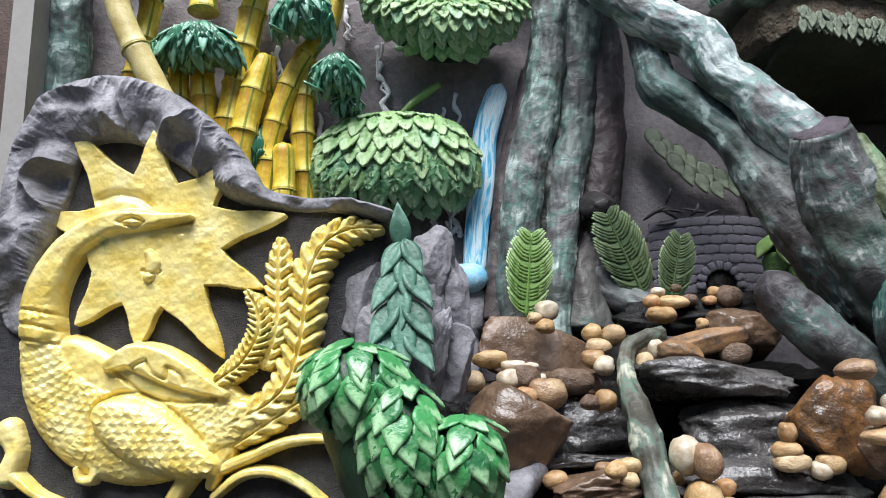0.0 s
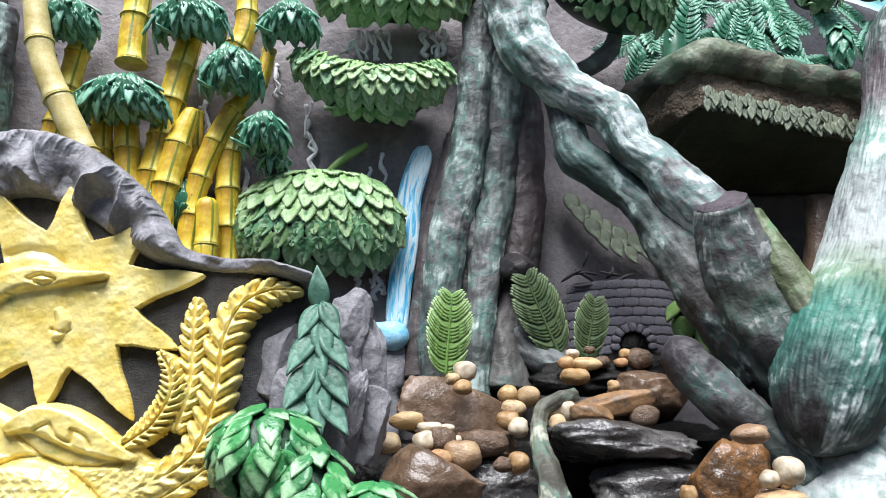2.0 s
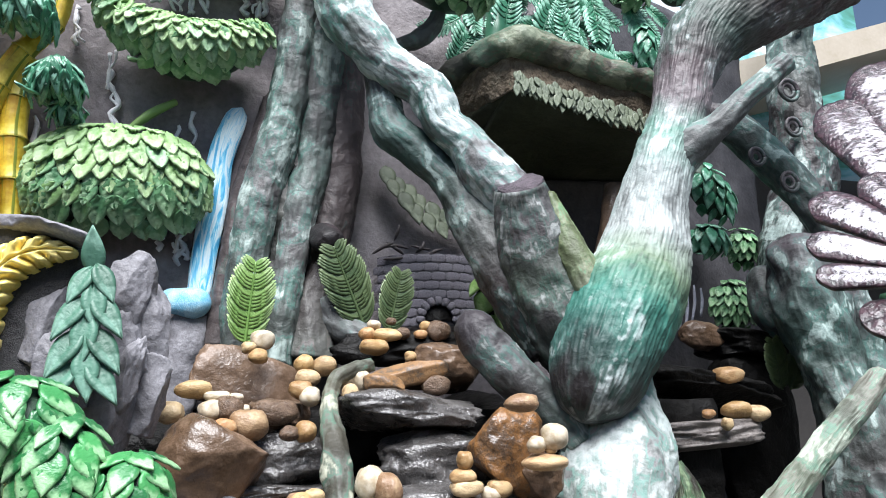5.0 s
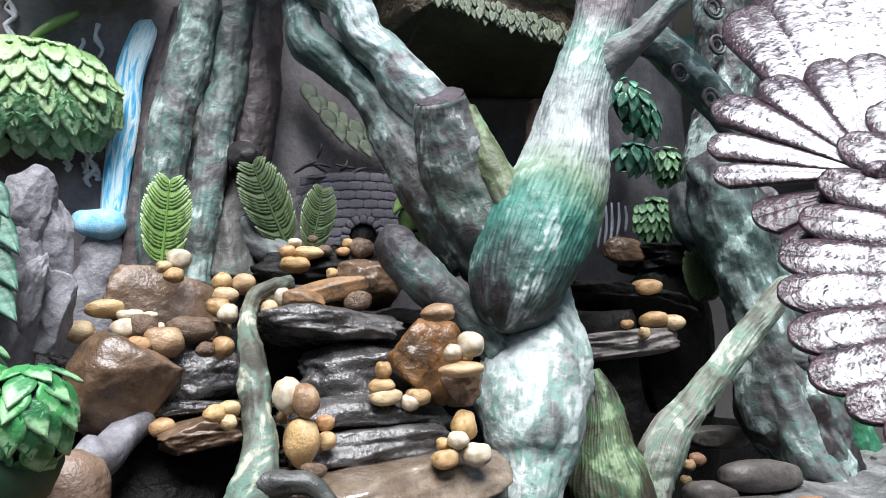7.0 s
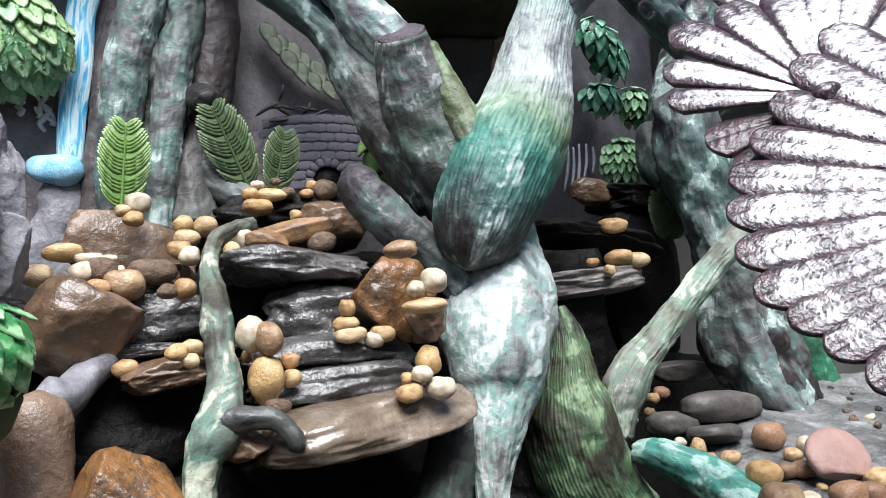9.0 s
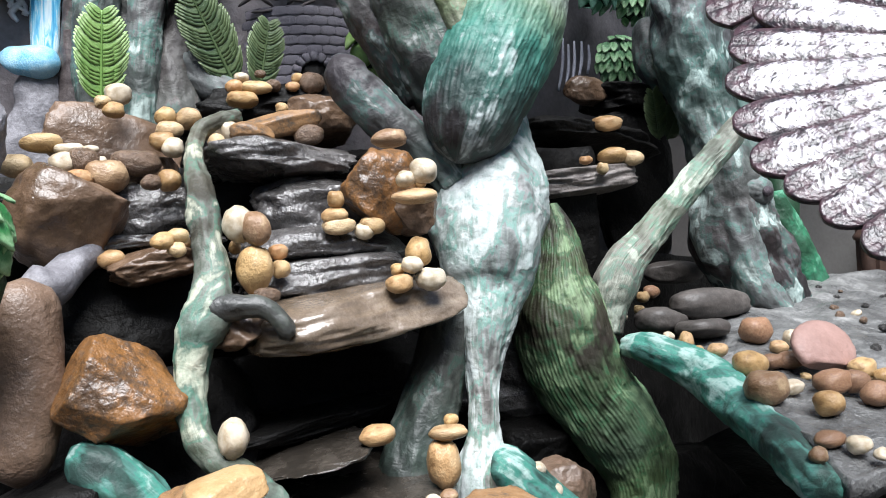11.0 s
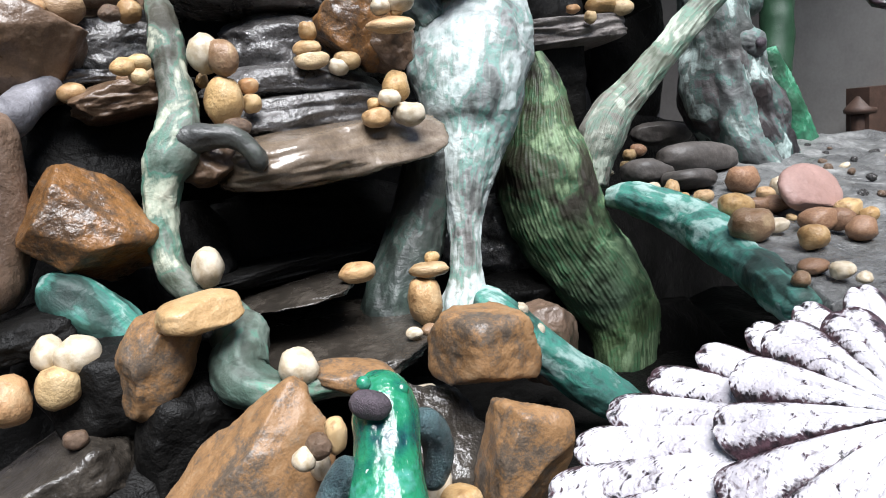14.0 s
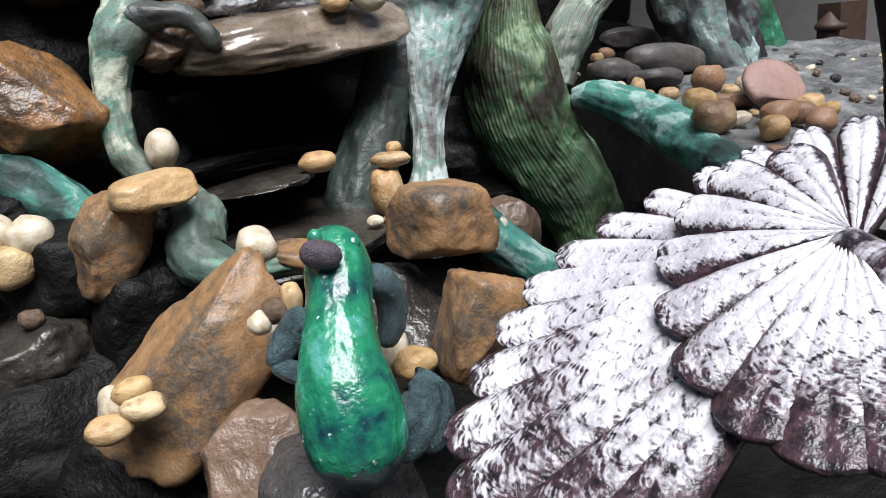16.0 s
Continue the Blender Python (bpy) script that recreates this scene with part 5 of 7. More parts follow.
bamboo([(-1.028, 2.120, 2.989, 0.0353), (-0.971, 2.120, 2.735, 0.0378), (-0.879, 2.130, 2.537, 0.0406), (-0.771, 2.140, 2.327, 0.0400), (-0.660, 2.150, 2.124, 0.0394)], M_BOO_PALE, "pale leaning cement bamboo culm", 0.2)
bamboo([(-0.919, 2.270, 2.972, 0.0338), (-0.952, 2.270, 2.721, 0.0365), (-0.988, 2.270, 2.522, 0.0356), (-1.002, 2.270, 2.370, 0.0350), (-1.000, 2.270, 2.100, 0.0339)])
bamboo([(-0.748, 2.260, 3.106, 0.0421), (-0.758, 2.260, 2.911, 0.0450), (-0.757, 2.260, 2.806, 0.0445)])
bamboo([(-0.574, 2.280, 2.933, 0.0420), (-0.619, 2.280, 2.699, 0.0446), (-0.648, 2.280, 2.518, 0.0455), (-0.676, 2.280, 2.344, 0.0445), (-0.695, 2.280, 2.177, 0.0436), (-0.706, 2.280, 2.034, 0.0429)])
bamboo([(-0.399, 2.280, 3.142, 0.0354), (-0.398, 2.280, 2.942, 0.0386), (-0.472, 2.280, 2.788, 0.0378)])
bamboo([(-0.543, 2.240, 2.641, 0.0219), (-0.578, 2.240, 2.522, 0.0395), (-0.608, 2.240, 2.368, 0.0423), (-0.622, 2.240, 2.239, 0.0416), (-0.623, 2.240, 2.061, 0.0408)], None, "yellow bamboo shoot with a pointed cut top", 0.14, True)
bamboo([(-0.309, 2.270, 2.875, 0.0230), (-0.340, 2.270, 2.747, 0.0264), (-0.425, 2.270, 2.640, 0.0334), (-0.487, 2.270, 2.498, 0.0364), (-0.528, 2.270, 2.343, 0.0357), (-0.541, 2.270, 2.176, 0.0350), (-0.536, 2.270, 1.998, 0.0343)])
bamboo([(-0.420, 2.300, 2.635, 0.0376), (-0.433, 2.300, 2.453, 0.0386), (-0.427, 2.300, 2.299, 0.0380), (-0.422, 2.300, 2.167, 0.0374), (-0.415, 2.300, 2.004, 0.0367)])
bamboo([(-0.479, 2.220, 2.326, 0.0350), (-0.472, 2.220, 2.235, 0.0347), (-0.471, 2.220, 2.127, 0.0342), (-0.465, 2.220, 1.988, 0.0337)], None, "short yellow bamboo stub with a rounded top", 0.16, True)
bamboo([(-0.764, 2.280, 2.633, 0.0403), (-0.745, 2.280, 2.437, 0.0394), (-0.727, 2.280, 2.250, 0.0386), (-0.709, 2.280, 2.069, 0.0379)])
bamboo([(-0.842, 2.280, 2.630, 0.0365), (-0.830, 2.280, 2.435, 0.0357), (-0.821, 2.280, 2.322, 0.0353), (-0.801, 2.280, 2.104, 0.0344)])
bamboo([(-0.560, 2.310, 2.655, 0.0338), (-0.554, 2.310, 2.454, 0.0330), (-0.548, 2.310, 2.262, 0.0323), (-0.541, 2.310, 2.169, 0.0320), (-0.532, 2.310, 2.006, 0.0314)])

# ---- painted fall, rocks beside it ----
fall = thing("painted_waterfall", (0.15, 2.3, 1.6), "blue and white painted cement waterfall", "waterfall")
limb_part("stream", [(0.226, 2.330, 2.555, 0.0233), (0.195, 2.330, 2.492, 0.0385), (0.160, 2.330, 2.359, 0.0417), (0.145, 2.330, 2.201, 0.0428), (0.123, 2.330, 2.049, 0.0384), (0.107, 2.320, 1.900, 0.0358)], M_WATER, fall, sides=16, seed=81, ridges=0.08, lumps=0.05, flat=0.4, ends=(1, 1))
limb_part("pool", [(0.002, 2.310, 1.920, 0.0249), (0.048, 2.290, 1.899, 0.0423), (0.097, 2.280, 1.890, 0.0475), (0.147, 2.300, 1.886, 0.0355)], M_POOL, fall, sides=20, step=0.008, seed=82, flat=0.6, lumps=0.16, ends=(1, 1))
limb_part("splash_rock", [(0.089, 2.310, 1.863, 0.0461), (0.067, 2.310, 1.741, 0.0664), (0.044, 2.310, 1.605, 0.0790), (0.032, 2.310, 1.490, 0.0846)], M_GREY, fall, sides=24, seed=83, flat=0.5, crumple=0.25, step=0.01)

# leaf roof ledge; its hollow is a sheet coloured dark for shade
ledge = thing("cave_roof", (1.3, 2.2, 2.3), "mossy cement roof ledge edged with small leaves over a dark hollow", "roof ledge")
limb_part("rim", [(0.893, 2.260, 2.656, 0.0439), (0.956, 2.120, 2.698, 0.0479), (1.013, 2.000, 2.706, 0.0499), (1.048, 1.950, 2.704, 0.0509), (1.150, 1.950, 2.685, 0.0460), (1.291, 1.950, 2.657, 0.0466), (1.435, 1.950, 2.622, 0.0473), (1.605, 1.950, 2.579, 0.0481)], M_MOSS_RIM, ledge, sides=26, seed=91, lumps=0.18, ridges=0.04, crumple=0.22)
# underside and corner carry the ledge's own shade in their dark olive
sheet("underside", [(0.986, 2.440, 2.363), (1.830, 2.440, 2.403), (1.606, 1.950, 2.405), (1.032, 1.950, 2.533)], 40, 30, M_SOFFIT_SHADE, ledge, 0.03, 0.012, 7, 92)
sheet("soffit_corner", [(0.988, 2.445, 2.361), (1.088, 2.445, 2.369), (1.037, 1.953, 2.531), (0.959, 2.220, 2.534)], 20, 20, M_SOFFIT_SHADE, ledge, 0.03, 0.010, 7, 96)
# flat sheet over the wall, painted as the shade of a hollow
sheet("hollow", [(1.026, 2.345, 2.046), (1.832, 2.345, 2.068), (1.873, 2.345, 2.411), (0.955, 2.345, 2.353)], 30, 20, M_HOLLOW_SHADE, ledge, 0.02, 0.02, 7, 94)
sheet("face", [(0.959, 2.220, 2.530), (1.034, 1.950, 2.529), (1.039, 1.960, 2.680), (0.902, 2.240, 2.648)], 30, 20, M_EARTH, ledge, 0.03, 0.012, 12, 93)
sheet("fascia", [(1.032, 1.950, 2.529), (1.606, 1.950, 2.401), (1.631, 1.960, 2.559), (1.045, 1.960, 2.681)], 40, 14, M_EARTH, ledge, 0.02, 0.010, 12, 95)
rnd = random.Random(5)
for k in range(220):
    q = (k // 4) / 54
    a, b = Vector((1.040, 1.930, 2.583)), Vector((1.589, 1.930, 2.466))
    p = a.lerp(b, q) + Vector((rnd.uniform(-0.006, 0.006), rnd.uniform(-0.01, 0.01), rnd.uniform(-0.008, 0.008) - 0.013 * (k % 4)))
    piece("leaf", LEAF_GREY, leaf_pose(p, (rnd.uniform(-0.4, 0.4), -0.3, -1), (0, -1, 0.2), 0.0391 * rnd.uniform(0.75, 1.2)), ledge)

# castle tower
tower = thing("castle_tower", (0.75, 2.3, 1.6), "small violet-grey brick tower relief with an arched gate", "tower relief")
tc, tr = Vector((0.871, 2.420, 1.913)), 0.2087
tz0, tz1 = (0.825, 2.300, 1.821)[2], (0.844, 2.300, 2.064)[2]
ang = np.linspace(-1.15, 1.15, 25)
tv = [(tc.x + tr * math.sin(a), tc.y - tr * 0.75 * math.cos(a), z) for z in (tz0, tz1) for a in ang]
solid("wall", tv, [(k, k + 1, 26 + k, 25 + k) for k in range(24)], M_TOWER, tower)
bv, bf = rock_form((1, 1, 1), box=8, cuts=0, rough=0.05, level=2)
BRICK = mesh_from("brick", bv, bf, M_BRICK, None, True)
rows_n = 8
bh = (tz1 - tz0) / rows_n
for r in range(rows_n):
    for k in range(10):
        a = -1.1 + (k + 0.5 * (r % 2)) * 0.24
        z = tz0 + (r + 0.5) * bh
        if abs(a + 0.05) < 0.26 and z < tz0 + 0.4 * (tz1 - tz0):
            continue
        piece("brick", BRICK, pose(tc.x + tr * math.sin(a), tc.y - tr * 0.75 * math.cos(a), z, 0, 0, math.degrees(a) * 0.8) @ Matrix.Diagonal((tr * 0.232, 0.006, bh * 0.94, 1)), tower)
for k, (a, b) in enumerate((((0.650, 2.310, 2.064), (0.727, 2.300, 2.105)), ((0.689, 2.310, 2.050), (0.799, 2.300, 2.065)), ((0.730, 2.310, 2.115), (0.746, 2.300, 2.170)), ((0.763, 2.310, 2.047), (0.875, 2.300, 2.055)), ((0.673, 2.310, 2.087), (0.778, 2.300, 2.087)), ((0.802, 2.310, 2.075), (0.831, 2.300, 2.115)), ((0.820, 2.310, 2.052), (0.897, 2.300, 2.090)), ((0.702, 2.310, 2.110), (0.762, 2.300, 2.064)), ((0.850, 2.310, 2.068), (0.952, 2.300, 2.040)), ((0.781, 2.310, 2.101), (0.858, 2.300, 2.085)))):
    m = (Vector(a) + Vector(b)) / 2 + Vector((0.004, -0.012, 0.006 * (-1) ** k))
    limb_part("twig", [(*a, 0.0035), (*m, 0.0055), (*b, 0.003)], M_BARK_BROWN, tower, sides=10, seed=500 + k, lumps=0.2, ends=(1, 1))
gate = Vector((tc.x + tr * math.sin(-0.05), tc.y - tr * 0.75 * math.cos(-0.05) - 0.004, tz0 + 0.02))
for k in range(9):
    a = math.pi * k / 8
    piece("brick", BRICK, pose(gate.x + 0.062 * math.cos(a), gate.y - 0.004, gate.z + 0.062 * math.sin(a), 0, 90 - math.degrees(a), 0) @ Matrix.Diagonal((0.022, 0.018, 0.03, 1)), tower)
gv = [(gate.x + 0.046 * math.cos(math.pi * k / 12), gate.y - 0.002, gate.z + 0.046 * math.sin(math.pi * k / 12)) for k in range(13)]
solid("gate", gv + [(x, y + 0.02, z) for x, y, z in gv], [tuple(range(12, -1, -1))] + [(k, k + 1, 14 + k, 13 + k) for k in range(12)], M_CAVE_SHADE, tower)

# ---- golden relief panel ----
PANEL_Y = 1.56
def face_outline(pts, n=8):
    """Smooth closed outline through (x, z) points."""
    p = np.array(pts, float)
    out = []
    for i in range(len(p)):
        a, b, c, d = p[i - 1], p[i], p[(i + 1) % len(p)], p[(i + 2) % len(p)]
        for k in range(n):
            u = k / n
            out.append(0.5 * (2 * b + (c - a) * u + (2 * a - 5 * b + 4 * c - d) * u * u + (3 * b - a - 3 * c + d) * u ** 3))
    return np.array(out)


panel = thing("relief_panel", (-0.55, 1.6, 1.2), "dark rough cement panel with a folded grey rock border", "relief panel")
board = face_outline([(q[0], q[2]) for q in ((-0.942, 1.560, 1.226), (-0.976, 1.560, 1.787), (-0.884, 1.560, 2.099), (-0.728, 1.560, 2.174), (-0.548, 1.560, 2.090), (-0.396, 1.560, 1.957), (-0.115, 1.560, 1.898), (-0.141, 1.560, 1.764), (-0.166, 1.560, 1.599), (-0.144, 1.560, 1.417), (-0.123, 1.560, 1.203))], 6)
v, f = plate(board, PANEL_Y, PANEL_Y + 0.12, 0.01)
solid("board", v, f, plain("dark_rough_cement", (0.02, 0.02, 0.022), (0.07, 0.068, 0.072), 30, 0.85, 1.0, 0.006), panel, None, False)
rnd = random.Random(31)
for k, (px, w, hh, lean) in enumerate((((-0.019, 1.600, 1.804), 95, 150, 8), ((0.027, 1.630, 1.745), 75, 200, -6), ((-0.030, 1.600, 1.693), 105, 190, -14), ((0.020, 1.620, 1.597), 90, 200, 10), ((-0.045, 1.590, 1.562), 120, 190, 6), ((-0.155, 1.580, 1.743), 90, 190, 10), ((-0.133, 1.570, 1.633), 110, 180, -12), ((-0.013, 1.570, 1.630), 60, 150, 20))):
    v, f = rock_form((w * 0.0012, 0.10, hh * 0.0012), (0, lean, 20 - 10 * (k % 5)), box=2.4, cuts=22, rough=0.02, seed=430 + k, level=5, crumple=0.05)
    solid("fold", v + np.array(px), f, M_GREY, panel)
# ---- relief modelled as a raised surface over the panel ----
RX, RZ = np.meshgrid(np.arange(-0.985, -0.09, 0.0017), np.arange(1.17, 2.28, 0.0017))


def ribbon(pts):
    """For every place of the grid: distance from a smooth line in units of its radius, the way along it in metres, signed offset, radius."""
    c = spline([(p[0], 0.0, p[1], p[2] if len(p) > 2 else 0.01) for p in pts], 0.012)
    c = c[:, (0, 2, 3)]
    best = np.full(RX.shape, 1e9)
    way, off, rad = np.zeros(RX.shape), np.zeros(RX.shape), np.full(RX.shape, 0.01)
    run = 0.0
    for a, b in zip(c[:-1], c[1:]):
        d = b[:2] - a[:2]
        n = np.linalg.norm(d)
        if n < 1e-6:
            continue
        u = np.clip(((RX - a[0]) * d[0] + (RZ - a[1]) * d[1]) / (n * n), 0, 1)
        ex, ez = RX - a[0] - u * d[0], RZ - a[1] - u * d[1]
        r = np.maximum(a[2] + u * (b[2] - a[2]), 0.001)
        q = np.sqrt(ex * ex + ez * ez) / r
        near = q < best
        best = np.where(near, q, best)
        way = np.where(near, run + u * n, way)
        off = np.where(near, (ex * -d[1] + ez * d[0]) / n, off)
        rad = np.where(near, r, rad)
        run += n
    return best, way, off, rad


def dome(q, height, flat=0.0):
    """A rounded profile; flat: share of the width that stays level."""
    e = np.clip((q - flat) / (1 - flat), 0, 1)
    return np.where(q < 1, height * np.sqrt(np.maximum(0, 1 - e * e)), 0)


def groove(field, pts, width, depth):
    q, _, _, _ = ribbon([(x, z, width) for x, z, *_ in pts])
    return field - depth * np.exp(-q * q) * (field > 0.004)


def scaled(q, way, off, rad, size, depth):
    """Overlapping scales in staggered rows along a ribbon."""
    row = np.floor(way / size)
    u = np.abs(((off / size + 0.5 * (row % 2)) % 1) - 0.5) * 2
    edge = (way / size) % 1
    lip = np.clip(edge - 0.45 * (1 - u * u), -0.5, 1)
    return depth * np.where(lip < 0, 0.55 + lip, 1.0 - 0.9 * lip) * np.clip((1 - q) * 6, 0, 1)


def feathered(pts, height, barb, lean=0.8):
    """A plume with a midrib and slanting rounded barbs."""
    q, way, off, rad = ribbon(pts)
    wob = np.clip(0.86 + 0.14 * np.abs(np.sin(math.pi * (way - lean * np.abs(off)) / barb)), 0, 1)
    h = dome(q / wob, height, 0.55)
    cell = ((way - lean * np.abs(off)) / barb) % 1
    h = h - np.where(h > 0, 0.45 * height * np.abs(cell - 0.5) ** 2 * 4, 0) * np.clip((np.abs(off) - 0.003) / 0.006, 0, 1)
    return np.where(h > 0, h - 0.30 * height * np.exp(-(off / 0.0028) ** 2), 0)


def raised(name, field, base_y, mat, parent=None, smooth=True, **tags):
    """A solid skin over the grid wherever the field stands above nothing."""
    on = field > 0.0005
    cell = on[:-1, :-1] | on[1:, :-1] | on[:-1, 1:] | on[1:, 1:]
    used = np.zeros(field.shape, bool)
    used[:-1, :-1] |= cell
    used[1:, :-1] |= cell
    used[:-1, 1:] |= cell
    used[1:, 1:] |= cell
    index = np.cumsum(used.ravel()).reshape(field.shape) - 1
    v = np.stack([RX[used], base_y - np.maximum(field[used], -0.004), RZ[used]], 1)
    j, i = np.nonzero(cell)
    f = np.stack([index[j, i], index[j, i + 1], index[j + 1, i + 1], index[j + 1, i]], 1)
    return solid(name, v, f.tolist(), mat, parent, None, smooth, **tags)


grain_xz = np.stack([RX.ravel(), RZ.ravel(), np.zeros(RX.size)], 1)
hand = (0.0016 * fbm(grain_xz, 22, 3, 401) + 0.0007 * fbm(grain_xz, 90, 2, 402)).reshape(RX.shape)

# the sun: a disc with pointed rays
sun_x, sun_z, sun_r = -0.609, 1.862, 0.1328
gold = dome(np.hypot(RX - sun_x, RZ - sun_z) / sun_r, 0.026, 0.86)
for tx, tz in [(-0.790, 2.114), (-0.612, 2.107), (-0.436, 2.031), (-0.322, 1.911), (-0.370, 1.756), (-0.449, 1.614), (-0.622, 1.638), (-0.754, 1.688), (-0.831, 1.921)]:
    d = np.array([tx - sun_x, tz - sun_z])
    reach = np.linalg.norm(d)
    d /= reach
    u = (RX - sun_x) * d[0] + (RZ - sun_z) * d[1]
    w = np.abs(-(RX - sun_x) * d[1] + (RZ - sun_z) * d[0])
    s_ = np.clip((u - 0.7 * sun_r) / (reach - 0.7 * sun_r), 0, 1)
    half = 0.056 * (1 - s_) ** 0.85 * (1 + 0.10 * np.sin(9 * s_)) + 0.001
    ray = np.where((u > 0) & (s_ < 1), 0.020 * np.clip((1 - w / half) * 7, 0, 1), 0)
    gold = np.maximum(gold, ray)
gold = np.maximum(gold, np.where(gold > 0, 0.026 + dome(ribbon([(-0.607, 1.834, 0.0094), (-0.597, 1.813, 0.0153), (-0.605, 1.783, 0.0106)])[0], 0.012), 0))
gold = groove(gold, [(-0.620, 1.798), (-0.598, 1.790), (-0.584, 1.795)], 0.0035, 0.006)
# bird: breast and body, neck, wing, haunch
q, way, off, rad = ribbon([(-0.825, 1.707, 0.0464), (-0.815, 1.638, 0.0529), (-0.782, 1.558, 0.0705), (-0.715, 1.495, 0.0924), (-0.629, 1.465, 0.0988), (-0.545, 1.468, 0.0921), (-0.467, 1.477, 0.0675), (-0.400, 1.492, 0.0406)])
body = dome(q, 0.038, 0.45)
body = np.where(body > 0.002, body + scaled(q, way, off, rad, 0.017, 0.0035), 0)
gold = np.maximum(gold, body)
q, way, off, rad = ribbon([(-0.823, 1.678, 0.0474), (-0.825, 1.731, 0.0466), (-0.811, 1.789, 0.0434), (-0.776, 1.848, 0.0367), (-0.725, 1.886, 0.0321), (-0.679, 1.903, 0.0298), (-0.637, 1.905, 0.0286), (-0.596, 1.904, 0.0203), (-0.560, 1.906, 0.0143), (-0.521, 1.909, 0.0072)])
neck = dome(q, 0.050, 0.35)
gold = np.where(neck > 0, np.maximum(gold, neck + np.where(way < 0.05, 0.8, 0.0) * scaled(q, way, off, rad, 0.016, 0.003)), gold)
for band in ([(-0.873, 1.723), (-0.824, 1.716), (-0.776, 1.706)], [(-0.873, 1.695), (-0.821, 1.686), (-0.772, 1.673)], [(-0.870, 1.662), (-0.818, 1.654), (-0.767, 1.646)]):
    gold = groove(gold, band, 0.004, 0.006)
gold = np.maximum(gold, dome(ribbon([(-0.758, 1.613, 0.0573), (-0.663, 1.554, 0.0682), (-0.559, 1.524, 0.0589), (-0.468, 1.513, 0.0430), (-0.400, 1.511, 0.0271)])[0], 0.034, 0.5))
gold = groove(gold, [(-0.722, 1.955), (-0.683, 1.966), (-0.640, 1.957), (-0.613, 1.939)], 0.010, 0.010)
gold = np.maximum(gold, dome(ribbon([(-0.670, 1.602, 0.0160), (-0.630, 1.619, 0.0298), (-0.586, 1.609, 0.0390), (-0.528, 1.582, 0.0365), (-0.475, 1.556, 0.0228), (-0.435, 1.539, 0.0091)])[0], 0.052, 0.5))
for line in ([(-0.659, 1.588), (-0.594, 1.541), (-0.525, 1.526), (-0.457, 1.529)], [(-0.620, 1.598), (-0.595, 1.609), (-0.583, 1.586), (-0.552, 1.571), (-0.551, 1.594), (-0.525, 1.582), (-0.515, 1.561)], [(-0.667, 1.900), (-0.642, 1.908), (-0.616, 1.897), (-0.641, 1.888), (-0.667, 1.900)], [(-0.583, 1.894), (-0.551, 1.896), (-0.523, 1.900)]):
    gold = groove(gold, line, 0.0038, 0.009)
q, way, off, rad = ribbon([(-0.673, 1.505, 0.0339), (-0.642, 1.489, 0.0541), (-0.595, 1.464, 0.0651), (-0.543, 1.436, 0.0582), (-0.492, 1.412, 0.0379), (-0.462, 1.401, 0.0223)])
haunch = dome(q, 0.062, 0.40)
gold = np.where(haunch > 0, np.maximum(gold, haunch + scaled(q, way, off, rad, 0.018, 0.004)), gold)
gold = groove(gold, [(-0.700, 1.445), (-0.699, 1.511), (-0.662, 1.543), (-0.605, 1.544), (-0.536, 1.506), (-0.477, 1.450)], 0.005, 0.010)
# legs, breast curl, tendrils, flower
for pts in ([(-0.485, 1.416, 0.0268), (-0.508, 1.381, 0.0222), (-0.539, 1.334, 0.0187)], [(-0.437, 1.427, 0.0246), (-0.453, 1.395, 0.0178), (-0.463, 1.364, 0.0133)], [(-0.456, 1.342, 0.0099), (-0.402, 1.381, 0.0122), (-0.341, 1.384, 0.0122), (-0.285, 1.359, 0.0111), (-0.241, 1.326, 0.0099)], [(-0.442, 1.395, 0.0156), (-0.381, 1.417, 0.0134), (-0.320, 1.440, 0.0123), (-0.253, 1.446, 0.0101), (-0.195, 1.436, 0.0078)],
            [(-0.769, 1.469, 0.0135), (-0.722, 1.435, 0.0156), (-0.692, 1.407, 0.0145), (-0.698, 1.381, 0.0122), (-0.720, 1.381, 0.0100), (-0.728, 1.401, 0.0078)], [(-0.875, 1.477, 0.0292), (-0.856, 1.439, 0.0224), (-0.867, 1.391, 0.0266)], [(-0.852, 1.390, 0.0155), (-0.804, 1.354, 0.0110), (-0.759, 1.335, 0.0099)], [(-0.469, 1.538, 0.0136), (-0.441, 1.548, 0.0182), (-0.412, 1.531, 0.0136)], [(-0.478, 1.488, 0.0135), (-0.438, 1.471, 0.0225), (-0.399, 1.478, 0.0158)]):
    gold = np.maximum(gold, dome(ribbon(pts)[0], 0.034, 0.25))
# tail
gold = np.maximum(gold, feathered([(-0.433, 1.476, 0.0225), (-0.377, 1.502, 0.0339), (-0.322, 1.545, 0.0409), (-0.294, 1.612, 0.0436), (-0.280, 1.692, 0.0441), (-0.273, 1.774, 0.0446), (-0.238, 1.845, 0.0426), (-0.179, 1.874, 0.0333), (-0.123, 1.873, 0.0095)], 0.044, 0.034))
gold = np.maximum(gold, feathered([(-0.357, 1.602, 0.0206), (-0.338, 1.670, 0.0312), (-0.335, 1.752, 0.0339), (-0.336, 1.812, 0.0306), (-0.334, 1.854, 0.0119)], 0.034, 0.024))
gold = np.maximum(gold, feathered([(-0.442, 1.573, 0.0228), (-0.403, 1.603, 0.0309), (-0.372, 1.660, 0.0312), (-0.376, 1.712, 0.0256), (-0.395, 1.742, 0.0117)], 0.050, 0.015))
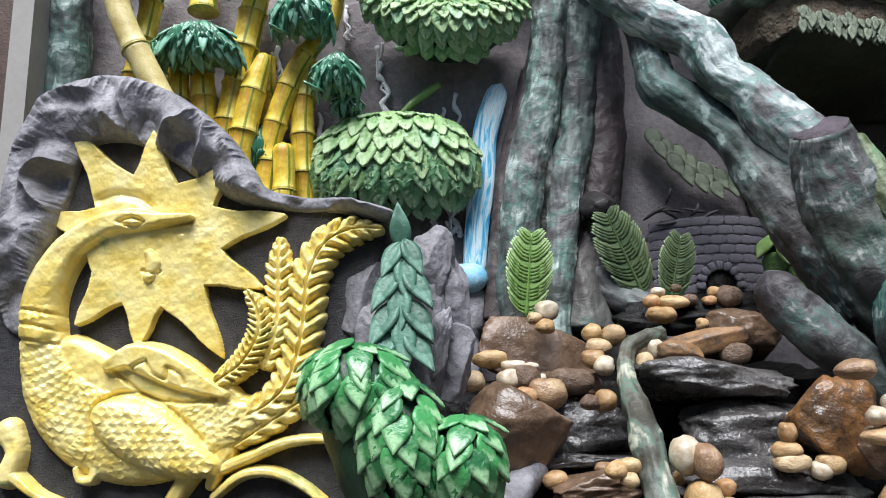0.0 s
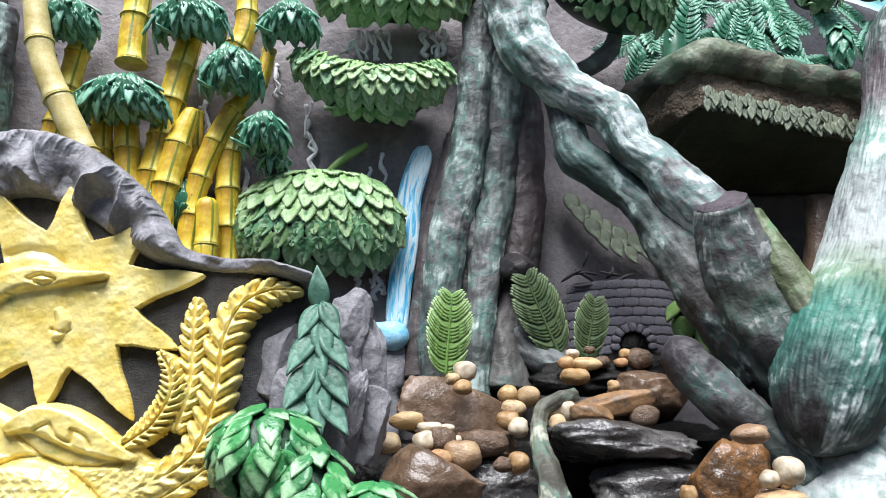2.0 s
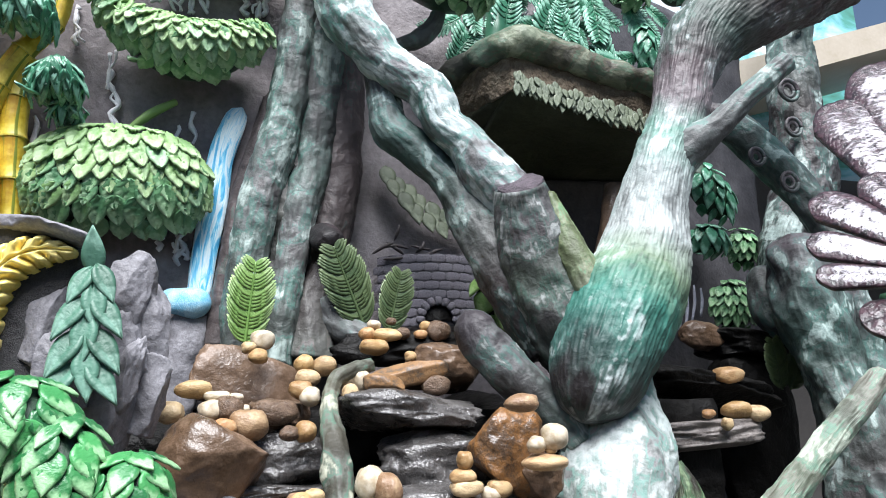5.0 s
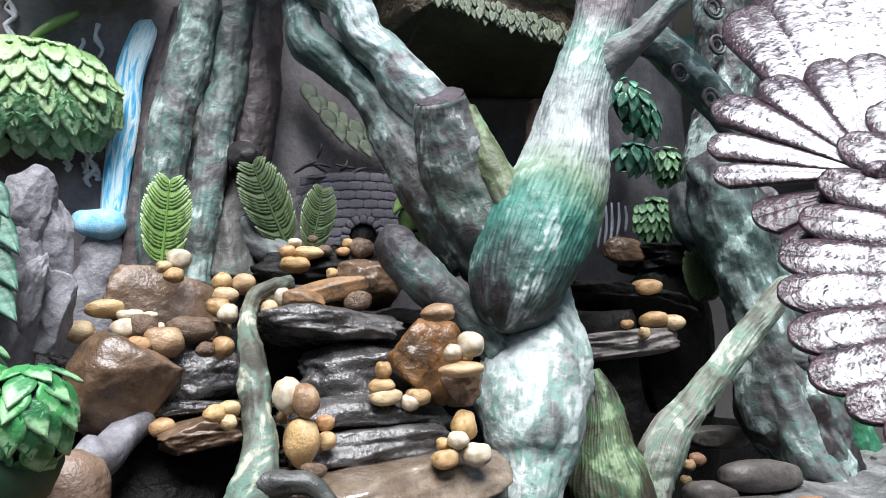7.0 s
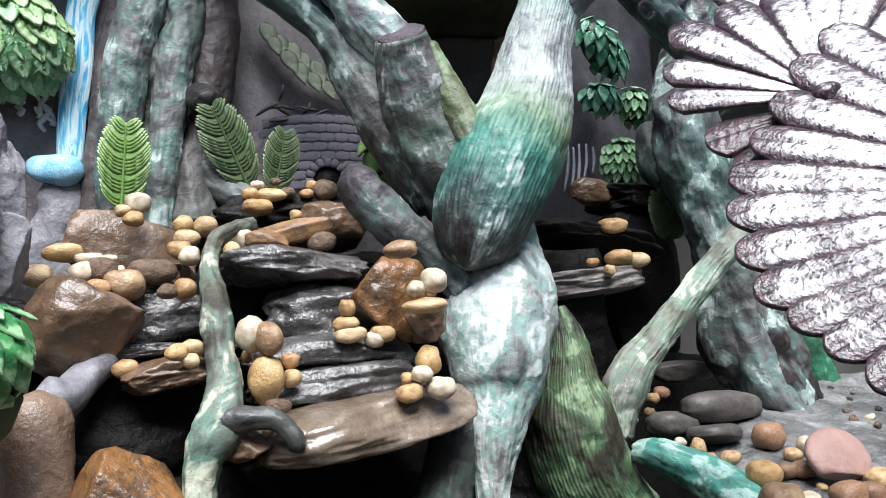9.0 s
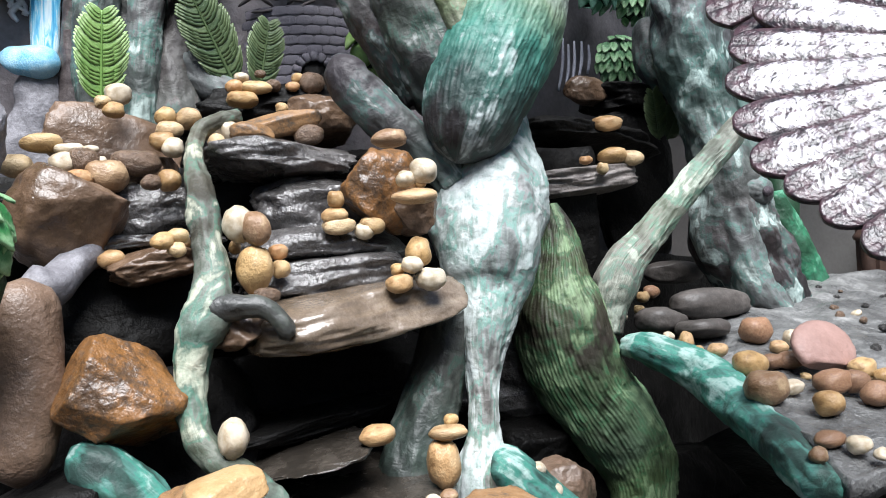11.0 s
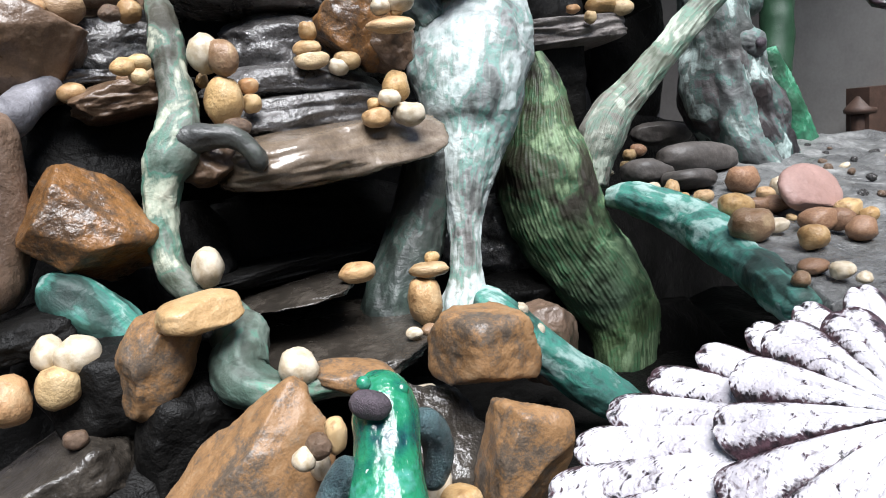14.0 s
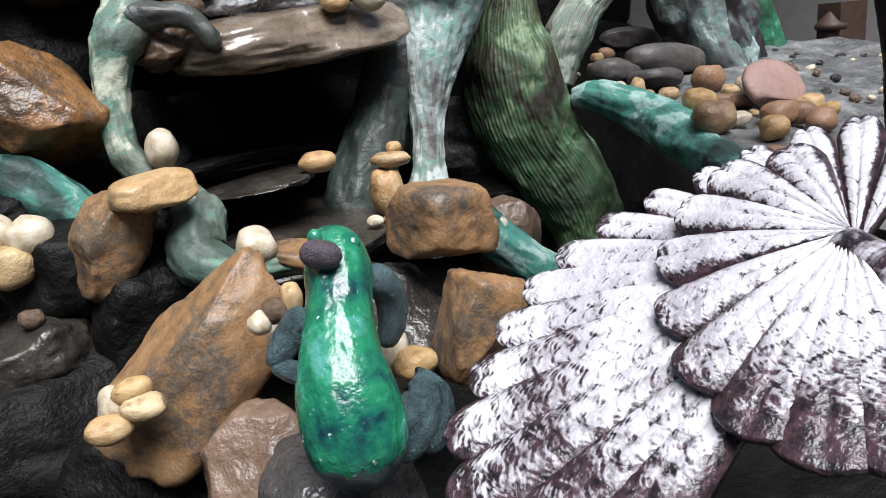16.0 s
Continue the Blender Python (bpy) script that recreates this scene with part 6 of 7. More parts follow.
gold = np.maximum(gold, feathered([(-0.410, 1.443, 0.0157), (-0.360, 1.474, 0.0270), (-0.310, 1.506, 0.0271), (-0.270, 1.532, 0.0114)], 0.036, 0.040))
gold = np.where(gold > 0.002, gold + hand, 0)
raised("gold_relief", gold, 1.562, M_GOLD, None, label="gold-painted cast relief of a bird curling round a sun", category="relief sculpture")

# folded grey rock border
q, way, off, rad = ribbon([(-0.875, 1.710, 0.0350), (-0.889, 1.805, 0.0520), (-0.874, 1.902, 0.0695), (-0.863, 2.002, 0.0777), (-0.836, 2.097, 0.0811), (-0.779, 2.154, 0.0792), (-0.706, 2.165, 0.0744), (-0.631, 2.150, 0.0693), (-0.555, 2.106, 0.0640), (-0.485, 2.049, 0.0562), (-0.428, 1.992, 0.0413), (-0.385, 1.957, 0.0242), (-0.306, 1.938, 0.0157), (-0.210, 1.931, 0.0145), (-0.102, 1.899, 0.0144)])
crease = np.stack([(way * 11 + off * 6).ravel(), (off * 9 - way * 2).ravel(), np.full(RX.size, 3.1)], 1)
facet = (1 - 1.9 * np.abs(fbm(crease, 1.0, 2, 411))).reshape(RX.shape)
rim_h = np.where(q < 1, dome(q, 0.055, 0.2) * (0.40 + 0.85 * np.clip(facet, -0.3, 1.2)) + 0.006, 0)
raised("border", np.where(rim_h > 0, np.maximum(rim_h, 0.004) + 1.5 * hand, 0), 1.560, M_GREY, panel)

# creeper beside the panel
creeper = thing("creeper", (-0.091, 1.500, 1.638), "dark teal creeper of overlapping leaves on grey rock", "creeper")
rnd = random.Random(8)
CREEP = leaf_form("leaf", M_CREEP, 0.46, 0.25, 0.14, 0.004, rows=10)
limb_part("stalk", [(-0.076, 1.540, 1.880, 0.0096), (-0.082, 1.530, 1.757, 0.0141), (-0.086, 1.520, 1.617, 0.0183)], M_LEAF_TEAL, creeper, sides=10, seed=2)
for px, L, lean in (((-0.076, 1.520, 1.826), 0.0940, -4), ((-0.072, 1.510, 1.842), 0.0869, 150), ((-0.079, 1.510, 1.836), 0.0846, 212), ((-0.075, 1.500, 1.799), 0.0963, 170), ((-0.071, 1.500, 1.777), 0.0997, 140), ((-0.084, 1.500, 1.775), 0.0997, 218),
                    ((-0.078, 1.490, 1.739), 0.1020, 185), ((-0.071, 1.490, 1.713), 0.1043, 142), ((-0.087, 1.490, 1.710), 0.1066, 216), ((-0.078, 1.480, 1.675), 0.1020, 172), ((-0.070, 1.480, 1.649), 0.0974, 140), ((-0.090, 1.480, 1.647), 0.1043, 222)):
    piece("leaf", CREEP, leaf_pose(px, (math.sin(radians(lean)), -0.42, math.cos(radians(lean))), (0.35 * math.sin(radians(lean)), -1, 0.5), L), creeper)

# left-hand background trunk
limb_part("painted_tree", [(-1.205, 2.250, 2.981, 0.0756), (-1.192, 2.250, 2.733, 0.0704), (-1.178, 2.250, 2.457, 0.0687), (-1.175, 2.250, 2.231, 0.0709)], M_BARK, None, "teal painted cement trunk at the wall corner", "tree", sides=28, seed=120)

# white jagged paint strokes on the wall
wall = bpy.data.objects["wall_back"]
def stroke(a, b, seed, r=0.0085):
    rnd = random.Random(seed)
    a, b = Vector(a[:3]), Vector(b[:3])
    n = max(4, int((b - a).length / 0.022))
    pts = []
    for k in range(n + 1):
        p = a.lerp(b, k / n)
        pts.append((p.x + rnd.uniform(-0.015, 0.015), p.y, p.z + rnd.uniform(-0.005, 0.005), r * rnd.uniform(0.6, 1.3)))
    v, f, u, g = limb(pts, sides=6, step=0.02, ridges=0, lumps=0.05)
    solid("paint_stroke", v, f, M_WHITE, wall)


for k, (a, b) in enumerate((((0.002, 2.355, 3.009), (-0.007, 2.355, 2.895)), ((0.032, 2.355, 3.011), (0.053, 2.355, 2.887)), ((0.062, 2.355, 3.012), (0.093, 2.355, 2.900)), ((-0.008, 2.355, 2.963), (-0.067, 2.355, 2.926)), ((0.236, 2.355, 3.010), (0.225, 2.355, 2.906)),
                            ((0.257, 2.355, 3.011), (0.266, 2.355, 2.908)), ((0.302, 2.355, 3.013), (0.292, 2.355, 2.914)), ((-0.528, 2.355, 2.720), (-0.531, 2.355, 2.574)), ((-0.545, 2.355, 2.698), (-0.520, 2.355, 2.595)), ((-0.294, 2.355, 2.871), (-0.290, 2.355, 2.729)),
                            ((-0.188, 2.355, 2.712), (-0.160, 2.355, 2.462)), ((-0.393, 2.355, 2.476), (-0.395, 2.355, 2.202)), ((0.076, 2.355, 2.530), (0.086, 2.355, 2.427)), ((0.038, 2.355, 2.487), (0.023, 2.355, 2.426)), ((0.060, 2.355, 2.149), (0.047, 2.355, 2.016)),
                            ((0.042, 2.355, 2.130), (0.080, 2.355, 2.035)), ((-0.013, 2.355, 2.110), (-0.016, 2.355, 2.072)), ((1.259, 2.355, 3.124), (1.229, 2.355, 2.953)), ((1.281, 2.355, 3.113), (1.284, 2.355, 2.943)), ((1.102, 2.355, 3.018), (1.080, 2.355, 2.899)))):
    stroke(a, b, 200 + k)
for k, (a, b) in enumerate((((0.562, 2.300, 2.605), (0.505, 2.280, 2.269)), ((0.567, 2.300, 2.479), (0.566, 2.290, 2.293)))):
    stroke(a, b, 300 + k, 0.007)
for k, (a, b) in enumerate((((-0.075, 2.352, 2.918), (-0.012, 2.352, 2.979)), ((-0.012, 2.352, 2.979), (0.006, 2.352, 2.895)), ((0.011, 2.352, 3.003), (0.025, 2.352, 2.914)), ((0.047, 2.352, 3.002), (0.061, 2.352, 2.889)), ((0.083, 2.352, 3.013), (0.104, 2.352, 2.919)), ((0.221, 2.352, 3.014), (0.229, 2.352, 2.946)), ((0.258, 2.352, 3.008), (0.266, 2.352, 2.921)), ((0.299, 2.352, 3.025), (0.311, 2.352, 2.943)), ((-0.177, 2.352, 2.579), (-0.158, 2.352, 2.453)), ((-0.170, 2.352, 2.726), (-0.190, 2.352, 2.588)), ((-0.546, 2.352, 2.705), (-0.518, 2.352, 2.583)), ((-0.556, 2.352, 2.653), (-0.528, 2.352, 2.566)), ((-0.395, 2.352, 2.468), (-0.376, 2.352, 2.350)), ((-0.397, 2.352, 2.310), (-0.381, 2.352, 2.215)), ((0.054, 2.352, 2.149), (0.038, 2.352, 2.054)), ((0.037, 2.352, 2.091), (0.071, 2.352, 2.036)), ((-0.301, 2.352, 2.852), (-0.280, 2.352, 2.741)), ((1.090, 2.352, 2.999), (1.096, 2.352, 2.904)), ((1.259, 2.352, 3.101), (1.260, 2.352, 2.974)), ((1.286, 2.352, 3.098), (1.288, 2.352, 2.981)))):
    stroke(a, b, 340 + k, 0.006)
limb_part("painted_twig", [(-0.130, 2.330, 2.433, 0.0094), (-0.057, 2.330, 2.506, 0.0153), (0.018, 2.340, 2.560, 0.0116)], M_LIME, None, "pale green painted twig on the wall", "twig", sides=10, seed=5)
limb_part("crossing_branch", [(0.733, 2.250, 2.803, 0.0198), (0.796, 2.220, 2.812, 0.0315), (0.854, 2.200, 2.858, 0.0315), (0.884, 2.200, 2.926, 0.0238)], M_BARK_GREY, None, "short grey cement branch crossing a dark hollow", "branch", sides=16, seed=6)

# palm fronds and leaves on the upper wall
for k, (px, L, lean) in enumerate((((1.186, 2.300, 2.873), 0.2415, -12), ((1.212, 2.300, 3.111), 0.2044, 60), ((1.237, 2.300, 3.136), 0.1672, 110), ((1.321, 2.300, 2.902), 0.2229, 5), ((1.362, 2.300, 2.881), 0.2044, 28), ((1.370, 2.300, 3.119), 0.2044, 150),
                                   ((1.451, 2.300, 2.885), 0.2415, -18), ((1.510, 2.300, 3.152), 0.2044, 150), ((1.537, 2.300, 3.178), 0.2415, 165), ((1.515, 2.300, 2.864), 0.2044, -50), ((1.716, 2.300, 3.139), 0.2229, 170), ((0.992, 2.320, 2.784), 0.2044, 6), ((0.960, 2.320, 2.783), 0.1858, 20),
                                   ((1.689, 2.300, 2.825), 0.1858, -60), ((1.624, 2.300, 2.846), 0.2044, -30), ((1.588, 2.300, 3.058), 0.1858, -80))):
    frond(px, L, M_LEAF_TEAL, lean, "teal-green painted palm frond on the wall", 0.55, (35, -35, 20)[k % 3], 11, "palm_frond", "palm frond", "palm fronds")
rnd = random.Random(77)
for k in range(22):
    lo, hi = Vector((0.964, 2.300, 2.909)), Vector((2.040, 2.300, 3.233))
    frond((lo.x + (hi.x - lo.x) * (k + rnd.random()) / 22, 2.30 + rnd.uniform(0, 0.04), lo.z + (hi.z - lo.z) * rnd.random()), rnd.uniform(0.13, 0.20), M_LEAF_TEAL, rnd.choice((-1, 1)) * rnd.uniform(110, 175), "teal-green painted palm frond on the wall", 0.5, rnd.uniform(-30, 30), 11, "palm_frond", "palm frond", "palm fronds")
limb_part("palm_tree", [(1.194, 2.330, 3.253, 0.0478), (1.163, 2.330, 3.054, 0.0469), (1.130, 2.330, 2.841, 0.0500)], M_LEAF_TEAL, None, "pale teal painted palm trunk on the wall", "palm tree", sides=16, seed=130)
leaf_clump("hanging_leaves", (1.762, 2.280, 2.935), (0.0921, 0.1, 0.2026), LEAF_TEAL, M_BODY, "small hanging bunch of teal leaves", rows=5, length=0.0737, seed=14)
leaf_clump("leaf_tip", (1.707, 2.280, 3.162), (0.1842, 0.14, 0.1105), LEAF, M_BODY, "green leaf bunch at the top of the wall", rows=4, length=0.0663, seed=15)
leaf_clump("leaf_tip", (1.948, 2.280, 3.201), (0.1658, 0.14, 0.0921), LEAF_TEAL, M_BODY, "teal leaf bunch at the top of the wall", rows=4, length=0.0663, seed=16)

# ---- recess on the right ----
knotty = thing("knotty_trunk", (1.9, 2.4, 1.6), "grey-teal cement trunk with ringed knots", "trunk")
limb_part("trunk", [(2.801, 2.500, 3.681, 0.1105), (2.743, 2.500, 3.336, 0.0969), (2.692, 2.500, 3.038, 0.1105), (2.662, 2.480, 2.748, 0.1178), (2.631, 2.450, 2.494, 0.1294), (2.482, 2.420, 2.224, 0.1195), (2.379, 2.400, 1.977, 0.1201)], M_BARK, knotty, sides=34, seed=140, ridges=0.05)
limb_part("branch", [(1.942, 2.300, 2.698, 0.0543), (2.094, 2.250, 2.619, 0.0675), (2.184, 2.200, 2.505, 0.0709), (2.266, 2.150, 2.373, 0.0696), (2.336, 2.100, 2.205, 0.0639), (2.379, 2.050, 2.065, 0.0624)], M_BARK, knotty, sides=26, seed=141)
limb_part("root", [(2.314, 2.150, 2.041, 0.0852), (2.295, 2.120, 1.875, 0.0997), (2.272, 2.100, 1.718, 0.0975), (2.230, 2.050, 1.558, 0.0863), (2.227, 2.020, 1.443, 0.0768)], M_BARK, knotty, sides=28, seed=142, ridges=0.1, ends=(1, 1))
limb_part("root", [(2.496, 2.200, 2.034, 0.0573), (2.523, 2.180, 1.854, 0.0607), (2.524, 2.150, 1.680, 0.0593), (2.493, 2.100, 1.473, 0.0612)], M_BARK, knotty, sides=28, seed=143, ends=(1, 1))
limb_part("root", [(2.199, 2.300, 2.069, 0.0576), (2.193, 2.280, 1.888, 0.0607), (2.256, 2.220, 1.794, 0.0553), (2.300, 2.150, 1.682, 0.0579)], M_BARK_GREY, knotty, sides=28, seed=144, ends=(1, 1))
for px, r in (((2.527, 2.360, 2.872), 0.0482), ((2.524, 2.360, 2.701), 0.0402), ((2.657, 2.380, 3.242), 0.0402), ((2.095, 2.120, 2.447), 0.0332), ((2.184, 2.070, 2.338), 0.0369), ((2.175, 2.020, 1.853), 0.0459)):
    for q in (1.0, 0.62):
        ring = [(px[0] + r * q * math.cos(a), px[1] + 0.02 * (1 - q), px[2] + r * q * math.sin(a), r * 0.2) for a in np.linspace(0, 2 * math.pi, 12)]
        limb_part("knot", ring, M_BARK, knotty, sides=10, step=0.01, seed=int(r * 1000), lumps=0.1)
leaf_clump("teal_leaves", (2.160, 2.500, 2.430), (0.24, 0.12, 0.25), LEAF_TEAL, M_BODY, "bright teal leaf cluster in the recess", rows=5, length=0.0753, tilt=-0.5, seed=17)
leaf_clump("teal_leaves", (2.118, 2.500, 2.217), (0.20, 0.12, 0.14), LEAF_TEAL, M_BODY, "bright teal leaf cluster in the recess", rows=4, length=0.0753, seed=18)
leaf_clump("olive_bush", (2.225, 2.520, 1.945), (0.25, 0.12, 0.22), LEAF, M_BODY, "small olive green leaf bush", rows=6, length=0.0543, seed=19)
leaf_clump("olive_bush", (2.330, 2.550, 2.201), (0.17, 0.12, 0.18), LEAF, M_BODY, "small olive green leaf bush", rows=5, length=0.0502, seed=21)
recess = bpy.data.objects["wall_recess"]
for k, (a, b) in enumerate((((1.959, 2.520, 2.038), (1.907, 2.500, 1.827)), ((1.983, 2.520, 2.015), (1.938, 2.500, 1.827)), ((2.012, 2.520, 2.027), (1.965, 2.500, 1.827)), ((2.054, 2.530, 2.030), (2.019, 2.520, 1.875)), ((2.093, 2.540, 2.020), (2.078, 2.540, 1.902)))):
    limb_part("water_stroke", [(*a, 0.004), (*((Vector(a) + Vector(b)) / 2 + Vector((0.008, 0, 0))), 0.007), (*b, 0.005)], M_STROKE, recess, sides=8, seed=k, lumps=0.05)
frond((2.139, 2.200, 1.586), 0.1846, M_FROND, -10, "dark fern frond in the hollow")
frond((2.176, 2.200, 1.585), 0.2031, M_FROND, 25, "dark fern frond in the hollow")
boulder((1.952, 2.350, 1.798), 0.1968, 0.1181, M_BROWN, "dark brown stone on the back ledge", 0.1, (0, 8, 0), 150)
rock("post", (1.641, 2.050, 1.308), (0.0448, 0.03, 0.3793), M_BROWN, "narrow brown prop post under the shelf", "post", box=6, cuts=2, rough=0.03, seed=151)
for px, w, h in (((1.735, 1.950, 1.521), 0.0998, 0.0570), ((1.803, 1.940, 1.507), 0.0791, 0.0575), ((1.663, 1.910, 1.480), 0.0417, 0.0417), ((1.635, 1.960, 1.512), 0.0528, 0.0317), ((1.773, 2.020, 1.634), 0.1135, 0.0623)):
    pebble(px, w, h)

# wooden lantern on the shaded wall
lantern = thing("wall_lantern", (4.571, 3.200, 0.634), "dark red-brown carved wooden lantern hung on the shaded wall", "lantern")
lx = (4.577, 3.200, 0.885)[0]
v, f = block((lx - 0.02, 3.12, (4.571, 3.200, 0.652)[2]), (4.82, 3.28, (4.583, 3.200, 1.139)[2]))
solid("back_board", v, f, M_WOOD, lantern, None, False)
limb_part("lamp_box", [(4.579, 3.200, 0.973, 0.0573), (4.577, 3.200, 0.902, 0.0552), (4.575, 3.200, 0.820, 0.0552), (4.574, 3.200, 0.756, 0.0509)], M_WOOD, lantern, sides=8, step=0.02, ridges=0, lumps=0)
limb_part("cap", [(4.583, 3.200, 1.139, 0.0110), (4.582, 3.200, 1.097, 0.0219), (4.581, 3.200, 1.041, 0.0660), (4.580, 3.200, 1.005, 0.0969), (4.579, 3.200, 0.980, 0.0881)], M_WOOD, lantern, sides=8, step=0.02, ridges=0, lumps=0)
limb_part("base", [(4.574, 3.200, 0.752, 0.0753), (4.573, 3.200, 0.713, 0.0731), (4.572, 3.200, 0.670, 0.0355), (4.571, 3.200, 0.634, 0.0133)], M_WOOD, lantern, sides=8, step=0.02, ridges=0, lumps=0)

# ---- pebbles on the ledges ----
for px, w, h in (((0.244, 1.940, 1.721), 0.0426, 0.0341), ((0.268, 1.910, 1.695), 0.0538, 0.0403), ((0.568, 1.990, 1.763), 0.0489, 0.0419), ((0.627, 1.990, 1.759), 0.0873, 0.0419),
                 ((0.578, 1.950, 1.723), 0.0925, 0.0480), ((0.743, 2.010, 1.788), 0.0370, 0.0353), ((0.722, 1.990, 1.762), 0.0437, 0.0297), ((0.672, 1.920, 1.692), 0.0355, 0.0338),
                 ((0.752, 1.920, 1.684), 0.0405, 0.0439), ((0.382, 1.890, 1.674), 0.0533, 0.0533), ((0.385, 1.840, 1.633), 0.0649, 0.0503), ((0.362, 1.800, 1.605), 0.0636, 0.0493),
                 ((0.481, 1.790, 1.593), 0.0443, 0.0554), ((0.587, 1.840, 1.624), 0.0812, 0.0454), ((0.589, 1.780, 1.583), 0.0834, 0.0409), ((0.577, 1.750, 1.548), 0.0480, 0.0651),
                 ((0.117, 1.790, 1.610), 0.0886, 0.0459), ((0.069, 1.740, 1.557), 0.0693, 0.0555), ((0.237, 1.720, 1.527), 0.0960, 0.0747), ((0.182, 1.690, 1.518), 0.0585, 0.0540),
                 ((0.150, 1.690, 1.516), 0.0750, 0.0420), ((0.361, 1.690, 1.506), 0.0525, 0.0525), ((0.323, 1.460, 1.376), 0.0472, 0.0341), ((0.351, 1.470, 1.384), 0.0475, 0.0330),
                 ((0.348, 1.460, 1.358), 0.0367, 0.0328), ((0.688, 1.540, 1.434), 0.0399, 0.0440), ((0.682, 1.540, 1.399), 0.0633, 0.0399), ((0.689, 1.540, 1.375), 0.0812, 0.0440),
                 ((0.766, 1.540, 1.369), 0.0619, 0.0440), ((0.790, 1.440, 1.549), 0.0789, 0.0414), ((0.837, 1.440, 1.426), 0.1061, 0.0375), ((0.504, 1.490, 1.383), 0.0574, 0.0801),
                 ((0.849, 1.440, 1.451), 0.0272, 0.0194), ((0.433, 1.890, 1.669), 0.0666, 0.0582)):
    pebble(px, w, h)
for px, w, h in (((0.281, 1.970, 1.745), 0.0692, 0.0657), ((0.590, 2.010, 1.790), 0.0441, 0.0300), ((0.384, 1.780, 1.585), 0.0519, 0.0488), ((0.477, 1.840, 1.631), 0.0633, 0.0584),
                 ((0.519, 1.840, 1.626), 0.0519, 0.0633), ((0.168, 1.770, 1.592), 0.0673, 0.0282), ((0.208, 1.770, 1.589), 0.0407, 0.0235), ((0.155, 1.750, 1.561), 0.0651, 0.0542),
                 ((0.858, 1.440, 1.477), 0.0634, 0.0608), ((0.816, 1.440, 1.462), 0.0427, 0.0375), ((0.471, 1.510, 1.398), 0.0608, 0.0811), ((0.748, 1.540, 1.357), 0.0454, 0.0427),
                 ((0.226, 1.750, 1.562), 0.0325, 0.0232)):
    pebble(px, w, h, M_PEB_PALE, label="smooth pale cream river pebble resting on wet stone")
for px, w, h in (((0.778, 2.000, 1.773), 0.0737, 0.0684), ((0.713, 1.830, 1.610), 0.0856, 0.0630), ((0.194, 1.750, 1.561), 0.0713, 0.0651), ((0.324, 1.680, 1.502), 0.0462, 0.0358),
                 ((0.669, 1.990, 1.765), 0.0489, 0.0367), ((0.645, 2.020, 1.802), 0.0319, 0.0248), ((0.298, 1.750, 1.554), 0.1193, 0.0651)):
    pebble(px, w, h, M_BROWN, label="smooth dark brown river stone on the ledge")
rock("long_stone", (0.648, 1.840, 1.641), (0.2096, 0.09, 0.0621), M_TAN, "long orange-tan stone lying across the ledge", "flat stone", (0, -10, 0), box=3, cuts=6, rough=0.06, seed=160)
rock("long_stone", (0.565, 1.780, 1.610), (0.1053, 0.08, 0.0541), M_TAN, "orange-tan stone on the ledge", "flat stone", (0, 10, 0), box=3, cuts=6, rough=0.06, seed=161)
for px, w, h in (((0.494, 1.500, 1.305), 62, 84), ((0.553, 1.540, 1.332), 34, 30), ((0.551, 1.520, 1.296), 32, 32), ((0.468, 1.560, 1.349), 20, 24), ((0.231, 1.620, 1.347), 44, 34), ((0.336, 1.620, 1.367), 36, 22), ((0.366, 1.600, 1.372), 32, 26), ((0.359, 1.580, 1.350), 30, 22),
                 ((0.775, 1.420, 1.245), 50, 36), ((0.784, 1.450, 1.272), 26, 22), ((0.840, 1.460, 1.303), 46, 52), ((0.693, 1.400, 0.944), 62, 36), ((0.835, 1.360, 0.930), 66, 28), ((0.815, 1.360, 0.869), 58, 84), ((0.843, 1.370, 0.953), 26, 22), ((0.143, 1.270, 0.878), 60, 62),
                 ((0.048, 1.280, 0.890), 40, 36), ((0.071, 1.260, 0.870), 58, 62), ((0.797, 1.300, 0.824), 30, 20)):
    pebble(px, w * 0.0013, h * 0.0013)
for px, w, h in (((0.808, 1.420, 1.280), 40, 34), ((0.847, 1.420, 1.247), 62, 44), ((0.396, 1.300, 1.022), 48, 64), ((1.055, 1.400, 0.789), 36, 40), ((1.077, 1.380, 0.741), 46, 38), ((0.134, 1.300, 0.922), 44, 52), ((0.179, 1.280, 0.916), 64, 64), ((0.489, 1.100, 0.875), 52, 54),
                 ((0.665, 1.040, 0.804), 54, 28), ((0.753, 1.280, 0.831), 30, 20)):
    pebble(px, w * 0.0012, h * 0.0012, M_PEB_PALE, label="smooth pale cream river pebble by the roots")
pebble((0.500, 1.420, 1.254), 0.0566, 0.0369, M_BROWN, 10, "small dark brown river stone on the ledge")
rock("flat_stone", (0.573, 1.100, 0.839), (0.1364, 0.10, 0.0508), M_TAN, "flat ochre stone in shallow water", "flat stone", (0, 12, 0), box=3, cuts=4, rough=0.04, seed=165)

# ---- stones on the bank ----
for px, w, h in (((2.143, 2.180, 1.086), 0.2230, 0.0807), ((1.681, 1.705, 1.015), 0.1363, 0.0798), ((1.921, 1.760, 1.028), 0.2568, 0.0957), ((1.741, 1.604, 0.993), 0.1353, 0.0580)):
    rock("flat_stone", px, (w * 1.12, 0.13, h * 1.05), M_FLAT, "flat dark grey river stone on the bank", "flat stone", (-8, 6, 0), group="flat bank stones", box=2.6, cuts=3, rough=0.03, seed=int(w * 700))
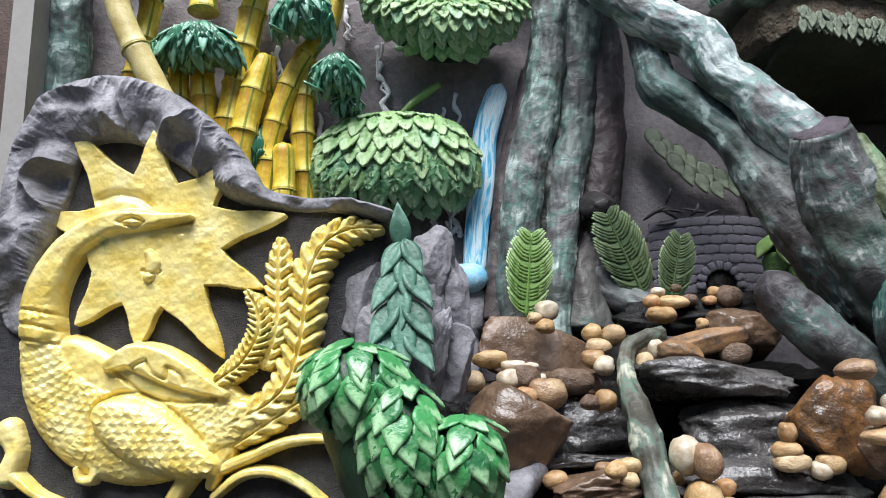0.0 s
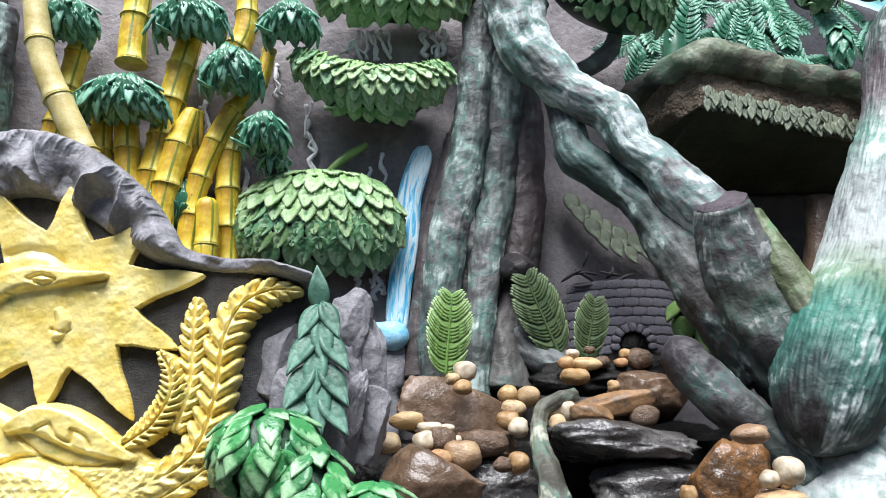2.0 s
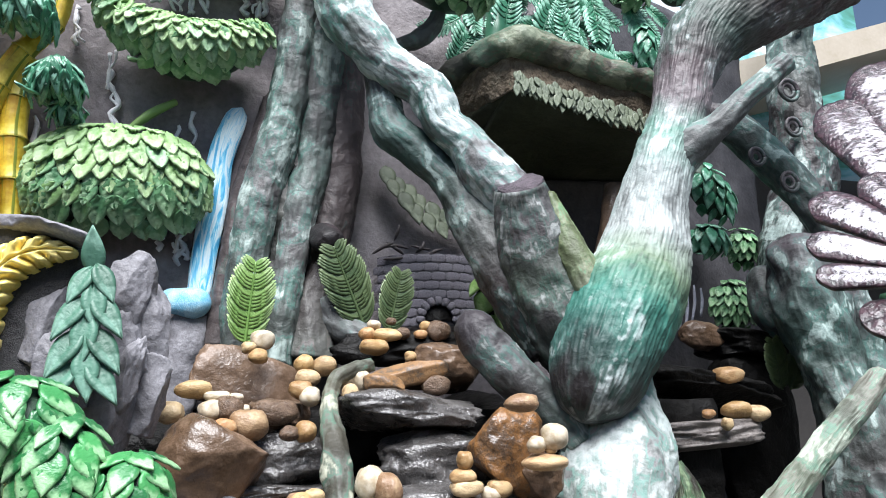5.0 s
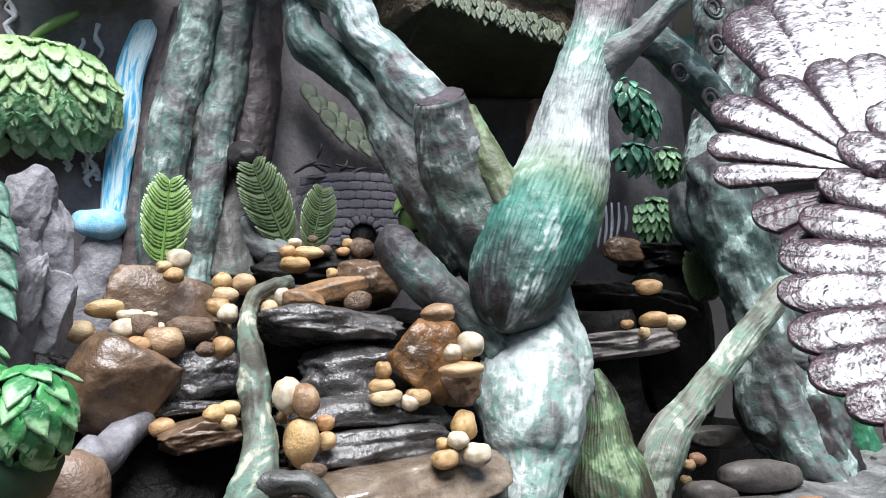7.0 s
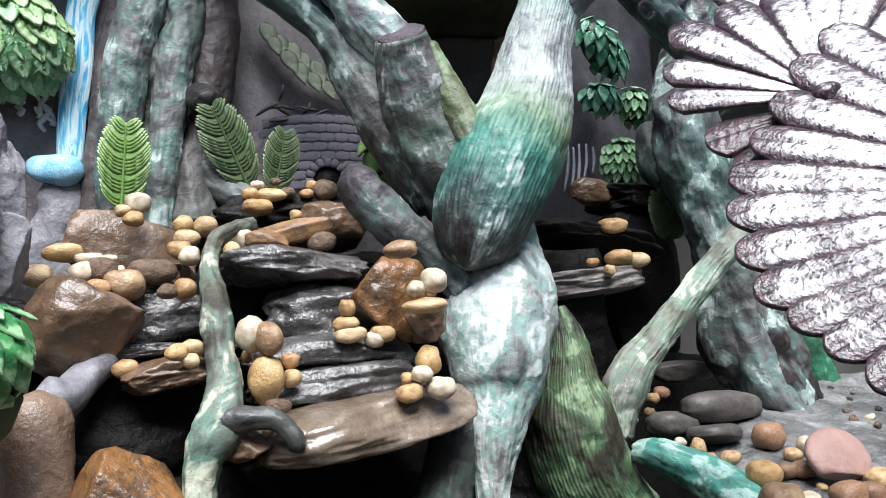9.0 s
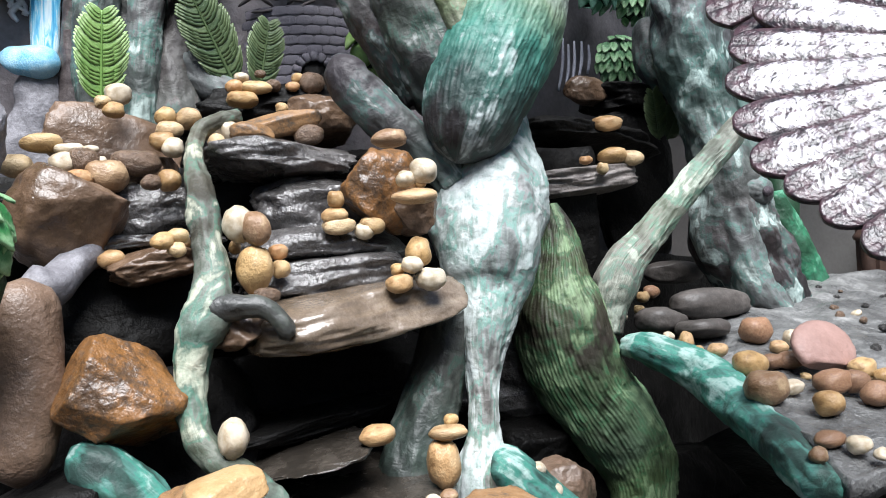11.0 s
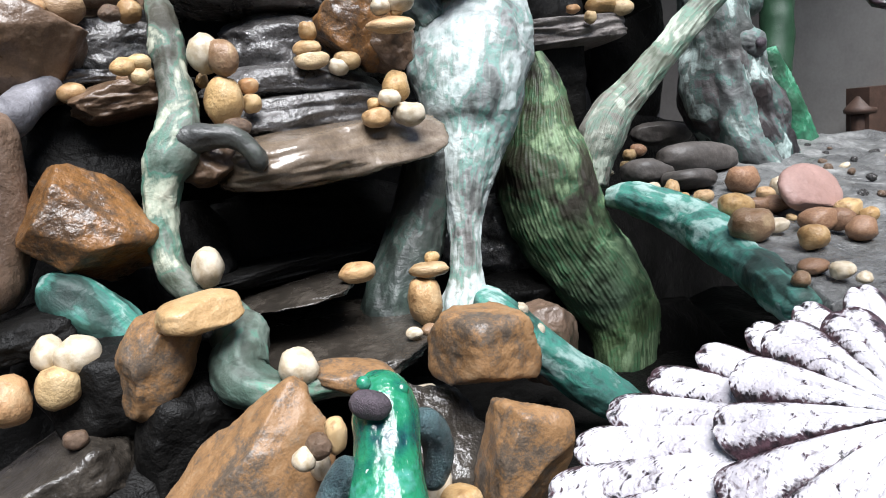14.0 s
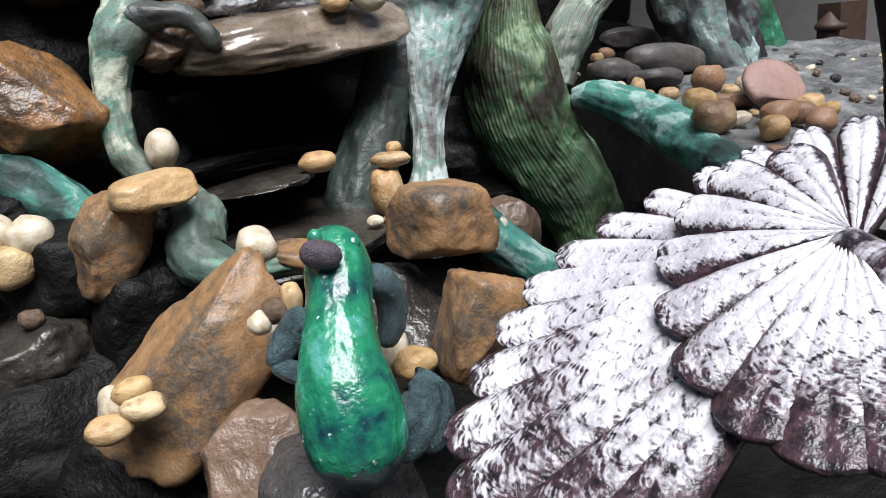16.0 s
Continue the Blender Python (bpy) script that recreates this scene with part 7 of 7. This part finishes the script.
for px, w, h in (((1.983, 1.744, 1.011), 0.0747, 0.0463), ((1.614, 1.527, 0.981), 0.0426, 0.0578), ((1.652, 1.452, 0.965), 0.0592, 0.0415), ((1.613, 1.311, 0.954), 0.0906, 0.0741), ((1.530, 1.181, 0.937), 0.1083, 0.0831), ((1.604, 1.482, 0.967), 0.0446, 0.0327), ((1.846, 1.188, 0.930), 0.0842, 0.0544), ((1.585, 1.069, 0.913), 0.0672, 0.0576), ((1.379, 0.926, 0.883), 0.0375, 0.0312), ((1.851, 1.137, 0.917), 0.0530, 0.0398), ((1.808, 1.398, 0.956), 0.0507, 0.0388), ((1.840, 1.984, 1.045), 0.0494, 0.0418), ((1.733, 1.872, 1.025), 0.0394, 0.0322)):
    pebble(px, w, h, label="smooth orange-tan river pebble on the bank")
for px, w, h in (((1.610, 1.187, 0.924), 0.0644, 0.0361), ((1.479, 0.920, 0.884), 0.0533, 0.0363), ((1.489, 0.882, 0.874), 0.0355, 0.0230), ((1.891, 1.429, 0.965), 0.0461, 0.0522), ((1.627, 1.613, 0.985), 0.0348, 0.0285)):
    pebble(px, w, h, M_PEB_PALE, label="smooth pale river pebble on the bank")
for px, w, h in (((1.844, 1.506, 0.985), 0.1071, 0.0819), ((1.750, 1.310, 0.944), 0.0876, 0.0424), ((1.702, 1.153, 0.927), 0.1007, 0.0646), ((1.750, 1.133, 0.921), 0.0698, 0.0543), ((1.720, 1.059, 0.911), 0.0690, 0.0567), ((1.457, 0.963, 0.889), 0.0675, 0.0327), ((1.898, 2.012, 1.052), 0.0581, 0.0503), ((1.708, 1.325, 0.946), 0.0649, 0.0395)):
    pebble(px, w, h, M_PEB_RED, label="smooth brown river stone on the bank")
pink_place, pink_size = ((1.810, 1.263, 0.973), (0.1707, 0.045, 0.1203))
rock("round_flat_stone", pink_place, Vector(pink_size) * 1.22, M_PINK, "round flat pinkish stone propped on the bank", "flat stone", (-38, -4, 8), box=2.1, cuts=1, rough=0.02, seed=170)
rnd = random.Random(44)
for k in range(60):
    x, y = rnd.uniform(1.62, 2.7), rnd.uniform(1.05, 1.9)
    w = rnd.uniform(0.018, 0.042)
    mat = rnd.choice((M_PEB, M_BROWN, M_BROWN, M_SLATE, M_SLATE, M_PEB_PALE))
    pebble((x, y, 0.885 + (y - 1.0) * 0.15 - 0.004), w, w * rnd.uniform(0.55, 0.85), mat, rnd.uniform(-30, 30), "small river stone among others on the wet bank")

# ---- foreground rocks, figurine and big leaves ----
boulder((0.368, 0.930, 0.759), 0.3374, 0.1687, M_TAN, "sloping tan stone slab before the trailing root", 0.16, (-15, -45, 0), 171, box=4, cuts=9, rough=0.05)
boulder((0.727, 0.800, 0.763), 0.1096, 0.1607, M_TAN, "orange-brown sandstone leaning under the leaf", 0.12, (0, 12, 0), 173, box=5, cuts=7, rough=0.03)
boulder((0.649, 0.920, 0.735), 0.1670, 0.2171, M_WET, "dark grey rock bed behind the figurine", 0.2, (0, 0, 0), 174, box=3)
boulder((0.419, 0.820, 0.636), 0.1721, 0.1646, M_CLAY, "rounded brown rock below the slab", 0.2, (0, 0, 0), 175, box=3)
# grey-brown shelf in a darker stone, its corner's shade put into the colour
boulder((0.144, 1.220, 0.733), 0.2629, 0.1315, M_WET, "layered grey-brown rock shelf", 0.25, (0, -12, 0), 176, box=3.5)
boulder((0.321, 1.190, 0.735), 0.1715, 0.2423, M_CAVE_SHADE, "wet rock under the root, blackened for shade", 0.2, (0, 8, 0), 177, box=3)
for px, w, h in (((0.272, 0.900, 0.776), 66, 44), ((0.282, 0.880, 0.758), 72, 42), ((0.236, 0.880, 0.741), 76, 44), ((0.593, 0.760, 0.772), 76, 54), ((0.474, 0.860, 0.857), 40, 70)):
    pebble(px, w * 0.0008, h * 0.0008, label="smooth tan river pebble on the low rock")
for px, w, h in (((0.246, 0.910, 0.760), 50, 60), ((0.429, 0.850, 0.839), 40, 40), ((0.583, 0.800, 0.778), 46, 84), ((0.457, 0.890, 0.805), 36, 48)):
    pebble(px, w * 0.0008, h * 0.0008, M_PEB_PALE, 12, "smooth pale river pebble on the low rock")
for px, w, h in (((0.155, 1.220, 0.801), 46, 36), ((0.448, 0.850, 0.851), 40, 40)):
    pebble(px, w * 0.0009, h * 0.0009, M_BROWN, label="small dark red-brown river stone on rock")

# green frog figurine, one cast shape
sv, sf = ico(2)
frog = []
frog.append(limb([(0.465, 0.600, 0.728, 0.0252), (0.465, 0.605, 0.750, 0.0445), (0.463, 0.615, 0.782, 0.0530), (0.463, 0.630, 0.821, 0.0515), (0.468, 0.650, 0.855, 0.0441), (0.477, 0.670, 0.883, 0.0377), (0.487, 0.690, 0.907, 0.0355), (0.495, 0.710, 0.928, 0.0367), (0.497, 0.725, 0.946, 0.0322), (0.490, 0.735, 0.954, 0.0224), (0.479, 0.740, 0.954, 0.0112)], sides=84, step=0.003, ridges=0.015, lumps=0.025, seed=180, ends=(1, 1), grain=0.0012))
arms = len(frog[0][1])
for pts, sd in (([(0.451, 0.690, 0.901, 0.0154), (0.429, 0.685, 0.880, 0.0164), (0.411, 0.680, 0.862, 0.0128), (0.398, 0.680, 0.855, 0.0058)], 181), ([(0.401, 0.680, 0.853, 0.0058), (0.417, 0.670, 0.847, 0.0116), (0.431, 0.660, 0.839, 0.0104)], 184), ([(0.531, 0.710, 0.919, 0.0175), (0.556, 0.725, 0.882, 0.0182), (0.558, 0.730, 0.845, 0.0166), (0.544, 0.730, 0.816, 0.0119)], 182),
                ([(0.496, 0.620, 0.741, 0.0237), (0.530, 0.635, 0.761, 0.0268), (0.556, 0.650, 0.784, 0.0211), (0.556, 0.660, 0.802, 0.0112), (0.567, 0.650, 0.780, 0.0188), (0.560, 0.640, 0.752, 0.0199), (0.534, 0.625, 0.734, 0.0170)], 183)):
    frog.append(limb(pts, sides=60, step=0.004, ridges=0.03, lumps=0.04, grain=0.0012, seed=sd, ends=(1, 1)))
arms_end = sum(len(q[1]) for q in frog)
for px in ((0.476, 0.715, 0.969), (0.513, 0.700, 0.957)):
    frog.append((sv * 0.008 + np.array(px), sf))
frog_faces = sum(len(q[1]) for q in frog)
frog.append(limb([(0.489, 0.668, 0.953, 0.0092), (0.478, 0.674, 0.956, 0.0139), (0.465, 0.686, 0.958, 0.0140), (0.457, 0.700, 0.955, 0.0094)], sides=84, step=0.003, ridges=0.02, lumps=0.08, grain=0.001, seed=186, ends=(1, 1)))
fv, ff = join(frog)
figurine = solid("frog_figurine", fv, ff, M_FROG, None, None, True, "glossy green painted frog figurine with white flecks", "figurine")

figurine.data.materials.append(M_CUT)
figurine.data.materials.append(M_FROG_DARK)
for face in figurine.data.polygons:
    if face.index >= frog_faces:
        face.material_index = 1
    elif arms <= face.index < arms_end or face.center.z + 0.006 * math.sin(face.center.x * 260) * math.sin(face.center.y * 190 + face.center.x * 90) < 0.045:
        face.material_index = 2


def leaflet(hub, n, tip, half, rise=0.10, droop=0.08, r0=0.03, lift=0.0, vein=0.0009, wear=0.0):
    """One ribbed, round-tipped lobe of a palmate leaf: verts, faces, uvs, raised."""
    hub, n = np.array(hub, float), np.array(n, float)
    d = np.array(tip, float) - hub
    d -= n * d.dot(n)
    R = np.linalg.norm(d)
    d /= R
    e = np.cross(n, d)
    rows, cols = 110, 20
    h = radians(half)
    v, uv, up = [], [], []
    for i in range(rows + 1):
        s = i / rows
        for k in range(cols + 1):
            q = k / cols * 2 - 1
            reach = 1 - 0.13 * abs(q) ** 2.4
            r = R * (r0 + (1 - r0) * s * reach)
            swell = 1.0 + 0.06 * math.sin(math.pi * s)
            a = q * h * swell
            crown = (1 - abs(q) ** 3) * rise * R * h * (0.35 + 0.65 * s)
            rib = math.exp(-(q / 0.10) ** 2)
            chev = math.sin(2 * math.pi * (r - 0.5 * abs(q) * R * h) / 0.016)
            edge = max(0.0, min(1.0, (s - 0.62) / 0.25))
            z = crown - droop * R * s ** 2.2 + vein * chev * (0.2 + 0.8 * edge) * (1 - rib) * (1 - s ** 6) - 0.0025 * rib + lift * s
            v.append(hub + d * r * math.cos(a) + e * r * math.sin(a) + n * z)
            uv.append((q * half * 0.02, r))
            up.append(0.14 - 0.46 * abs(q) ** 5 - 0.04 * rib + (0.012 + 0.025 * edge) * chev - 0.13 * max(0.0, chev - 0.8) / 0.2 - (wear * 1.5 * s * s if wear < 0.2 else wear) - 0.12 * max(0.0, (s - 0.90) / 0.10))
    v = np.array(v)
    m, w = len(v), cols + 1
    low = v - n * 0.007
    f = []
    for i in range(rows):
        for k in range(cols):
            a = i * w + k
            f.append((a, a + w, a + w + 1, a + 1))
            f.append((m + a, m + a + 1, m + a + w + 1, m + a + w))
        for a, b in (((i + 1) * w, i * w), (i * w + cols, (i + 1) * w + cols)):
            f.append((a, b, m + b, m + a))
    last = rows * w
    for k in range(cols):
        f.append((last + k, m + last + k, m + last + k + 1, last + k + 1))
    return np.vstack([v, low]), f, uv + uv, up + [-0.1] * m


def big_leaf(name, hub, n, tiers, label, wears=()):
    home = thing(name, hub, label, "leaf sculpture")
    n = Vector(n).normalized()
    for row, (shift, half, rise, droop, tips) in enumerate(tiers):
        for k, tip in enumerate(tips):
            v, f, u, up = leaflet(Vector(hub) + n * shift, n, tip, half, rise, droop, wear=wears[row][k] if row < len(wears) and k < len(wears[row]) else 0.02 * (k % 3))
            ob = solid("leaflet", v, f, M_FAN, home, u)
            att = ob.data.attributes.new("raised", "FLOAT", "POINT")
            att.data.foreach_set("value", up)
    return home


LN = (-0.469, -0.156, 0.869)
low = big_leaf("palmate_leaf", (0.787, 0.319, 0.980), LN, (
    (-0.012, 7.2, 0.30, 0.05, ((0.497, 0.303, 0.821), (0.471, 0.354, 0.816), (0.464, 0.423, 0.825), (0.489, 0.473, 0.847), (0.533, 0.505, 0.876), (0.578, 0.530, 0.905), (0.622, 0.548, 0.932), (0.667, 0.553, 0.957), (0.714, 0.546, 0.982), (0.761, 0.526, 1.003), (0.806, 0.503, 1.023), (0.848, 0.480, 1.042), (0.888, 0.449, 1.058), (0.919, 0.414, 1.068), (0.942, 0.367, 1.072))),
    (0.010, 13.5, 0.34, 0.10, ((0.664, 0.186, 0.889), (0.637, 0.224, 0.882), (0.626, 0.275, 0.885), (0.633, 0.336, 0.900), (0.659, 0.393, 0.924), (0.702, 0.441, 0.956), (0.751, 0.465, 0.987), (0.802, 0.467, 1.015), (0.844, 0.430, 1.031)))),
    "large palmate cement leaf, white paint worn to plum", ((0.13, 0.12, 0.10, 0.09, 0.07, 0.04), (0.15, 0.16, 0.12, 0.05, 0.02, 0.0)))
limb_part("stalk", [(0.779, 0.323, 0.976)+(0.018,), (0.774, 0.287, 0.967)+(0.02,), (0.767, 0.226, 0.953)+(0.022,)], M_FAN, low, sides=18, seed=190)
UN = (-0.545, -0.568, 0.616)
high = big_leaf("palmate_leaf", (1.167, 0.666, 1.677), UN, (
    (0.0, 8.2, 0.11, 0.04, ((1.037, 0.844, 1.727), (1.072, 0.884, 1.794), (1.134, 0.919, 1.882), (1.213, 0.876, 1.911), (1.286, 0.827, 1.930), (1.330, 0.779, 1.926), (1.360, 0.722, 1.900), (1.354, 0.657, 1.834), (1.302, 0.596, 1.732), (1.226, 0.561, 1.633))),
    (-0.016, 15.0, 0.10, 0.06, ((1.032, 0.769, 1.652), (1.028, 0.701, 1.586), (1.044, 0.638, 1.542), (1.080, 0.587, 1.527), (1.143, 0.542, 1.541))),
    (-0.022, 7.0, 0.11, 0.02, ((1.316, 1.019, 2.135), (1.434, 1.010, 2.231), (1.501, 0.943, 2.228), (1.535, 0.874, 2.194), (1.555, 0.802, 2.146), (1.561, 0.706, 2.062)))),
    "large palmate cement leaf, white paint worn to plum", ((0.07, 0.06, 0.08, 0.06, 0.07, 0.06, 0.08, 0.06, 0.07, 0.06), (0.4, 0.4, 0.15, 0.1, 0.1), (0.10, 0.11, 0.12, 0.12, 0.11, 0.11)))
big_leaf("palmate_leaf", (1.227, 0.398, 1.483), UN, (
    (0.016, 6.4, 0.15, 0.03, ((1.249, 0.718, 1.797), (1.182, 0.726, 1.746), (1.118, 0.719, 1.683), (1.060, 0.711, 1.623), (1.004, 0.704, 1.567), (0.969, 0.680, 1.515), (0.941, 0.644, 1.457), (0.925, 0.604, 1.406), (0.930, 0.561, 1.370), (0.936, 0.520, 1.338), (0.943, 0.475, 1.302), (0.956, 0.427, 1.269))),),
    "lower lobe group of the large worn white leaf", ((0.04, 0.06, 0.08, 0.09, 0.11, 0.10, 0.12, 0.12, 0.14, 0.12, 0.12, 0.11),))
rock("hub", (1.168, 0.665, 1.677), (0.05, 0.04, 0.045), M_FAN, "", "", parent=high, box=2.2, cuts=4, seed=5, level=3)
for leaf_ob, place in ((low, (0.95, 0.20, 0.40)), (high, (1.40, 0.62, 0.40))):
    h = Vector(leaf_ob.location)
    limb_part("stem", [(*(h - Vector((0, 0, 0.03))), 0.02), (*(h.lerp(Vector(place), 0.5) + Vector((0.05, 0, 0))), 0.022), (*place, 0.026)], M_BARK_DARK, leaf_ob, sides=16, seed=191)
boulder((0.468, 0.660, 0.647), 0.2010, 0.1401, M_SLATE, "dark wet rock carrying the frog figurine", 0.2, (0, 0, 0), 178, box=3)
